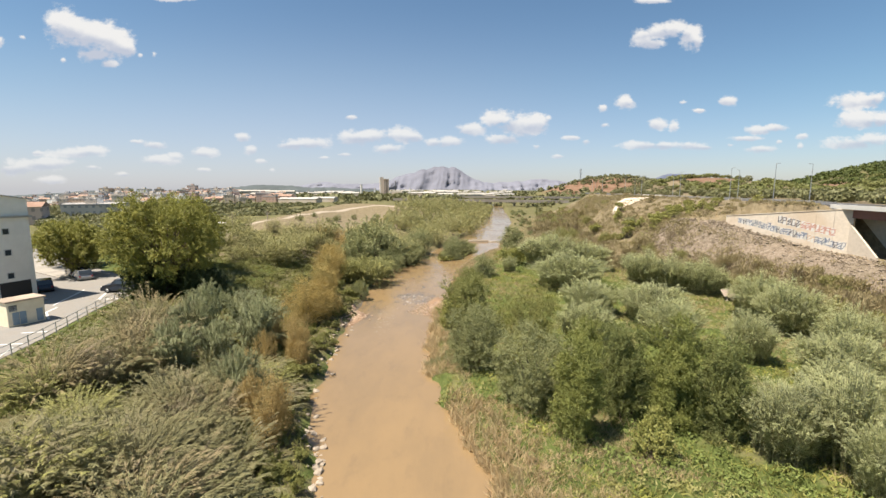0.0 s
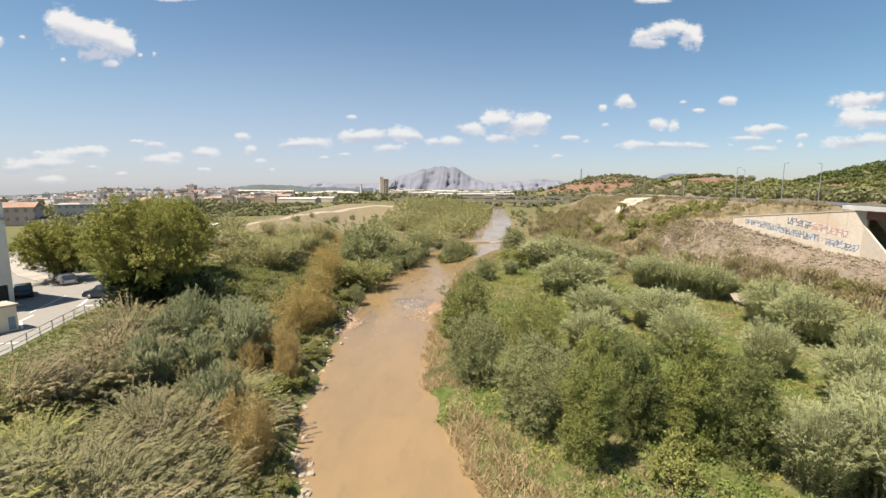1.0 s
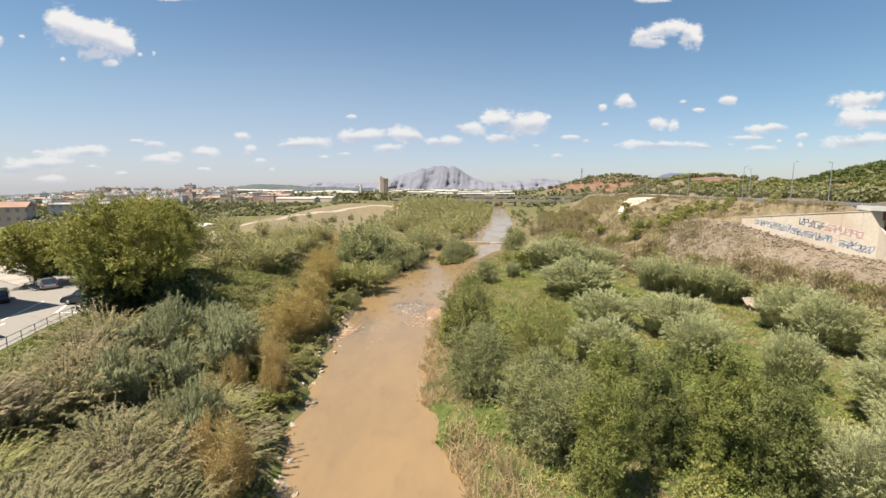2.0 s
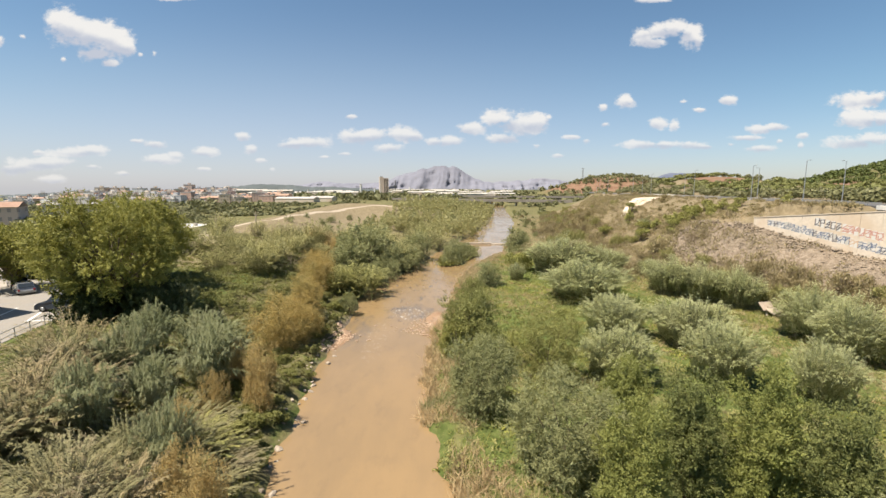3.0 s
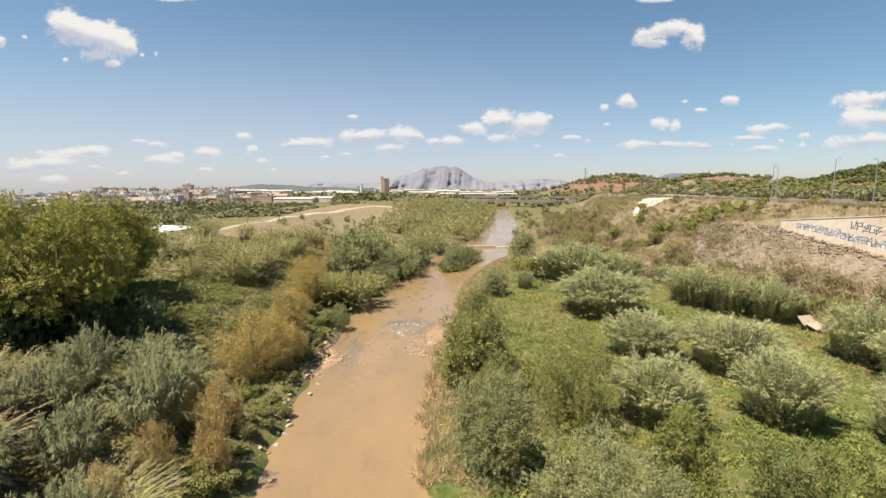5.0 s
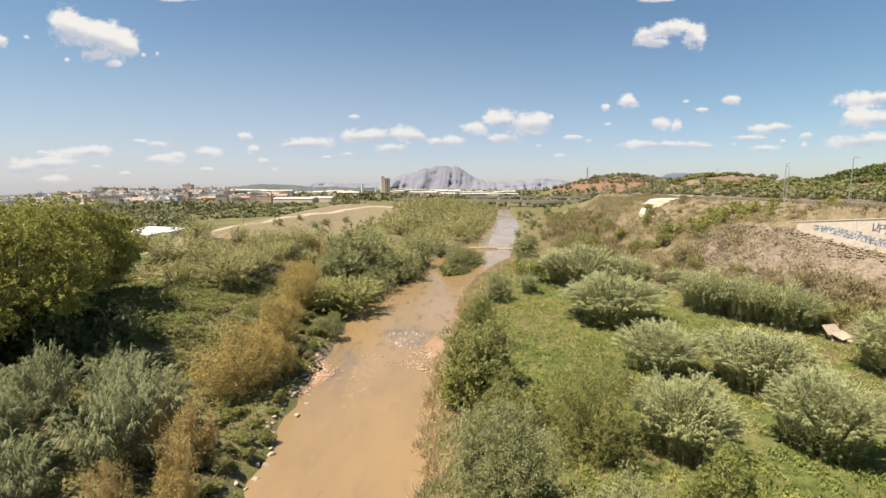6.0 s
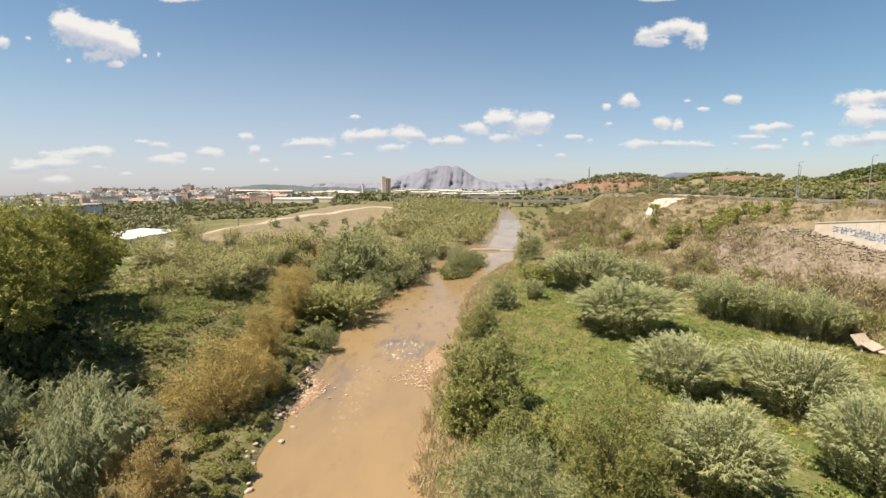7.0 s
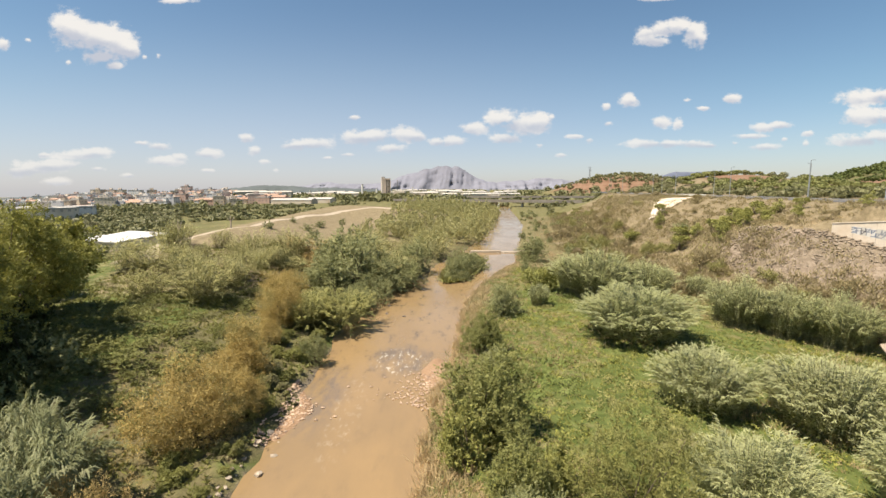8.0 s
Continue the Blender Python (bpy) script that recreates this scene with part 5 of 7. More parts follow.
def car(label, paint, x, y, turn, z=STREET_Z + 0.05, tall=1.5, long=4.3, wide=1.76):
    thing = tagged(new("car"), label, "car")
    thing.matrix_basis = pose(x, y, z, 0, 0, turn)
    bm = bmesh.new()
    h = tall
    prof = [(-0.5, 0.24), (-0.5, 0.52), (-0.47, 0.62), (-0.44, h * 0.97 / 1.5 * 0.95), (-0.36, h), (0.1, h), (0.24, 0.62 * h), (0.44, 0.55 * h), (0.5, 0.36 * h), (0.5, 0.24)]
    rows = []
    for s, inset in ((-1, 0.0), (1, 0.0)):
        rows.append([bm.verts.new((px * long, s * wide / 2 * (1 - 0.16 * max(0, (pz - 0.6 * h) / (0.4 * h))), pz)) for px, pz in prof])
    n = len(prof)
    for i in range(n):
        j = (i + 1) % n
        bm.faces.new([rows[0][i], rows[0][j], rows[1][j], rows[1][i]])
    bm.faces.new(rows[0][::-1])
    bm.faces.new(rows[1])
    bmesh.ops.recalc_face_normals(bm, faces=bm.faces[:])
    bmesh.ops.bevel(bm, geom=bm.edges[:], offset=0.05, segments=2, affect="EDGES")
    me = bpy.data.meshes.new("body")
    bm.to_mesh(me)
    bm.free()
    me.materials.append(paint)
    body = part("body", me, thing)
    for s in (-1, 1):
        for a, c in ((-0.37, -0.13), (-0.11, 0.1)):
            zt, zb, yo = 0.93 * h, 0.66 * h, wide / 2
            v, f = box(a * long, c * long, 0, 0.02, zb, zt)
            v[:, 1] = np.where(v[:, 1] > 0.01, 0.012, -0.012) + yo * (1 - 0.16 * np.maximum(0, (v[:, 2] - 0.6 * h) / (0.4 * h)))
            v[:, 1] *= s
            part("side_window", mesh_of("side_window", v, f, M_GLASS), body)
    part("windscreen", mesh_of("windscreen", *beam((0.115 * long, 0, 0.97 * h), (0.235 * long, 0, 0.66 * h), wide * 0.78, 0.05), M_GLASS), body)
    part("rear_window", mesh_of("rear_window", *beam((-0.385 * long, 0, 0.97 * h), (-0.448 * long, 0, 0.66 * h), wide * 0.78, 0.05), M_GLASS), body)
    for s in (-1, 1):
        part("headlight", bevel_box("headlight", M_WHITE, 0.46 * long, 0.5 * long + 0.01, s * wide * 0.36 - 0.16, s * wide * 0.36 + 0.16, 0.4 * h, 0.48 * h, 0.02), body)
        part("tail_light", bevel_box("tail_light", M_LAMP, -0.5 * long - 0.01, -0.47 * long, s * wide * 0.4 - 0.1, s * wide * 0.4 + 0.1, 0.36 * h, 0.52 * h, 0.02), body)
        for a in (-0.32, 0.31):
            w = part("wheel", mesh_of("wheel", *joined(wheel_ring(0.32, 0.2)), M_TYRE, True), thing)
            w.location = (a * long, s * (wide / 2 - 0.1), 0.32)
            part("rim", mesh_of("rim", *joined(wheel_ring(0.19, 0.21)), M_STEEL, True), w)
    return thing


def wheel_ring(r, w, n=18):
    a = np.arange(n) * 2 * np.pi / n
    c = np.stack([r * np.cos(a), np.zeros(n), r * np.sin(a)], 1)
    v = np.concatenate([c + (0, -w / 2, 0), c + (0, w / 2, 0), [(0, -w / 2, 0), (0, w / 2, 0)]])
    i = np.arange(n)
    j = (i + 1) % n
    return v, [np.stack([i, j, j + n, i + n], 1), np.stack([j, i, np.full(n, 2 * n)], 1), np.stack([i + n, j + n, np.full(n, 2 * n + 1)], 1)]


apartment_house()
transformer_hut()
street_fence()
car("dark grey estate car parked beside the trees", M_CARSLATE, -40.6, 56.9, 188, tall=1.65, long=4.3)
car("silver hatchback parked at the street trees", M_CARGREY, -52.0, 64.8, 140, tall=1.42, long=4.0)
car("black hatchback parked behind the apartment house", M_CARDARK, -51.2, 57.6, 133)
car("dark car parked under the street trees", M_CARDARK, -55.4, 67.6, 140, tall=1.42, long=4.0)
car("blue car parked by the apartment house", M_CARBLUE, -44.6, 45.9, 70)


def farm_shed():
    thing = tagged(new("farm_shed"), "low shed with wide pale sheet roofs beside the dirt track", "shed")
    thing.matrix_basis = pose(-66.5, 120.0, ground_at(-66.5, 120.0) - 0.1, 0, 0, -22)
    part("wall", mesh_of("wall", *box(-6, 6, -5, 5, 0, 2.6), M_WALL_PALE), thing)
    for y0, y1, z in ((-5.5, -0.2, 2.65), (0.2, 5.5, 3.0)):
        v, f = box(-6.5, 6.5, y0, y1, z, z + 0.14)
        v[[2, 3, 6, 7], 2] += 0.5
        part("roof", mesh_of("roof", v, f, M_WHITE), thing, "pale corrugated sheet roof")
    part("vent_box", bevel_box("vent_box", M_CONCRETE, 4.2, 5.0, 2.6, 3.4, 3.3, 4.0), thing)


farm_shed()


def draped(name, pts, width, mat, label, category, lift=0.07):
    """A strip that follows the ground along a line."""
    p = np.array(pts, float)
    cum = np.concatenate([[0], np.cumsum(np.linalg.norm(np.diff(p[:, :2], axis=0), axis=1))])
    t = np.linspace(0, cum[-1], max(8, int(cum[-1] / 1.5)))
    x, y = np.interp(t, cum, p[:, 0]), np.interp(t, cum, p[:, 1])
    w = np.interp(t, cum, p[:, 2]) * (1 + 0.12 * np.sin(t * 0.9)) if p.shape[1] > 2 else np.full(len(t), width)
    d = unit(np.stack([np.gradient(x), np.gradient(y)], 1))
    s = np.stack([-d[:, 1], d[:, 0]], 1)
    k = np.linspace(-0.5, 0.5, 7)
    X, Y = x[:, None] + s[:, :1] * w[:, None] * k, y[:, None] + s[:, 1:] * w[:, None] * k
    V = np.stack([X, Y, land(X, Y) + lift - 0.25 * (np.abs(k) > 0.45)], -1).reshape(-1, 3)
    i, j = np.meshgrid(np.arange(len(t) - 1), np.arange(6), indexing="ij")
    a = (i * 7 + j).ravel()
    return tagged(new(name, mesh_of(name, V, np.stack([a, a + 1, a + 8, a + 7], 1), mat, True)), label, category, kind="structure")


M_DIRT = rough_material("pale_dirt", (0.37, 0.305, 0.23), (0.47, 0.40, 0.31), 1.5, 0.95, 0.3, (0.31, 0.25, 0.18))
draped("track", [(-52, 100, 7), (-53, 112, 9), (-54, 122, 6), (-53, 135, 3.4), (-54, 160, 3.0), (-53, 195, 3.2), (-47, 232, 3.6), (-36, 246, 3.4), (-24, 244, 2)], 3, M_DIRT, "pale dirt track on the levee", "track", 0.1)
M_TRACK = rough_material("tan_track", (0.27, 0.215, 0.155), (0.35, 0.29, 0.215), 1.5, 0.95, 0.3)
draped("track", [(64.8, 84, 0.8), (66.2, 77, 1.3), (66.2, 69, 1.4), (64, 58, 1.6)], 2, M_TRACK, "tan dirt track along the embankment", "track", 0.1)
draped("track", [(35, 165, 1.5), (45, 175, 2.5), (52, 190, 2.5)], 2, M_DIRT, "pale dirt path in the scrub", "track", 0.12)


def bare_tree(x, y, h):
    thing = tagged(new("bare_tree"), "pale bare lopped tree beside the dirt track", "tree")
    thing.location = (x, y, ground_at(x, y) - 0.1)
    part("trunk", mesh_of("trunk", *joined(tube([(0, 0, 0), (0.1, 0, h * 0.6), (0, 0.1, h)], [0.22, 0.16, 0.07]), tube([(0.08, 0, h * 0.5), (0.9, 0.2, h * 0.95)], [0.12, 0.04]),
                                           tube([(0.08, 0, h * 0.55), (-0.9, -0.2, h * 0.92)], [0.12, 0.04]), tube([(0, 0, h * 0.72), (0.5, -0.6, h * 1.05)], [0.09, 0.03])), M_ROCK, True), thing)


bare_tree(-58.0, 125.0, 4.6)
bare_tree(-56.0, 145.0, 3.4)

# ---- river stones, weir and wreckage ----


M_WETROCK = rough_material("wet_rock", (0.12, 0.098, 0.08), (0.21, 0.175, 0.14), 3.5, 0.45, 0.6)


def stone_mesh(seed, mat):
    r = np.random.default_rng(seed)
    bm = bmesh.new()
    bmesh.ops.create_icosphere(bm, subdivisions=1, radius=0.5)
    for v in bm.verts:
        v.co = Vector((v.co.x * 1.15, v.co.y * 0.85, v.co.z * 0.62)) * float(r.uniform(0.75, 1.2))
    me = bpy.data.meshes.new("boulder")
    bm.to_mesh(me)
    bm.free()
    me.materials.append(mat)
    return me


STONES = [stone_mesh(s, M_ROCK) for s in range(6)]
WET_STONES = [stone_mesh(s, M_WETROCK) for s in range(6)]


def stones(spots, label, group, kinds=STONES):
    for n, (x, y, s) in enumerate(spots):
        ob = tagged(new("boulder", kinds[n % 6]), label, "boulder", group)
        z = max(ground_at(x, y), -0.12 if s < 0.5 else -0.05)
        ob.matrix_basis = pose(x, y, z + 0.08 * s, float(rng.uniform(-20, 20)), float(rng.uniform(-20, 20)), float(rng.uniform(0, 360))) @ Matrix.Scale(s, 4)


spots = []
for y in np.concatenate([np.arange(20, 26, 1.6), np.arange(26, 33, 0.33), np.arange(33, 48, 1.2), np.arange(48, 60, 0.8)]):
    for _ in range(2):
        spots.append((float(river_left(y)) + rng.uniform(-0.9, 0.75), y + rng.uniform(-0.4, 0.4), float(rng.uniform(0.2, 0.35 + 0.5 * rng.random() ** 2))))
stones(spots, "pale angular boulder at the water's edge", "boulders on the bank")
spots = [(rng.uniform(-6.2, -1.2), rng.normal(72.5, 1.6), float(rng.uniform(0.14, 0.34))) for _ in range(60)]
spots += [(rng.uniform(-13, -2), rng.uniform(86, 101), float(rng.uniform(0.3, 0.7))) for _ in range(8)]
stones(spots, "dark wet stone breaking the river surface", "stones in the rapid", WET_STONES)


def pebbles(name, x, y, size, label, tall=0.55, mat=None, lift=0.0):
    """Loose small stones as one mass."""
    n = len(x)
    base = np.array([(1, 0, 0), (-1, 0, 0), (0, 0.8, 0), (0, -0.8, 0), (0.2, 0.1, tall), (0, 0, -0.6)])
    v = base[None] * (size[:, None, None] * rng.uniform(0.6, 1.3, (n, 6, 1)))
    a = rng.uniform(0, 6.3, n)
    v = np.stack([v[..., 0] * np.cos(a)[:, None] - v[..., 1] * np.sin(a)[:, None], v[..., 0] * np.sin(a)[:, None] + v[..., 1] * np.cos(a)[:, None], v[..., 2]], -1)
    v[:, :4, 2] += (size * (0.9 * tall - 0.5))[:, None] * rng.uniform(0.2, 1.3, (n, 4))
    v += np.stack([x, y, np.maximum(land(x, y), 0.06) + lift], 1)[:, None]
    f = np.array([(0, 2, 4), (2, 1, 4), (1, 3, 4), (3, 0, 4), (2, 0, 5), (1, 2, 5), (3, 1, 5), (0, 3, 5)])
    tagged(new(name, mesh_of(name, v.reshape(-1, 3), (np.arange(n)[:, None, None] * 6 + f[None]).reshape(-1, 3), mat or M_GRAVEL)), label, "gravel", kind="stuff")


M_GRAVEL = rough_material("river_gravel", (0.36, 0.24, 0.16), (0.60, 0.47, 0.35), 5, 0.9, 0.3)
M_WETSAND = rough_material("wet_gravel", (0.27, 0.165, 0.09), (0.36, 0.24, 0.15), 4, 0.6, 0.5, (0.22, 0.135, 0.075))
n = 900
y = rng.uniform(60.5, 74.0, n)
x = river_right(y) + 1.2 - np.abs(rng.normal(0, 1.0, n)) * (2.9 * np.exp(-((y - 67) / 4.0) ** 2))
pebbles("gravel", x, y, rng.uniform(0.07, 0.2, n), "pale reddish river gravel on the bar")
n = 420
y = rng.uniform(57, 67, n)
x = river_left(y) - 1.0 + np.abs(rng.normal(0, 0.8, n)) * np.exp(-((y - 61.5) / 3.5) ** 2) * 1.8
pebbles("gravel", x, y, rng.uniform(0.07, 0.2, n), "pale reddish river gravel under the bank")
for name, cx, cy, rx, ry, top, turn in (("gravel_bar", 0.7, 67.4, 2.3, 6.2, 0.05, 10), ("gravel_bar", -12.5, 61.8, 1.7, 4.2, 0.05, 0), ("river_island", 4.9, 126.0, 3.6, 15.5, 0.4, -14)):
    a = np.linspace(0, 2 * np.pi, 40, endpoint=False)
    ring = [np.stack([rx * k * np.cos(a) * (1 + 0.14 * np.sin(3 * a + 1)), ry * k * np.sin(a) * (1 + 0.1 * np.sin(5 * a)), np.full(40, z)], 1) for k, z in ((1.15, -0.5), (0.95, 0.02), (0.6, top), (0.02, top * 1.2))]
    i, j = np.meshgrid(np.arange(3), np.arange(40), indexing="ij")
    q = np.stack([(i * 40 + j).ravel(), (i * 40 + (j + 1) % 40).ravel(), ((i + 1) * 40 + (j + 1) % 40).ravel(), ((i + 1) * 40 + j).ravel()], 1)
    ob = tagged(new(name, mesh_of(name, np.concatenate(ring), q, M_WETSAND if "gravel" in name else M_GROUND, True)), "low gravel bank in the river" if "gravel" in name else "narrow green island in the river", "gravel bank", kind="structure")
    ob.matrix_basis = pose(cx, cy, 0, 0, 0, turn)
n = 2600
a, k = rng.uniform(0, 2 * np.pi, n), np.sqrt(rng.random(n))
ix, iy = 3.3 * k * np.cos(a), 15.0 * k * np.sin(a)
c14, s14 = math.cos(radians(-14)), math.sin(radians(-14))
tufts("island_grass", 4.9 + ix * c14 - iy * s14, 126 + ix * s14 + iy * c14, rng.uniform(0.4, 1.0, n), 4, M_WEED, "green reeds on the river island", 0.2, 1.0, np.full(n, 0.3))

weir = tagged(new("weir"), "low tan concrete weir with a rubble gap across the river", "weir")
part("sill", bevel_box("sill", M_DIRT, 8.0, 16.6, 152.6, 154.2, -0.8, 0.55, 0.12, 2), weir)
part("apron", bevel_box("apron", M_ROCK, 16.6, 22.8, 152.2, 154.4, -0.8, 0.22, 0.15, 2), weir)
stones([(16.8, 153.2, 1.2), (17.4, 152.4, 0.9), (18.6, 153.0, 0.7), (20.0, 152.6, 0.8), (21.4, 153.0, 0.7), (15.6, 151.8, 0.6), (22.2, 152.0, 0.9)], "pale boulder on the weir", "boulders on the weir")

wreck = tagged(new("broken_slabs"), "broken tan concrete slabs lying beside the reeds", "rubble")
wreck.matrix_basis = pose(49.3, 73.2, ground_at(49.3, 73.2), 0, 0, 25) @ Matrix.Scale(1.0, 4)
for n, (x, y, z, rx, rz, w) in enumerate(((0, 0, 0.75, 22, 0, 2.6), (0.6, -0.9, 0.25, 8, 30, 2.0), (-0.5, 0.9, 1.3, 48, -10, 2.2))):
    ob = part("slab", bevel_box("slab", M_DIRT0, -w / 2, w / 2, -0.7, 0.7, -0.09, 0.09, 0.04), wreck)
    ob.matrix_basis = pose(x, y, z, rx, 0, rz)
part("prop", mesh_of("prop", *beam((-1.0, 0.6, 0), (-0.6, 0.8, 1.3), 0.3, 0.3), M_DIRT), wreck)

# ---- retaining wall, road and bridge on the embankment ----


def retaining_wall():
    thing = tagged(new("retaining_wall"), "long pale concrete retaining wall with sprayed graffiti", "wall")
    a, b = np.array(WALL_A), np.array(WALL_B)
    d = (b - a) / np.linalg.norm(b - a)
    length = float(np.linalg.norm(b - a)) + 3.4
    out = np.array([d[1], -d[0]])
    if out @ (np.array((0.0, 0.0)) - a) < 0:
        out = -out
    ang = math.degrees(math.atan2(d[1], d[0]))
    thing.matrix_basis = pose(a[0] + out[0] * 0.45, a[1] + out[1] * 0.45, 0, 0, 0, ang)
    side = 1 if (Matrix.Rotation(radians(ang), 2) @ Vector((0, 1))).dot(Vector(out)) > 0 else -1

    def top(t):
        return 12.0 + (14.5 - 12.0) * t / length

    def foot(t):
        return 10.95 + (6.2 - 10.95) * t / length

    n = 8
    for i in range(n):
        t0, t1 = length * i / n, length * (i + 1) / n - 0.03
        v, f = box(t0, t1, -0.3, 0.3, 0, 1)
        for q, t in ((0, t0), (1, t1), (2, t1), (3, t0)):
            v[q, 2], v[q + 4, 2] = foot(t) - 1.2, top(t)
        part("panel", mesh_of("panel", v, f, M_WALL_PALE), thing)
    # a sloping wing turns along the bridge
    along, across = np.array((-0.238, -0.971)), np.array((-0.971, 0.238))
    root = b + d * 3.1 + across * 0.45
    low, back = foot(length) - 1.5, thing.matrix_basis.inverted()
    corners = []
    for k in (0.0, 0.3):
        for reach, z in ((0.0, low), (0.0, top(length) - 2.6), (8.0, low + 1.2), (8.0, low + 1.9)):
            p = root + across * k + along * reach
            corners.append(tuple(back @ Vector((p[0], p[1], z))))
    part("wing_wall", mesh_of("wing_wall", np.array(corners), [np.array([(0, 1, 3, 2), (4, 6, 7, 5), (1, 5, 7, 3), (2, 3, 7, 6), (0, 4, 5, 1)])], M_WALL_PALE), thing)
    cap, f = box(-0.1, length, -0.4, 0.4, 0, 1)
    for q, t in ((0, 0), (1, length), (2, length), (3, 0)):
        cap[q, 2], cap[q + 4, 2] = top(t) - 0.05, top(t) + 0.1
    part("coping", mesh_of("coping", cap, f, M_WALL_PALE), thing)
    inks = {n: paint_material(n, c, 0.7, 0.0, 0.2) for n, c in (("ink_blue", (0.16, 0.19, 0.26)), ("ink_grey", (0.24, 0.25, 0.28)), ("ink_red", (0.50, 0.27, 0.22)), ("ink_orange", (0.56, 0.40, 0.27)), ("ink_pale", (0.52, 0.50, 0.45)), ("ink_white", (0.62, 0.60, 0.56)), ("ink_dark", (0.13, 0.12, 0.13)))}

    def tag(t, z, w, h, ink, pale, stroke):
        """One sprayed block of crossing bars over a paler fill."""
        def quad(p, q, wide, off):
            p, q = np.array(p), np.array(q)
            d = (q - p) / max(np.linalg.norm(q - p), 1e-6)
            n = np.array((-d[1], d[0])) * wide / 2
            c = [p - n - d * wide / 2, p + n - d * wide / 2, q + n + d * wide / 2, q - n + d * wide / 2]
            return np.array([(t + x, side * (0.303 + off), z + y) for x, y in c]), [np.array([(0, 1, 2, 3)])]

        part("graffiti_fill", mesh_of("graffiti_fill", *quad((0, -h * 0.4), (0, h * 0.4), w * 0.8, 0.003), inks[pale]), thing)
        grid = [(x * w * 0.42, y * h * 0.45) for x in (-1, 1) for y in (-1, 0, 1)]
        pairs = [(0, 1), (1, 2), (3, 4), (4, 5), (0, 3), (1, 4), (2, 5), (1, 5), (0, 4)]
        pick = rng.permutation(len(pairs))[:5]
        bars = [quad(np.array(grid[pairs[i][0]]) + rng.normal(size=2) * 0.04, np.array(grid[pairs[i][1]]) + rng.normal(size=2) * 0.04, stroke, 0.006 + 0.001 * n) for n, i in enumerate(pick)]
        part("graffiti_mark", mesh_of("graffiti_mark", *joined(*bars), inks[ink]), thing)

    t = 3.0
    while t < length - 0.8:
        h = min(1.0 + 0.4 * rng.random(), 0.42 * (top(t) - foot(t)))
        dark = ("ink_grey", "ink_blue", "ink_blue", "ink_dark")[int(rng.integers(0, 4))]
        tag(t, foot(t) + 0.3 + h * 0.6, 0.62, h, "ink_orange" if 16.5 < t < 17.8 else dark, ("ink_pale", "ink_white")[int(rng.integers(0, 2))], 0.13)
        t += 0.62
    t = 11.2
    while t < length - 2.6:
        tag(t, foot(t) + 3.15, 0.72, 1.25, "ink_dark" if t < 14.8 else "ink_red", "ink_white", 0.16)
        t += 0.84


def lay_road(name, pts, width, z, label):
    p = np.array(pts, float)
    d = unit(np.gradient(p, axis=0))
    s = np.stack([d[:, 1], -d[:, 0]], 1) * width / 2
    l, r = p - s, p + s
    n = len(p)
    V = np.concatenate([np.column_stack([q, np.full(n, h)]) for q, h in ((l, z), (r, z), (l, z - 0.5), (r, z - 0.5))])
    i = np.arange(n - 1)
    F = np.concatenate([np.stack([i + a, i + 1 + a, i + 1 + b, i + b], 1) for a, b in ((n, 0), (3 * n, n), (2 * n, 3 * n), (0, 2 * n))])
    tagged(new(name, mesh_of(name, V, F, M_ROAD_FAR)), label, "road", kind="structure")


road_pts = [(x, y) for x, y in zip(np.interp(np.arange(85, 420, 8.0), ROAD_Y, ROAD_X) + 4.0, np.arange(85, 420, 8.0))]
lay_road("road", road_pts, 10, ROAD_Z + 0.05, "dark asphalt road on the embankment")


def guard_rail():
    thing = tagged(new("guard_rail"), "galvanised steel guard rail along the embankment road", "guard rail")
    post = bevel_box("post", M_STEEL, -0.06, 0.06, -0.06, 0.06, -0.5, 0.72, 0.01)
    ys = np.arange(87, 300, 4.0)
    xs = np.interp(ys, ROAD_Y, ROAD_X) - 0.7
    for x, y in zip(xs, ys):
        ob = part("post", post, thing)
        ob.location = (x, y, ROAD_Z)
    for a, b in zip(range(len(xs) - 1), range(1, len(xs))):
        part("rail", mesh_of("rail", *beam((xs[a], ys[a], ROAD_Z + 0.6), (xs[b], ys[b], ROAD_Z + 0.6), 0.06, 0.16), M_STEEL), thing)


def road_lamp(proto=[]):
    thing = tagged(new("road_lamp"), "tall galvanised road lamp on the embankment", "street lamp", "road lamps")
    part("pole", mesh_of("pole", *tube([(0, 0, -0.3), (0, 0, 4.5), (0, 0, 9.3)], [0.11, 0.085, 0.06], 8), M_STEEL, True), thing)
    arm = part("arm", mesh_of("arm", *tube([(0, 0, 9.25), (0.2, 0, 9.38), (0.6, 0, 9.42)], [0.05, 0.045, 0.04], 6), M_STEEL, True), thing)
    part("lantern", bevel_box("lantern", M_STEEL, 0.5, 1.0, -0.11, 0.11, 9.36, 9.48, 0.03), arm)
    part("base_plate", bevel_box("base_plate", M_CONCRETE, -0.25, 0.25, -0.25, 0.25, -0.3, 0.1, 0.03), thing)
    return thing


retaining_wall()
guard_rail()
lamp = road_lamp()
LAMPS = [(111.0, -0.9), (133.0, -0.9), (113.0, 9.5), (86.5, 9.5), (148.0, 9.5), (167.0, -0.9), (196.0, 9.5), (205, -0.9), (232, -0.9), (250, 9.5), (285, -0.9), (330, 0), (370, 8)]
for n, (y, dx) in enumerate(LAMPS):
    m = pose(float(np.interp(y, ROAD_Y, ROAD_X)) + dx, y, ROAD_Z, 0, 0, 0 if dx < 5 else 180)
    if n:
        copy_thing(lamp, m)
    else:
        lamp.matrix_basis = m


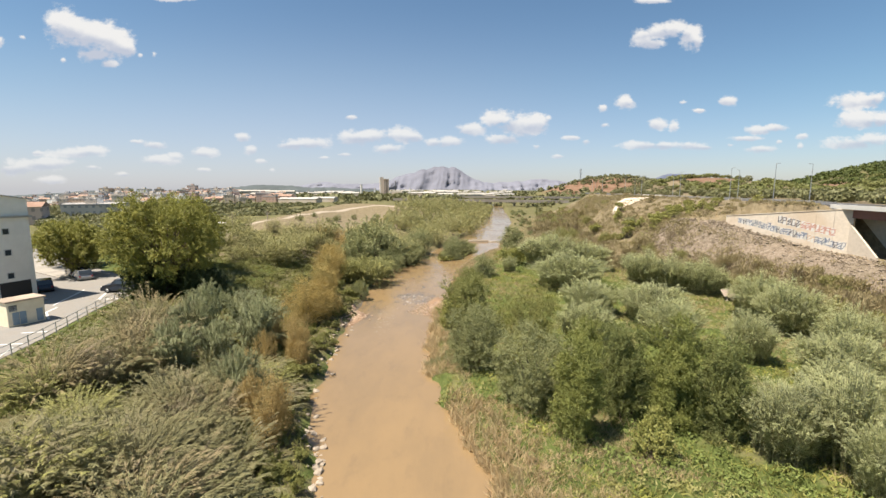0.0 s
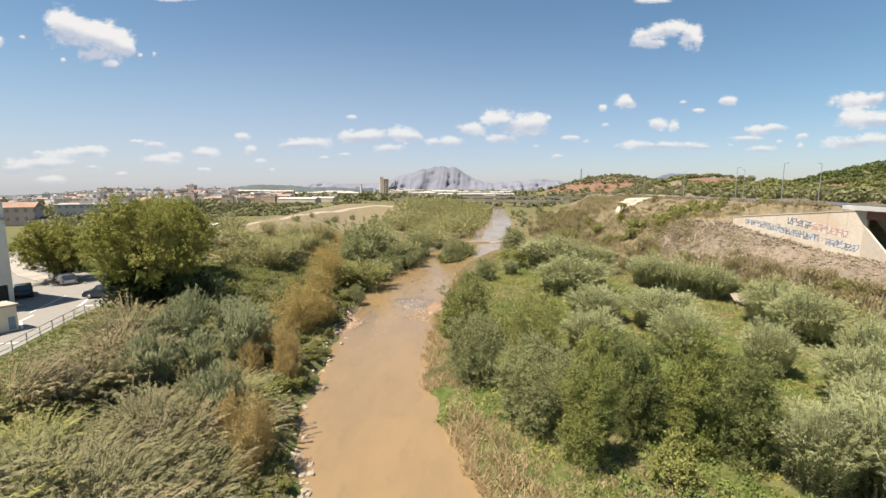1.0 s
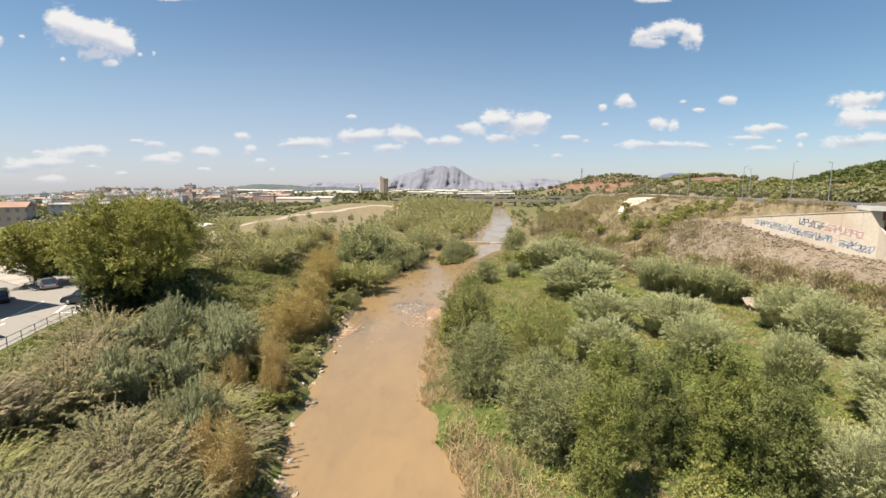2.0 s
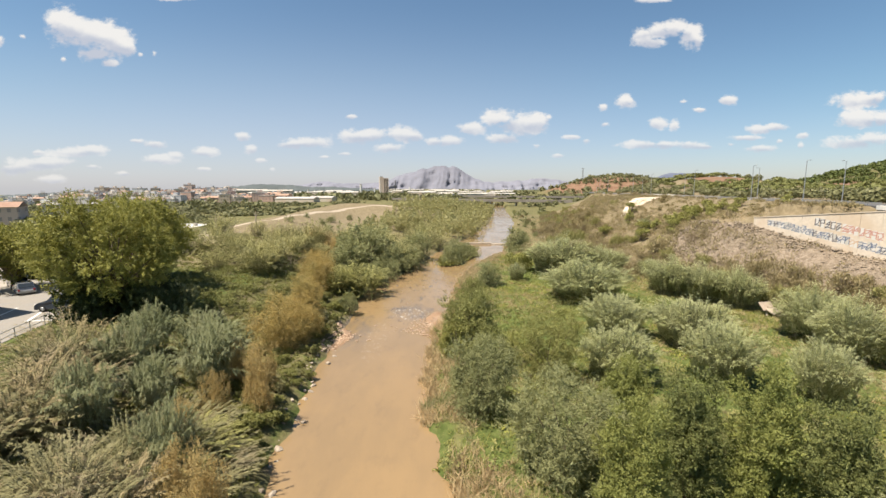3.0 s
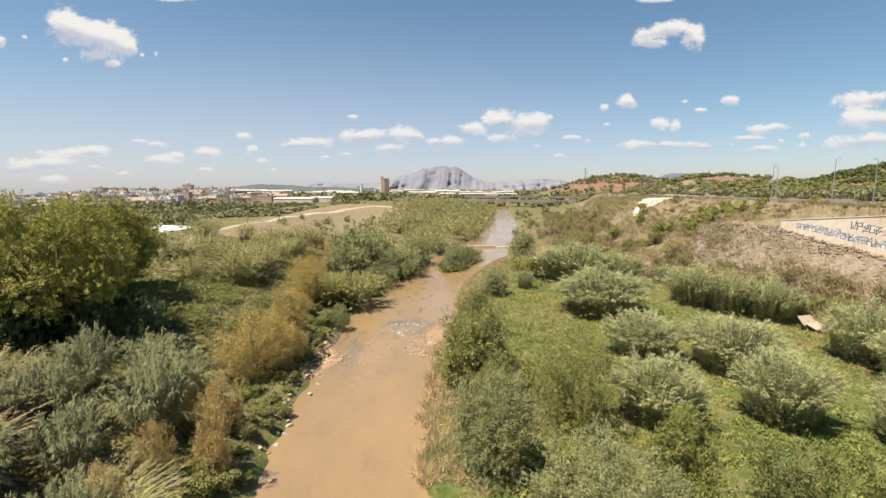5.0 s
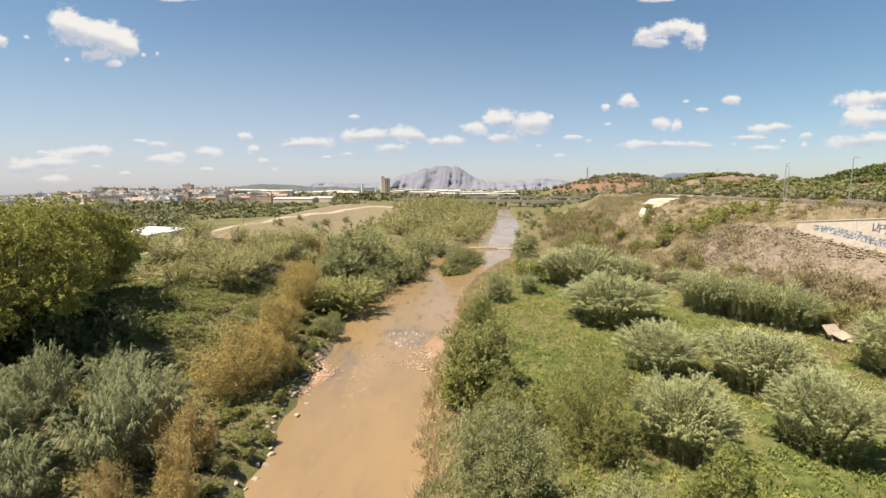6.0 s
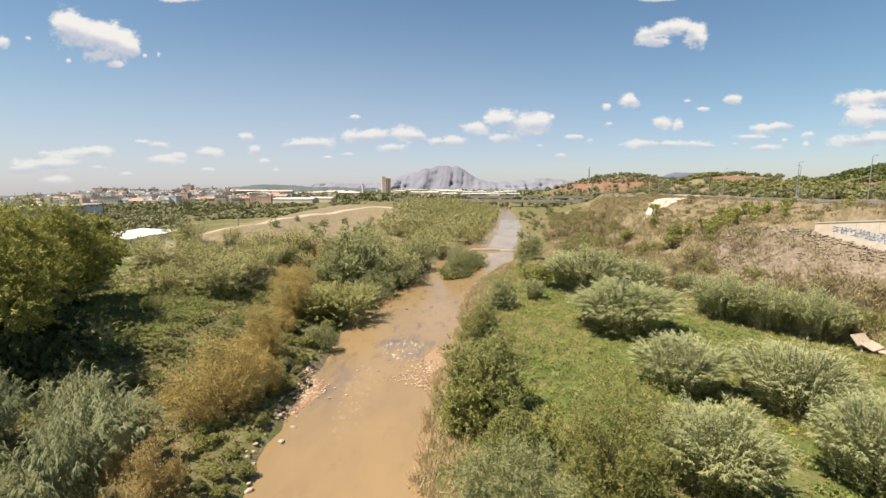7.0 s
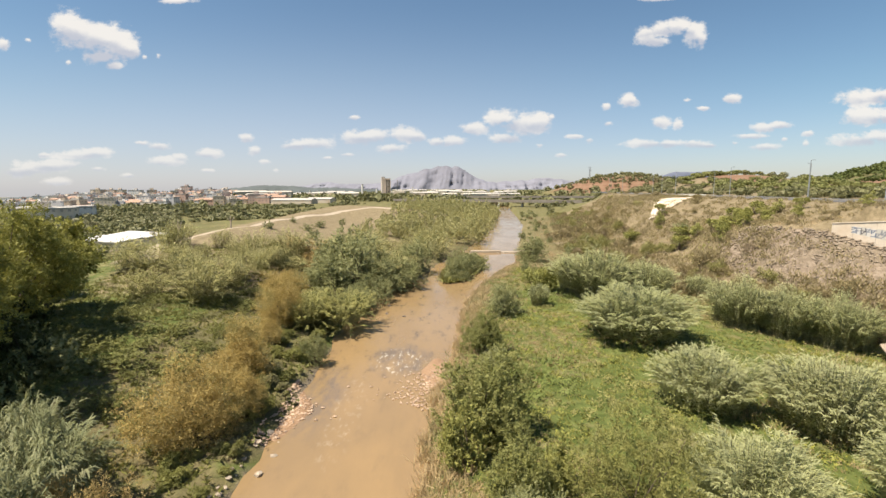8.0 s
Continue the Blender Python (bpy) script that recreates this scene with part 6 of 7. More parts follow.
def near_bridge():
    thing = tagged(new("road_bridge"), "concrete road bridge with red-brown girders over the river", "bridge")
    a, b = np.array((75.2, 85.0)), np.array((45.0, -38.0))
    d = (b - a) / np.linalg.norm(b - a)
    s = np.array((-d[1], d[0]))
    if s[0] < 0:
        s = -s

    def at(along, across, z):
        p = a + d * along + s * across
        return (p[0], p[1], z)

    L = float(np.linalg.norm(b - a))
    part("deck", mesh_of("deck", *beam(at(-1.5, 6, 14.55), at(L, 6, 14.55), 12, 0.35), M_CONCRETE), thing)
    part("edge_beam", mesh_of("edge_beam", *beam(at(-1.5, 0.1, 14.75), at(L, 0.1, 14.75), 0.7, 0.75), M_WHITE), thing, "pale painted edge beam")
    part("edge_beam", mesh_of("edge_beam", *beam(at(-1.5, 11.9, 14.75), at(L, 11.9, 14.75), 0.7, 0.75), M_WHITE), thing)
    for c in (1.2, 4.4, 7.6, 10.8):
        part("girder", mesh_of("girder", *beam(at(0, c, 13.6), at(L, c, 13.6), 0.7, 1.55), M_REDSTEEL), thing)
    part("abutment", mesh_of("abutment", *beam(at(-1.0, -0.3, 10.4), at(-1.0, 12, 10.4), 2.0, 7.2), M_CONCRETE), thing)
    for along in (24.0, 70.0, 110.0):
        for c in (2.5, 9.5):
            x, y, _ = at(along, c, 0)
            part("pier", mesh_of("pier", *tube([(x, y, min(0.0, ground_at(x, y)) - 1.5), (x, y, 12.9)], [0.75, 0.7], 14), M_CONCRETE, True), thing)
    return thing


near_bridge()


M_OLD = rough_material("weathered_concrete", (0.22, 0.195, 0.165), (0.29, 0.26, 0.22), 1.0, 0.9, 0.2)


def far_bridge(label, a, b, z, piers, thick=1.3):
    thing = tagged(new("far_bridge"), label, "bridge", "bridges upstream")
    a, b = np.array(a, float), np.array(b, float)
    d = (b - a) / np.linalg.norm(b - a)
    s = np.array((-d[1], d[0]))
    part("deck", mesh_of("deck", *beam((*a, z), (*b, z), 9, thick), M_OLD), thing)
    for k in (-1, 1):
        part("parapet", mesh_of("parapet", *beam((*(a + s * 4.4 * k), z + thick / 2 + 0.45), (*(b + s * 4.4 * k), z + thick / 2 + 0.45), 0.3, 0.9), M_OLD), thing)
    for t in np.linspace(0.04, 0.96, piers):
        p = a + (b - a) * t
        part("pier", mesh_of("pier", *beam((p[0], p[1], min(ground_at(*p), 0) - 1), (p[0], p[1], z - thick / 2), 3.2, 1.2, up=(d[0], d[1], 0)), M_CONCRETE), thing)


far_bridge("long grey concrete road bridge across the river", (-48, 478), (205, 330), 6.9, 12)
far_bridge("grey concrete motorway bridge behind the road bridge", (-22, 566), (330, 420), 8.4, 14)

overpass = tagged(new("overpass"), "short road overpass with a white parapet over a dark gap", "bridge")
part("deck", mesh_of("deck", *beam((91.0, 180, ROAD_Z - 0.3), (92.3, 200, ROAD_Z - 0.3), 3, 0.6), M_CONCRETE), overpass)
part("parapet", mesh_of("parapet", *beam((89.4, 180, ROAD_Z + 0.4), (90.7, 200, ROAD_Z + 0.4), 0.3, 0.9), M_WHITE), overpass)
# solid block; the shade of the gap below the deck is its near-black colour
part("abutment", mesh_of("abutment", *beam((89.7, 182, ROAD_Z - 2.6), (90.8, 198, ROAD_Z - 2.6), 1.6, 4.0), M_DARK), overpass, "near-black block painted as the shade under the deck")
draped("revetment", [(60.6, 156.5, 1.4), (64.5, 160.5, 4.2), (70.0, 165.5, 6.4), (76.5, 171.5, 7.2)], 4, M_WALL_PALE, "white concrete slope facing beside the overpass", "slope facing", 0.45)

# the eroded rubble slope under the wall
M_RUBBLE = rough_material("eroded_rubble", (0.165, 0.127, 0.092), (0.30, 0.243, 0.183), 1.6, 0.95, 0.9, (0.19, 0.155, 0.105), 0.2, 0.12)
ys, ts = np.arange(52, 118, 0.42), np.linspace(0.22, 1.0, 40)
Y, T = np.meshgrid(ys, ts, indexing="ij")
F, C = np.interp(Y, FOOT_Y, FOOT_X), np.interp(Y, CREST_Y, CREST_X)
X = F + T * (C - F)
gully = np.abs(wavy(X * 0.35, Y, 0.75, 2.0)) + 0.6 * np.abs(wavy(X * 0.6, Y, 0.33, 5.0)) + 0.35 * wavy(X, Y, 0.21, 1.0)
cap = np.sin(np.pi * np.clip((T - 0.22) / 0.78, 0, 1)) ** 0.4 * smooth01((Y - 52) / 5) * smooth01((118 - Y) / 7)
Z = land(X, Y) - 0.25 + cap * (0.33 + 0.34 * gully + 0.05 * rng.normal(size=X.shape))
i, j = np.meshgrid(np.arange(len(ys) - 1), np.arange(len(ts) - 1), indexing="ij")
a = (i * len(ts) + j).ravel()
q = np.stack([a, a + len(ts), a + len(ts) + 1, a + 1], 1)
tagged(new("rubble_slope", mesh_of("rubble_slope", np.stack([X, Y, Z], -1).reshape(-1, 3), q, M_RUBBLE)), "eroded tan rubble slope below the retaining wall", "slope", kind="structure")

# loose rock facing on the slope under the wall: many small stones, few large ones, in broken runs
M_RIPRAP = rough_material("rock_facing", (0.235, 0.187, 0.138), (0.345, 0.285, 0.215), 2.5, 0.9, 0.5)
n = 9000
y = rng.uniform(54, 116, n)
foot, crest = np.interp(y, FOOT_Y, FOOT_X), np.interp(y, CREST_Y, CREST_X)
x = foot + (0.3 + 0.7 * rng.random(n) ** 0.75) * (crest - foot - 0.2)
keep = patchy(x, y, 2.6, 3.0) + 0.9 * (x - foot) / (crest - foot) > rng.uniform(-0.4, 1.1, n)
x, y = x[keep], y[keep]
pebbles("rock_facing", x, y, 0.07 + 0.36 * rng.random(len(x)) ** 3.2, "tan loose rock facing on the embankment", 0.5, M_RIPRAP, 0.3)

# ---- distance ----
def window_wall(name, col, glass=(0.10, 0.11, 0.13)):
    """Far house wall: storeys of window openings too small to pick apart."""
    mat, k, b, out = material(name, 0.85, 0, 0.3)
    ax = k.add("ShaderNodeSeparateXYZ")
    pos = world_place(k)
    k.link(pos, ax.inputs[0])
    across = k.math("FRACT", k.math("DIVIDE", k.math("ADD", ax.outputs[0], ax.outputs[1]), 3.4))
    up = k.math("FRACT", k.math("DIVIDE", ax.outputs[2], 3.0))
    hole = k.math("MULTIPLY", k.math("MULTIPLY", k.math("GREATER_THAN", across, 0.32), k.math("LESS_THAN", across, 0.72)), k.math("MULTIPLY", k.math("GREATER_THAN", up, 0.3), k.math("LESS_THAN", up, 0.75)))
    shade = k.mix(k.span(k.noise(pos, 0.15, 4.0), 0.35, 0.7), col, tuple(c * 0.8 for c in col))
    k.link(k.mix(k.math("MULTIPLY", hole, 0.5), shade, glass), b.inputs["Base Color"])
    return mat


TOWN_WALLS = [window_wall("town_wall_" + n, c) for n, c in (("cream", (0.68, 0.59, 0.49)), ("white", (0.74, 0.71, 0.67)), ("brick", (0.46, 0.325, 0.26)), ("pink", (0.60, 0.46, 0.39)), ("ochre", (0.58, 0.48, 0.37)), ("grey", (0.50, 0.50, 0.51)))]
M_TOWN_ROOF = rough_material("town_roof_tile", (0.36, 0.22, 0.155), (0.47, 0.33, 0.25), 0.6, 0.9, 0.1)
M_FLAT_ROOF = rough_material("flat_roof", (0.44, 0.41, 0.37), (0.55, 0.52, 0.48), 0.5, 0.9, 0.1)
WALL_WORDS = ("cream", "white", "brick red", "pink", "ochre", "grey")


def town_house(x, y, w, d, h, wall, pitched, turn):
    kind = "hipped" if pitched else "flat"
    name = "town_house" if h < 13 else "apartment_block"
    thing = tagged(new(name), f"{WALL_WORDS[wall]} {'town house with a tiled roof' if pitched else 'flat-roofed block of flats'} in the far town", "house", "houses of the far town")
    thing.matrix_basis = pose(x, y, ground_at(x, y) - 0.5, 0, 0, turn)
    h *= 0.66 if h > 15 else 1
    part("wall", mesh_of("wall", *box(-w / 2, w / 2, -d / 2, d / 2, 0, h), TOWN_WALLS[wall]), thing)
    if pitched:
        v, f = box(-w / 2 - 0.4, w / 2 + 0.4, -d / 2 - 0.4, d / 2 + 0.4, h, h + 1.7)
        v[4:, 1] *= 0.06
        part("roof", mesh_of("roof", v, f, M_TOWN_ROOF), thing)
    else:
        part("roof", mesh_of("roof", *box(-w / 2 - 0.2, w / 2 + 0.2, -d / 2 - 0.2, d / 2 + 0.2, h, h + 0.7), M_FLAT_ROOF), thing)
        part("stair_head", mesh_of("stair_head", *box(-2, 2, -2, 2, h + 0.7, h + 3.0), TOWN_WALLS[wall]), thing)


def by_view(u, y):
    """x of a far thing that lies u metres aside for each metre ahead."""
    return 0.4 + u * (y - 28)


# the town, denser in its middle
for n in range(285):
    u = -1.0 + 0.54 * rng.random() ** 0.85 if n < 250 else rng.uniform(-0.52, -0.36)
    y = rng.uniform(430, 720)
    x = by_view(u, y)
    tall = rng.random() < 0.2
    far = (y - 440) / 360
    h = rng.uniform(11, 15) if tall else rng.uniform(5.5, 9) + 3 * far
    town_house(x, y, rng.uniform(7, 16), rng.uniform(7, 10), h * 0.8, int(rng.integers(0, 6)), (not tall) and rng.random() < 0.5, float(rng.uniform(-12, 30)))
# taller blocks that stand out
for u, y, w, h, wall in ((-0.98, 900, 13, 30, 5), (-0.957, 905, 13, 31, 5), (-0.935, 900, 13, 32, 5), (-0.912, 905, 13, 33, 5), (-0.775, 720, 14, 27, 4), (-0.745, 735, 15, 27, 0), (-0.725, 740, 12, 26, 0),
                         (-0.735, 560, 26, 16, 2), (-0.80, 600, 16, 18, 1), (-0.575, 700, 12, 25, 3), (-0.845, 640, 40, 9, 0), (-0.69, 640, 14, 19, 1)):
    town_house(by_view(u, y), y, w, 13, h, wall, False, 8)


for x, y, w, h, wall, pitched in ((-158, 165, 20, 7.2, 3, True), (-160, 206, 20, 6.0, 0, False), (-190, 186, 18, 8.5, 3, True), (-172, 226, 26, 6, 1, False)):
    town_house(x, y, w, 12, h, wall, pitched, 30)


def warehouse(x, y, w, d, h, wall, roof, turn, label):
    thing = tagged(new("warehouse"), label, "warehouse", "warehouses of the far plain")
    thing.matrix_basis = pose(x, y, ground_at(x, y) - 0.4, 0, 0, turn)
    part("wall", mesh_of("wall", *box(-w / 2, w / 2, -d / 2, d / 2, 0, h), wall), thing)
    v, f = box(-w / 2 - 0.3, w / 2 + 0.3, -d / 2 - 0.3, d / 2 + 0.3, h, h + 1.6)
    v[4:, 1] *= 0.05
    part("roof", mesh_of("roof", v, f, roof), thing)


for n in range(70):
    y = rng.uniform(620, 1900)
    u = rng.uniform(-0.47, 0.16)
    shade = int(rng.integers(0, 3))
    warehouse(by_view(u, y), y, rng.uniform(14, 48), rng.uniform(15, 30), rng.uniform(5, 9), (M_CONCRETE, M_WALL_PALE, M_CONCRETE)[shade], (M_CONCRETE, M_FLAT_ROOF, M_CONCRETE)[int(rng.integers(0, 3))], float(rng.uniform(-15, 25)),
              f"{('white', 'pale', 'grey')[shade]} low industrial hall in the far plain")
for u, y, w in ((-0.335, 440, 38), (-0.275, 470, 24), (-0.43, 900, 80), (-0.305, 1200, 60), (-0.24, 1300, 50)):
    warehouse(by_view(u, y), y, w, 16, 4.2 if y < 500 else 11, M_WALL_PALE, M_FLAT_ROOF, -6, "long white industrial hall in the far plain")


def silo_tower():
    thing = tagged(new("grain_tower"), "tall tan concrete tower with vertical ribs", "tower")
    thing.matrix_basis = pose(-125, 1000, ground_at(-125, 1000) - 0.5, 0, 0, 18)
    m = rough_material("tan_concrete", (0.72, 0.57, 0.46), (0.80, 0.65, 0.53), 0.4, 0.9, 0.1)
    g = rough_material("grey_concrete", (0.56, 0.49, 0.43), (0.64, 0.57, 0.50), 0.4, 0.9, 0.1)
    H = 45 - ground_at(-125, 1000)
    body = part("body", mesh_of("body", *box(-8, 8.5, -6, 6, 0, H - 3.5), m), thing)
    part("lift_shaft", mesh_of("lift_shaft", *box(-10, -3, -5, 5, 0, H), g), thing)
    for x in (-2.0, 1.5, 5.0, 8.2):
        part("rib", mesh_of("rib", *box(x - 0.5, x + 0.5, -6.6, -5.8, 0, H - 3.4), m), body)
    for x in (-0.3, 3.2, 6.6):
        part("window_strip", mesh_of("window_strip", *box(x - 0.5, x + 0.5, -6.15, -5.9, 3, H - 5), M_DARK), body)


silo_tower()


def chimney(u, y, h, r, label, mat):
    thing = tagged(new("chimney"), label, "chimney")
    x = by_view(u, y)
    thing.location = (x, y, ground_at(x, y) - 0.5)
    part("shaft", mesh_of("shaft", *tube([(0, 0, 0), (0, 0, h * 0.5), (0, 0, h)], [r * 1.2, r, r * 0.85], 10), mat, True), thing)
    part("rim", mesh_of("rim", *tube([(0, 0, h - 0.6), (0, 0, h + 0.3)], [r * 1.1, r * 1.1], 10), M_CONCRETE, True), thing)


chimney(-0.182, 1000, 24, 2.4, "white concrete silo beside the factory", M_WHITE)
chimney(-0.103, 1400, 38, 1.2, "thin dark factory chimney in the plain", M_ROAD_FAR)
for u, y, h in ((-0.30, 1600, 20), (-0.285, 1600, 18), (-0.15, 1300, 15), (-0.07, 1500, 16)):
    chimney(u, y, h, 2.2, "pale factory silo in the plain", M_WHITE)


def pylon(u, y, h):
    thing = tagged(new("mast"), "thin steel lattice mast on the hill", "mast", "masts on the hill")
    x = by_view(u, y)
    thing.location = (x, y, ground_at(x, y) - 0.5)
    part("legs_frame", mesh_of("legs_frame", *joined(*[beam((a, b, 0), (a * 0.15, b * 0.15, h), 0.35, 0.35) for a in (-1, 1) for b in (-1, 1)]), M_STEEL), thing)
    for k in (0.7, 0.82, 0.94):
        part("crossarm", mesh_of("crossarm", *beam((-2.2, 0, h * k), (2.2, 0, h * k), 0.3, 0.3), M_STEEL), thing)


for u, y, h in ((0.325, 700, 20), (0.455, 760, 22), (0.475, 760, 24), (0.42, 800, 16), (0.385, 780, 15)):
    pylon(u, y, h)


# far woods as loose leafy masses
def woods(name, x, y, w, h, per, mat, label, flat=False):
    n = len(x)
    z = land(x, y)
    d = unit(rng.normal(size=(n * per, 3)))
    r = rng.uniform(0.55, 1.0, (n * per, 1))
    size = np.repeat(np.stack([w, w, h], 1), per, 0)
    lift = 0.72 if flat else 0.5
    c = np.repeat(np.stack([x, y, z], 1), per, 0) + np.array([0, 0, 1.0]) * size[:, 2:] * lift + d * r * size * np.array([0.5, 0.5, 0.28 if flat else 0.5])
    nrm = unit(d + rng.normal(size=d.shape) * 0.5)
    u = unit(np.cross(nrm, rng.normal(size=d.shape)))
    s = size[:, :1] * rng.uniform(0.6, 1.2, (n * per, 1)) * (1.05 / math.sqrt(per))
    tagged(new(name, mesh_of(name, *blade_tris(c, u * s, np.cross(nrm, u) * s * 0.85), mat)), label, "woods", kind="stuff")


def lots(n, ulo, uhi, ylo, yhi, power=1.0):
    y = ylo + (yhi - ylo) * rng.random(n) ** power
    return by_view(rng.uniform(ulo, uhi, n), y), y


x, y = lots(700, -1.05, -0.12, 255, 420, 1.2)
keep = (x < -75) & (patchy(x, y, 40, 1.0) > -0.2)
woods("plain_trees", x[keep], y[keep], rng.uniform(3, 8, keep.sum()), rng.uniform(1.8, 6.0, keep.sum()) * rng.uniform(0.6, 1.2, keep.sum()), 46, M_FARLEAF, "dark green trees and hedges on the plain")
x, y = lots(2400, -1.05, 0.35, 480, 2000, 1.4)
woods("distant_trees", x, y, rng.uniform(5, 13, 2400), rng.uniform(3.5, 6.5, 2400), 26, M_FARLEAF, "dark trees between the far halls")
x, y = lots(900, -1.1, -0.60, 82, 260, 1.0)
keep = (x < -60) & ~((np.abs(x + 66) < 13) & (np.abs(y - 120) < 13)) & ~((np.abs(x + 77) < 22) & (y < 104) & (np.abs((y - 62) - (-x - 55) * 1.05) < 12))
woods("orchard_trees", x[keep], y[keep], rng.uniform(3, 5.5, keep.sum()), rng.uniform(1.8, 3.4, keep.sum()), 90, M_FARLEAF, "green orchard trees behind the street")
n = 3000
y = 50 + 260 * rng.random(n) ** 1.5
foot, crest = np.interp(y, FOOT_Y, FOOT_X), np.interp(y, CREST_Y, CREST_X)
x = foot - 15 + rng.random(n) ** 0.8 * (crest + 4 - foot + 15)
keep = (x > river_right(y) + 5) & ~((x < 52) & (y < 96)) & ((x < foot + 0.5 * (crest - foot)) | (y > 106) | (rng.random(n) < 0.1)) & (x < crest - 1 + 14 * (y > 112)) & ((y > 112) | (x < crest - 1.5))
x, y = x[keep], y[keep]
n = 620
y2 = 84 + 150 * rng.random(n)
c2, r2 = np.interp(y2, CREST_Y, CREST_X), np.interp(y2, ROAD_Y, ROAD_X)
x2 = c2 + 1.0 + rng.random(n) * np.maximum(r2 - 3.2 - c2, 0.2)
keep = (r2 - 3.2 - c2 > 1.5) & ((y2 > 104) | (x2 > c2 + 2))
x, y = np.concatenate([x, x2[keep]]), np.concatenate([y, y2[keep]])
n = 620
y3 = 60 + 56 * rng.random(n)
f3, c3 = np.interp(y3, FOOT_Y, FOOT_X), np.interp(y3, CREST_Y, CREST_X)
up3 = rng.random(n) ** 1.3 * np.interp(y3, [60, 80, 100, 116], [0.4, 0.55, 0.85, 1.0])
x3 = f3 - 1.0 + up3 * (c3 - f3)
keep = patchy(x3, y3, 5, 3.0) > -0.45
x, y = np.concatenate([x, x3[keep]]), np.concatenate([y, y3[keep]])
per = 50
d = unit(rng.normal(size=(len(x) * per, 3)) + np.array([0, 0, 0.5]))
d[:, 2] = np.abs(d[:, 2])
low = np.where(x > np.interp(y, CREST_Y, CREST_X), 0.45, 1.0)
wide, high = np.repeat(rng.uniform(0.9, 2.2, len(x)) * low ** 0.4, per), np.repeat(rng.uniform(0.8, 2.2, len(x)) * low, per)
c = np.repeat(np.stack([x, y, land(x, y)], 1), per, 0) + d * np.stack([wide, wide, high], 1) * rng.uniform(0.5, 1.05, (len(d), 1))
u = unit(d * 0.5 + np.array([0, 0, 0.8]) + rng.normal(size=d.shape) * 0.4)
side = unit(np.cross(u, unit(d + np.array([0, 0, 0.4]) + rng.normal(size=d.shape) * 0.25)))
tagged(new("embankment_scrub", mesh_of("embankment_scrub", *blade_tris(c, u * (0.12 + 0.07 * wide[:, None]), side * 0.075), M_SCRUB)), "low olive-brown feathery scrub on the embankment", "scrub", kind="stuff")
x, y = lots(300, 0.16, 0.6, 330, 620, 1.0)
keep = x > 75
woods("bridge_trees", x[keep], y[keep], rng.uniform(3, 7, keep.sum()), rng.uniform(2.5, 5.5, keep.sum()), 40, M_FARLEAF, "olive bushes below the hill")
x, y = lots(2200, 0.26, 0.75, 560, 900, 1.0)
keep = (patchy(x, y, 42, 2.0) > -0.05) & (x > 190)
woods("hill_scrub", x[keep], y[keep], rng.uniform(2.5, 6, keep.sum()), rng.uniform(2, 4.5, keep.sum()), 26, M_FARLEAF, "olive scrub on the red hill")
x, y = lots(3000, 0.50, 1.3, 230, 640, 0.9)
keep = (x > 150) & (hump(x, y, 250, 350, 60, 16) < 0.3) & (hump(x, y, 182, 303, 15, 18) < 0.35) & (hump(x, y, 330, 380, 18, 24) < 0.35)
keep &= (patchy(x, y, 28, 6.0) > -0.2) | (x > 300)
near = keep & (y + 0.35 * (x - 150) < 400 + 60 * patchy(x, y, 45, 3.0))
woods("pine_wood", x[near], y[near], rng.uniform(3.5, 8, near.sum()), rng.uniform(2.5, 6.5, near.sum()) * np.where(x[near] < 290, 0.6, 1), 110, M_PINE_LIGHT, "light green umbrella pine wood on the hillside", True)
keep &= ~near
woods("dark_wood", x[keep], y[keep], rng.uniform(4, 8, keep.sum()), rng.uniform(3.5, 7.5, keep.sum()), 50, M_PINE, "dark pine wood on the hill crest", True)


# mountains at the horizon; distance haze is put into their base colours
def ridge(name, label, col, y0, depth, profile, base, rough, seed, step=14.0):
    p = np.array(profile, float)
    xs = np.arange(p[0, 0], p[-1, 0] + 1, step)
    top = np.interp(xs, p[:, 0], p[:, 1])
    r = np.random.default_rng(seed)
    jag = np.convolve(r.normal(size=len(xs) + 8), np.ones(3) / 3, "same")[4:-4] * rough
    gully = np.convolve(r.normal(size=len(xs) + 16), np.ones(9) / 9, "same")[8:-8]
    rows = []
    for t in np.linspace(0, 1, 12):
        fold = np.roll(gully, int(14 * t + 3 * math.sin(5 * t))) + 0.45 * np.convolve(r.normal(size=len(xs) + 16), np.ones(9) / 9, "same")[8:-8]
        rows.append(np.stack([xs, y0 + depth * t + fold * depth * 0.25 * np.sin(np.pi * t), base + (top + jag - base) * (t ** 0.8)], 1))
    rows.append(np.stack([xs, np.full(len(xs), y0 + depth * 1.5), np.full(len(xs), base)], 1))
    n = len(xs)
    i, j = np.meshgrid(np.arange(12), np.arange(n - 1), indexing="ij")
    a = (i * n + j).ravel()
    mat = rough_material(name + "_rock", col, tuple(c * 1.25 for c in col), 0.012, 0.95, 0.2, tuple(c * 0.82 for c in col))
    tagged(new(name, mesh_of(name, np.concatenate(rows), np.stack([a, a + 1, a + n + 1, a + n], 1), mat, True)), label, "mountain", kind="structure")


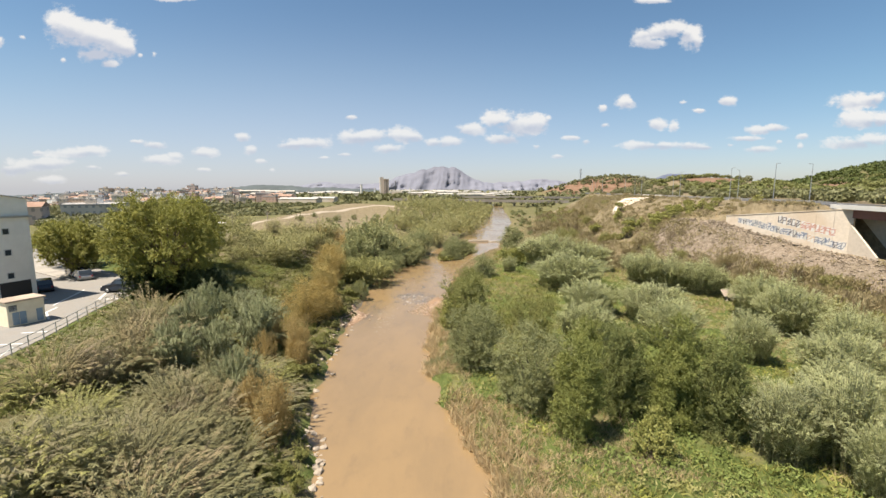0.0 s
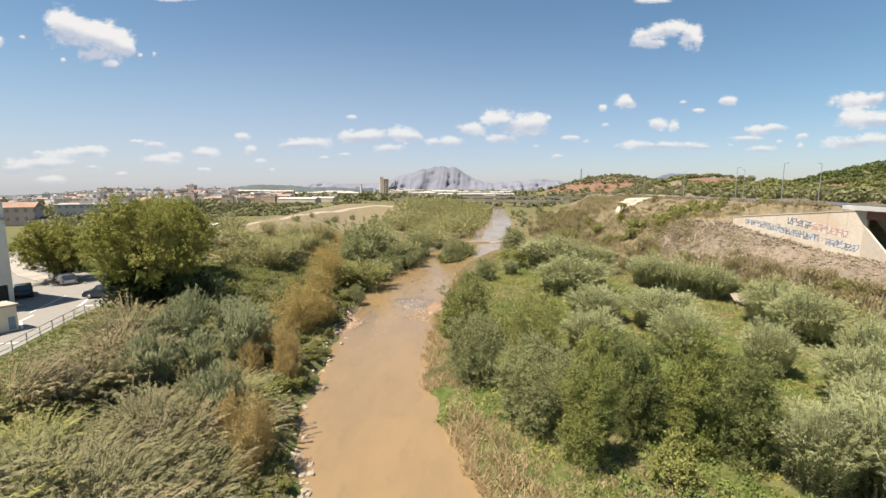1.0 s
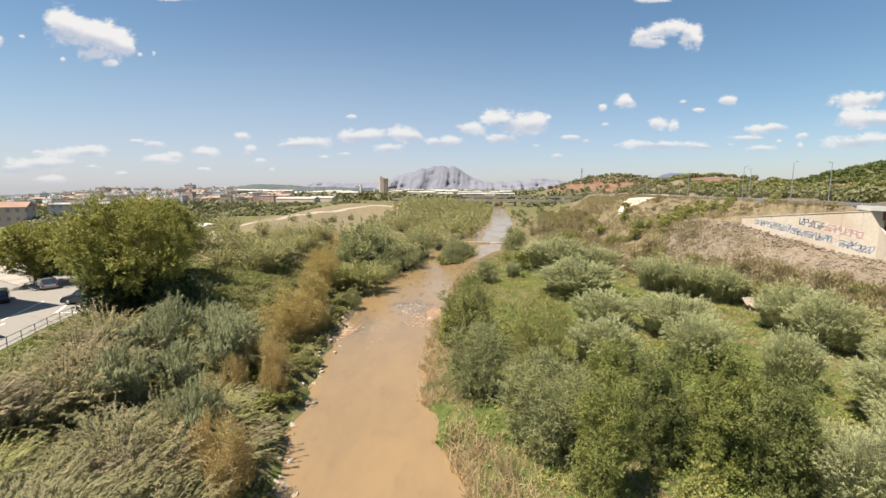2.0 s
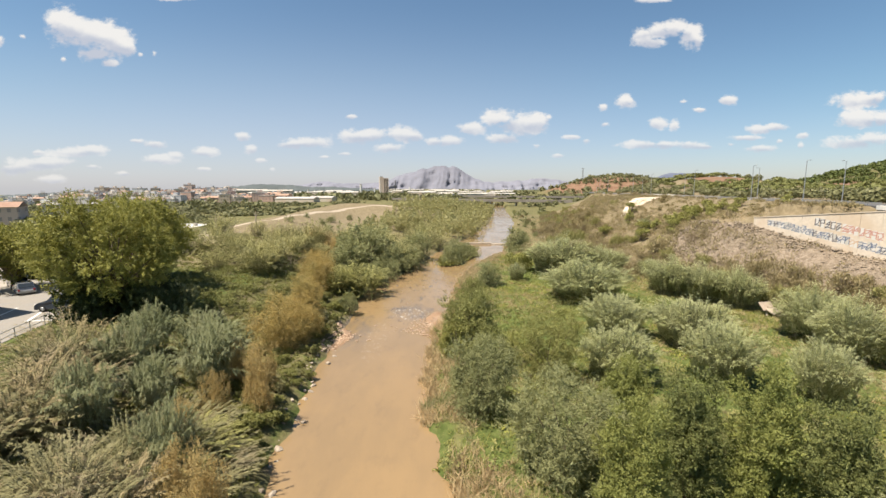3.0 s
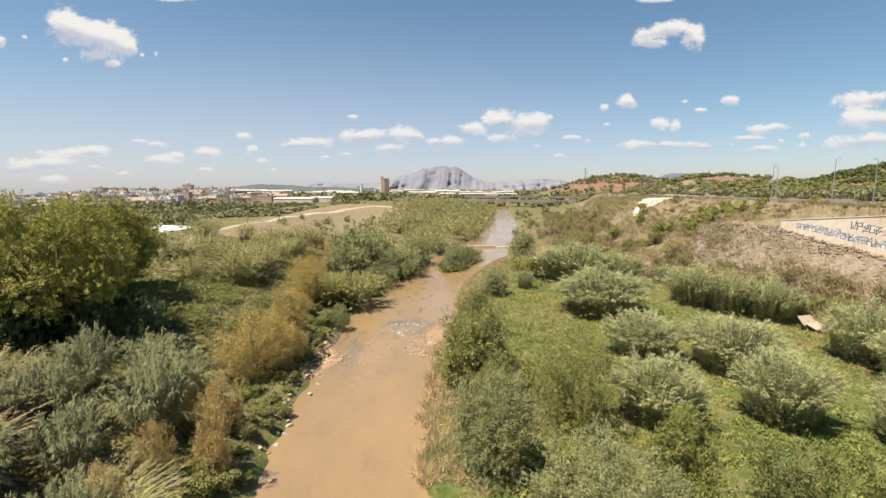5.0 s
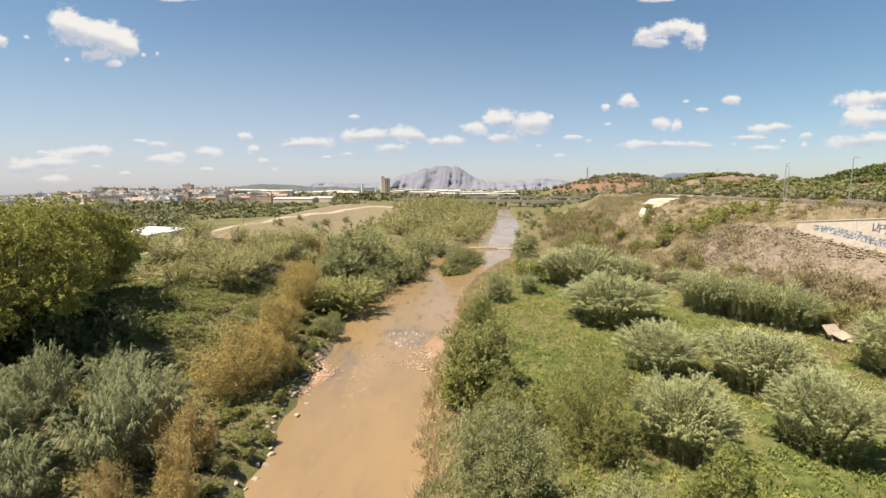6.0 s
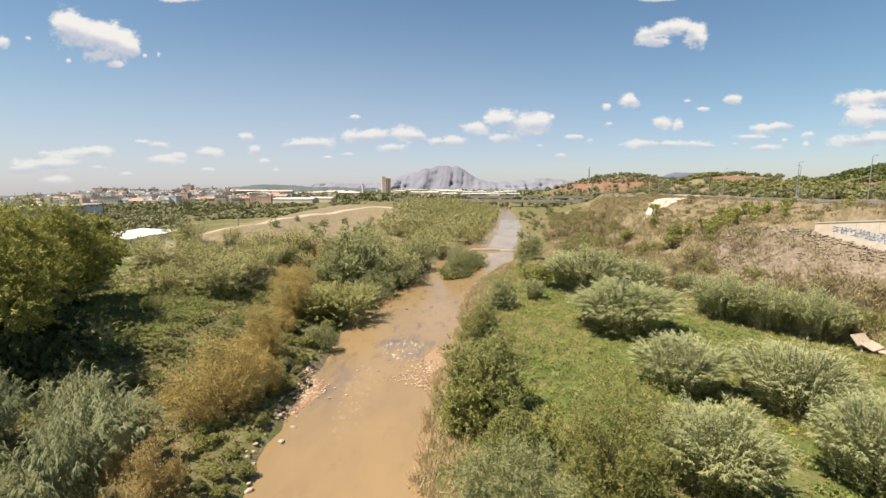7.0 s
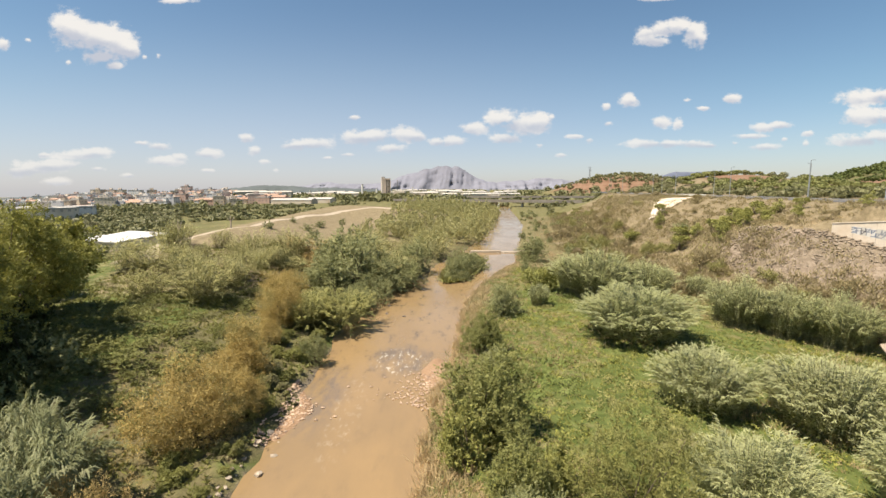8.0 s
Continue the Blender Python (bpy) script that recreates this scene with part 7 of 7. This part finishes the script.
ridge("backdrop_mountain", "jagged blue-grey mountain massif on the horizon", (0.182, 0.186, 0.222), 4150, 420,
      [(-1540, 40), (-1350, 68), (-1180, 92), (-1000, 70), (-787, 72), (-640, 80), (-517, 106), (-420, 150), (-354, 172), (-250, 190), (-190, 222), (-139, 216), (-60, 240), (22, 252), (80, 232), (110, 244), (156, 234), (200, 206), (237, 186), (290, 150), (345, 122), (440, 92), (534, 80), (614, 96), (690, 86), (776, 101), (830, 92), (883, 106), (980, 120), (1071, 122), (1300, 90), (1500, 40)],
      -60, 4.0, 3)
ridge("backdrop_hills", "low dark hills behind the far town", (0.092, 0.107, 0.108), 3300, 300,
      [(-3900, -60), (-3500, -34), (-3300, -24), (-3050, -12), (-2900, 2), (-2750, 8), (-2600, -6), (-2350, -6), (-2100, 8), (-1850, 20), (-1600, 40), (-1450, 54), (-1250, 50), (-1050, 34), (-800, 30), (-500, 12), (0, 8), (500, 10), (1000, 14), (1600, 20), (2600, 0)],
      -120, 3.0, 4)
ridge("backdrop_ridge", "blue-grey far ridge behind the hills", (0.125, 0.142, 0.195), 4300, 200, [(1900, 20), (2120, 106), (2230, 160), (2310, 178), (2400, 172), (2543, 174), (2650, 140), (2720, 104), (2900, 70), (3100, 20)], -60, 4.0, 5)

x, y = lots(2600, -1.05, -0.16, 150, 430, 1.2)
keep = (x < -70) & (patchy(x, y, 34, 4.0) > 0.15) & ((x < -95) | (y > 150))
x, y = x[keep], y[keep]
woods("crop_rows", x, y, rng.uniform(3, 5, len(x)), rng.uniform(0.6, 1.5, len(x)), 24, M_FARLEAF, "dark green rows of crops on the plain")

y = rng.uniform(95, 420, 520)
x = np.interp(y, ROAD_Y, ROAD_X) + 14 + rng.random(520) ** 1.3 * 110
keep = (hump(x, y, 182, 303, 15, 18) < 0.3) & (patchy(x, y, 18, 2.0) > -0.5)
x, y = x[keep], y[keep]
woods("roadside_scrub", x, y, rng.uniform(2.5, 6, len(x)), rng.uniform(1.5, 4.0, len(x)), 130, M_FARLEAF, "olive scrub and young pines behind the road")
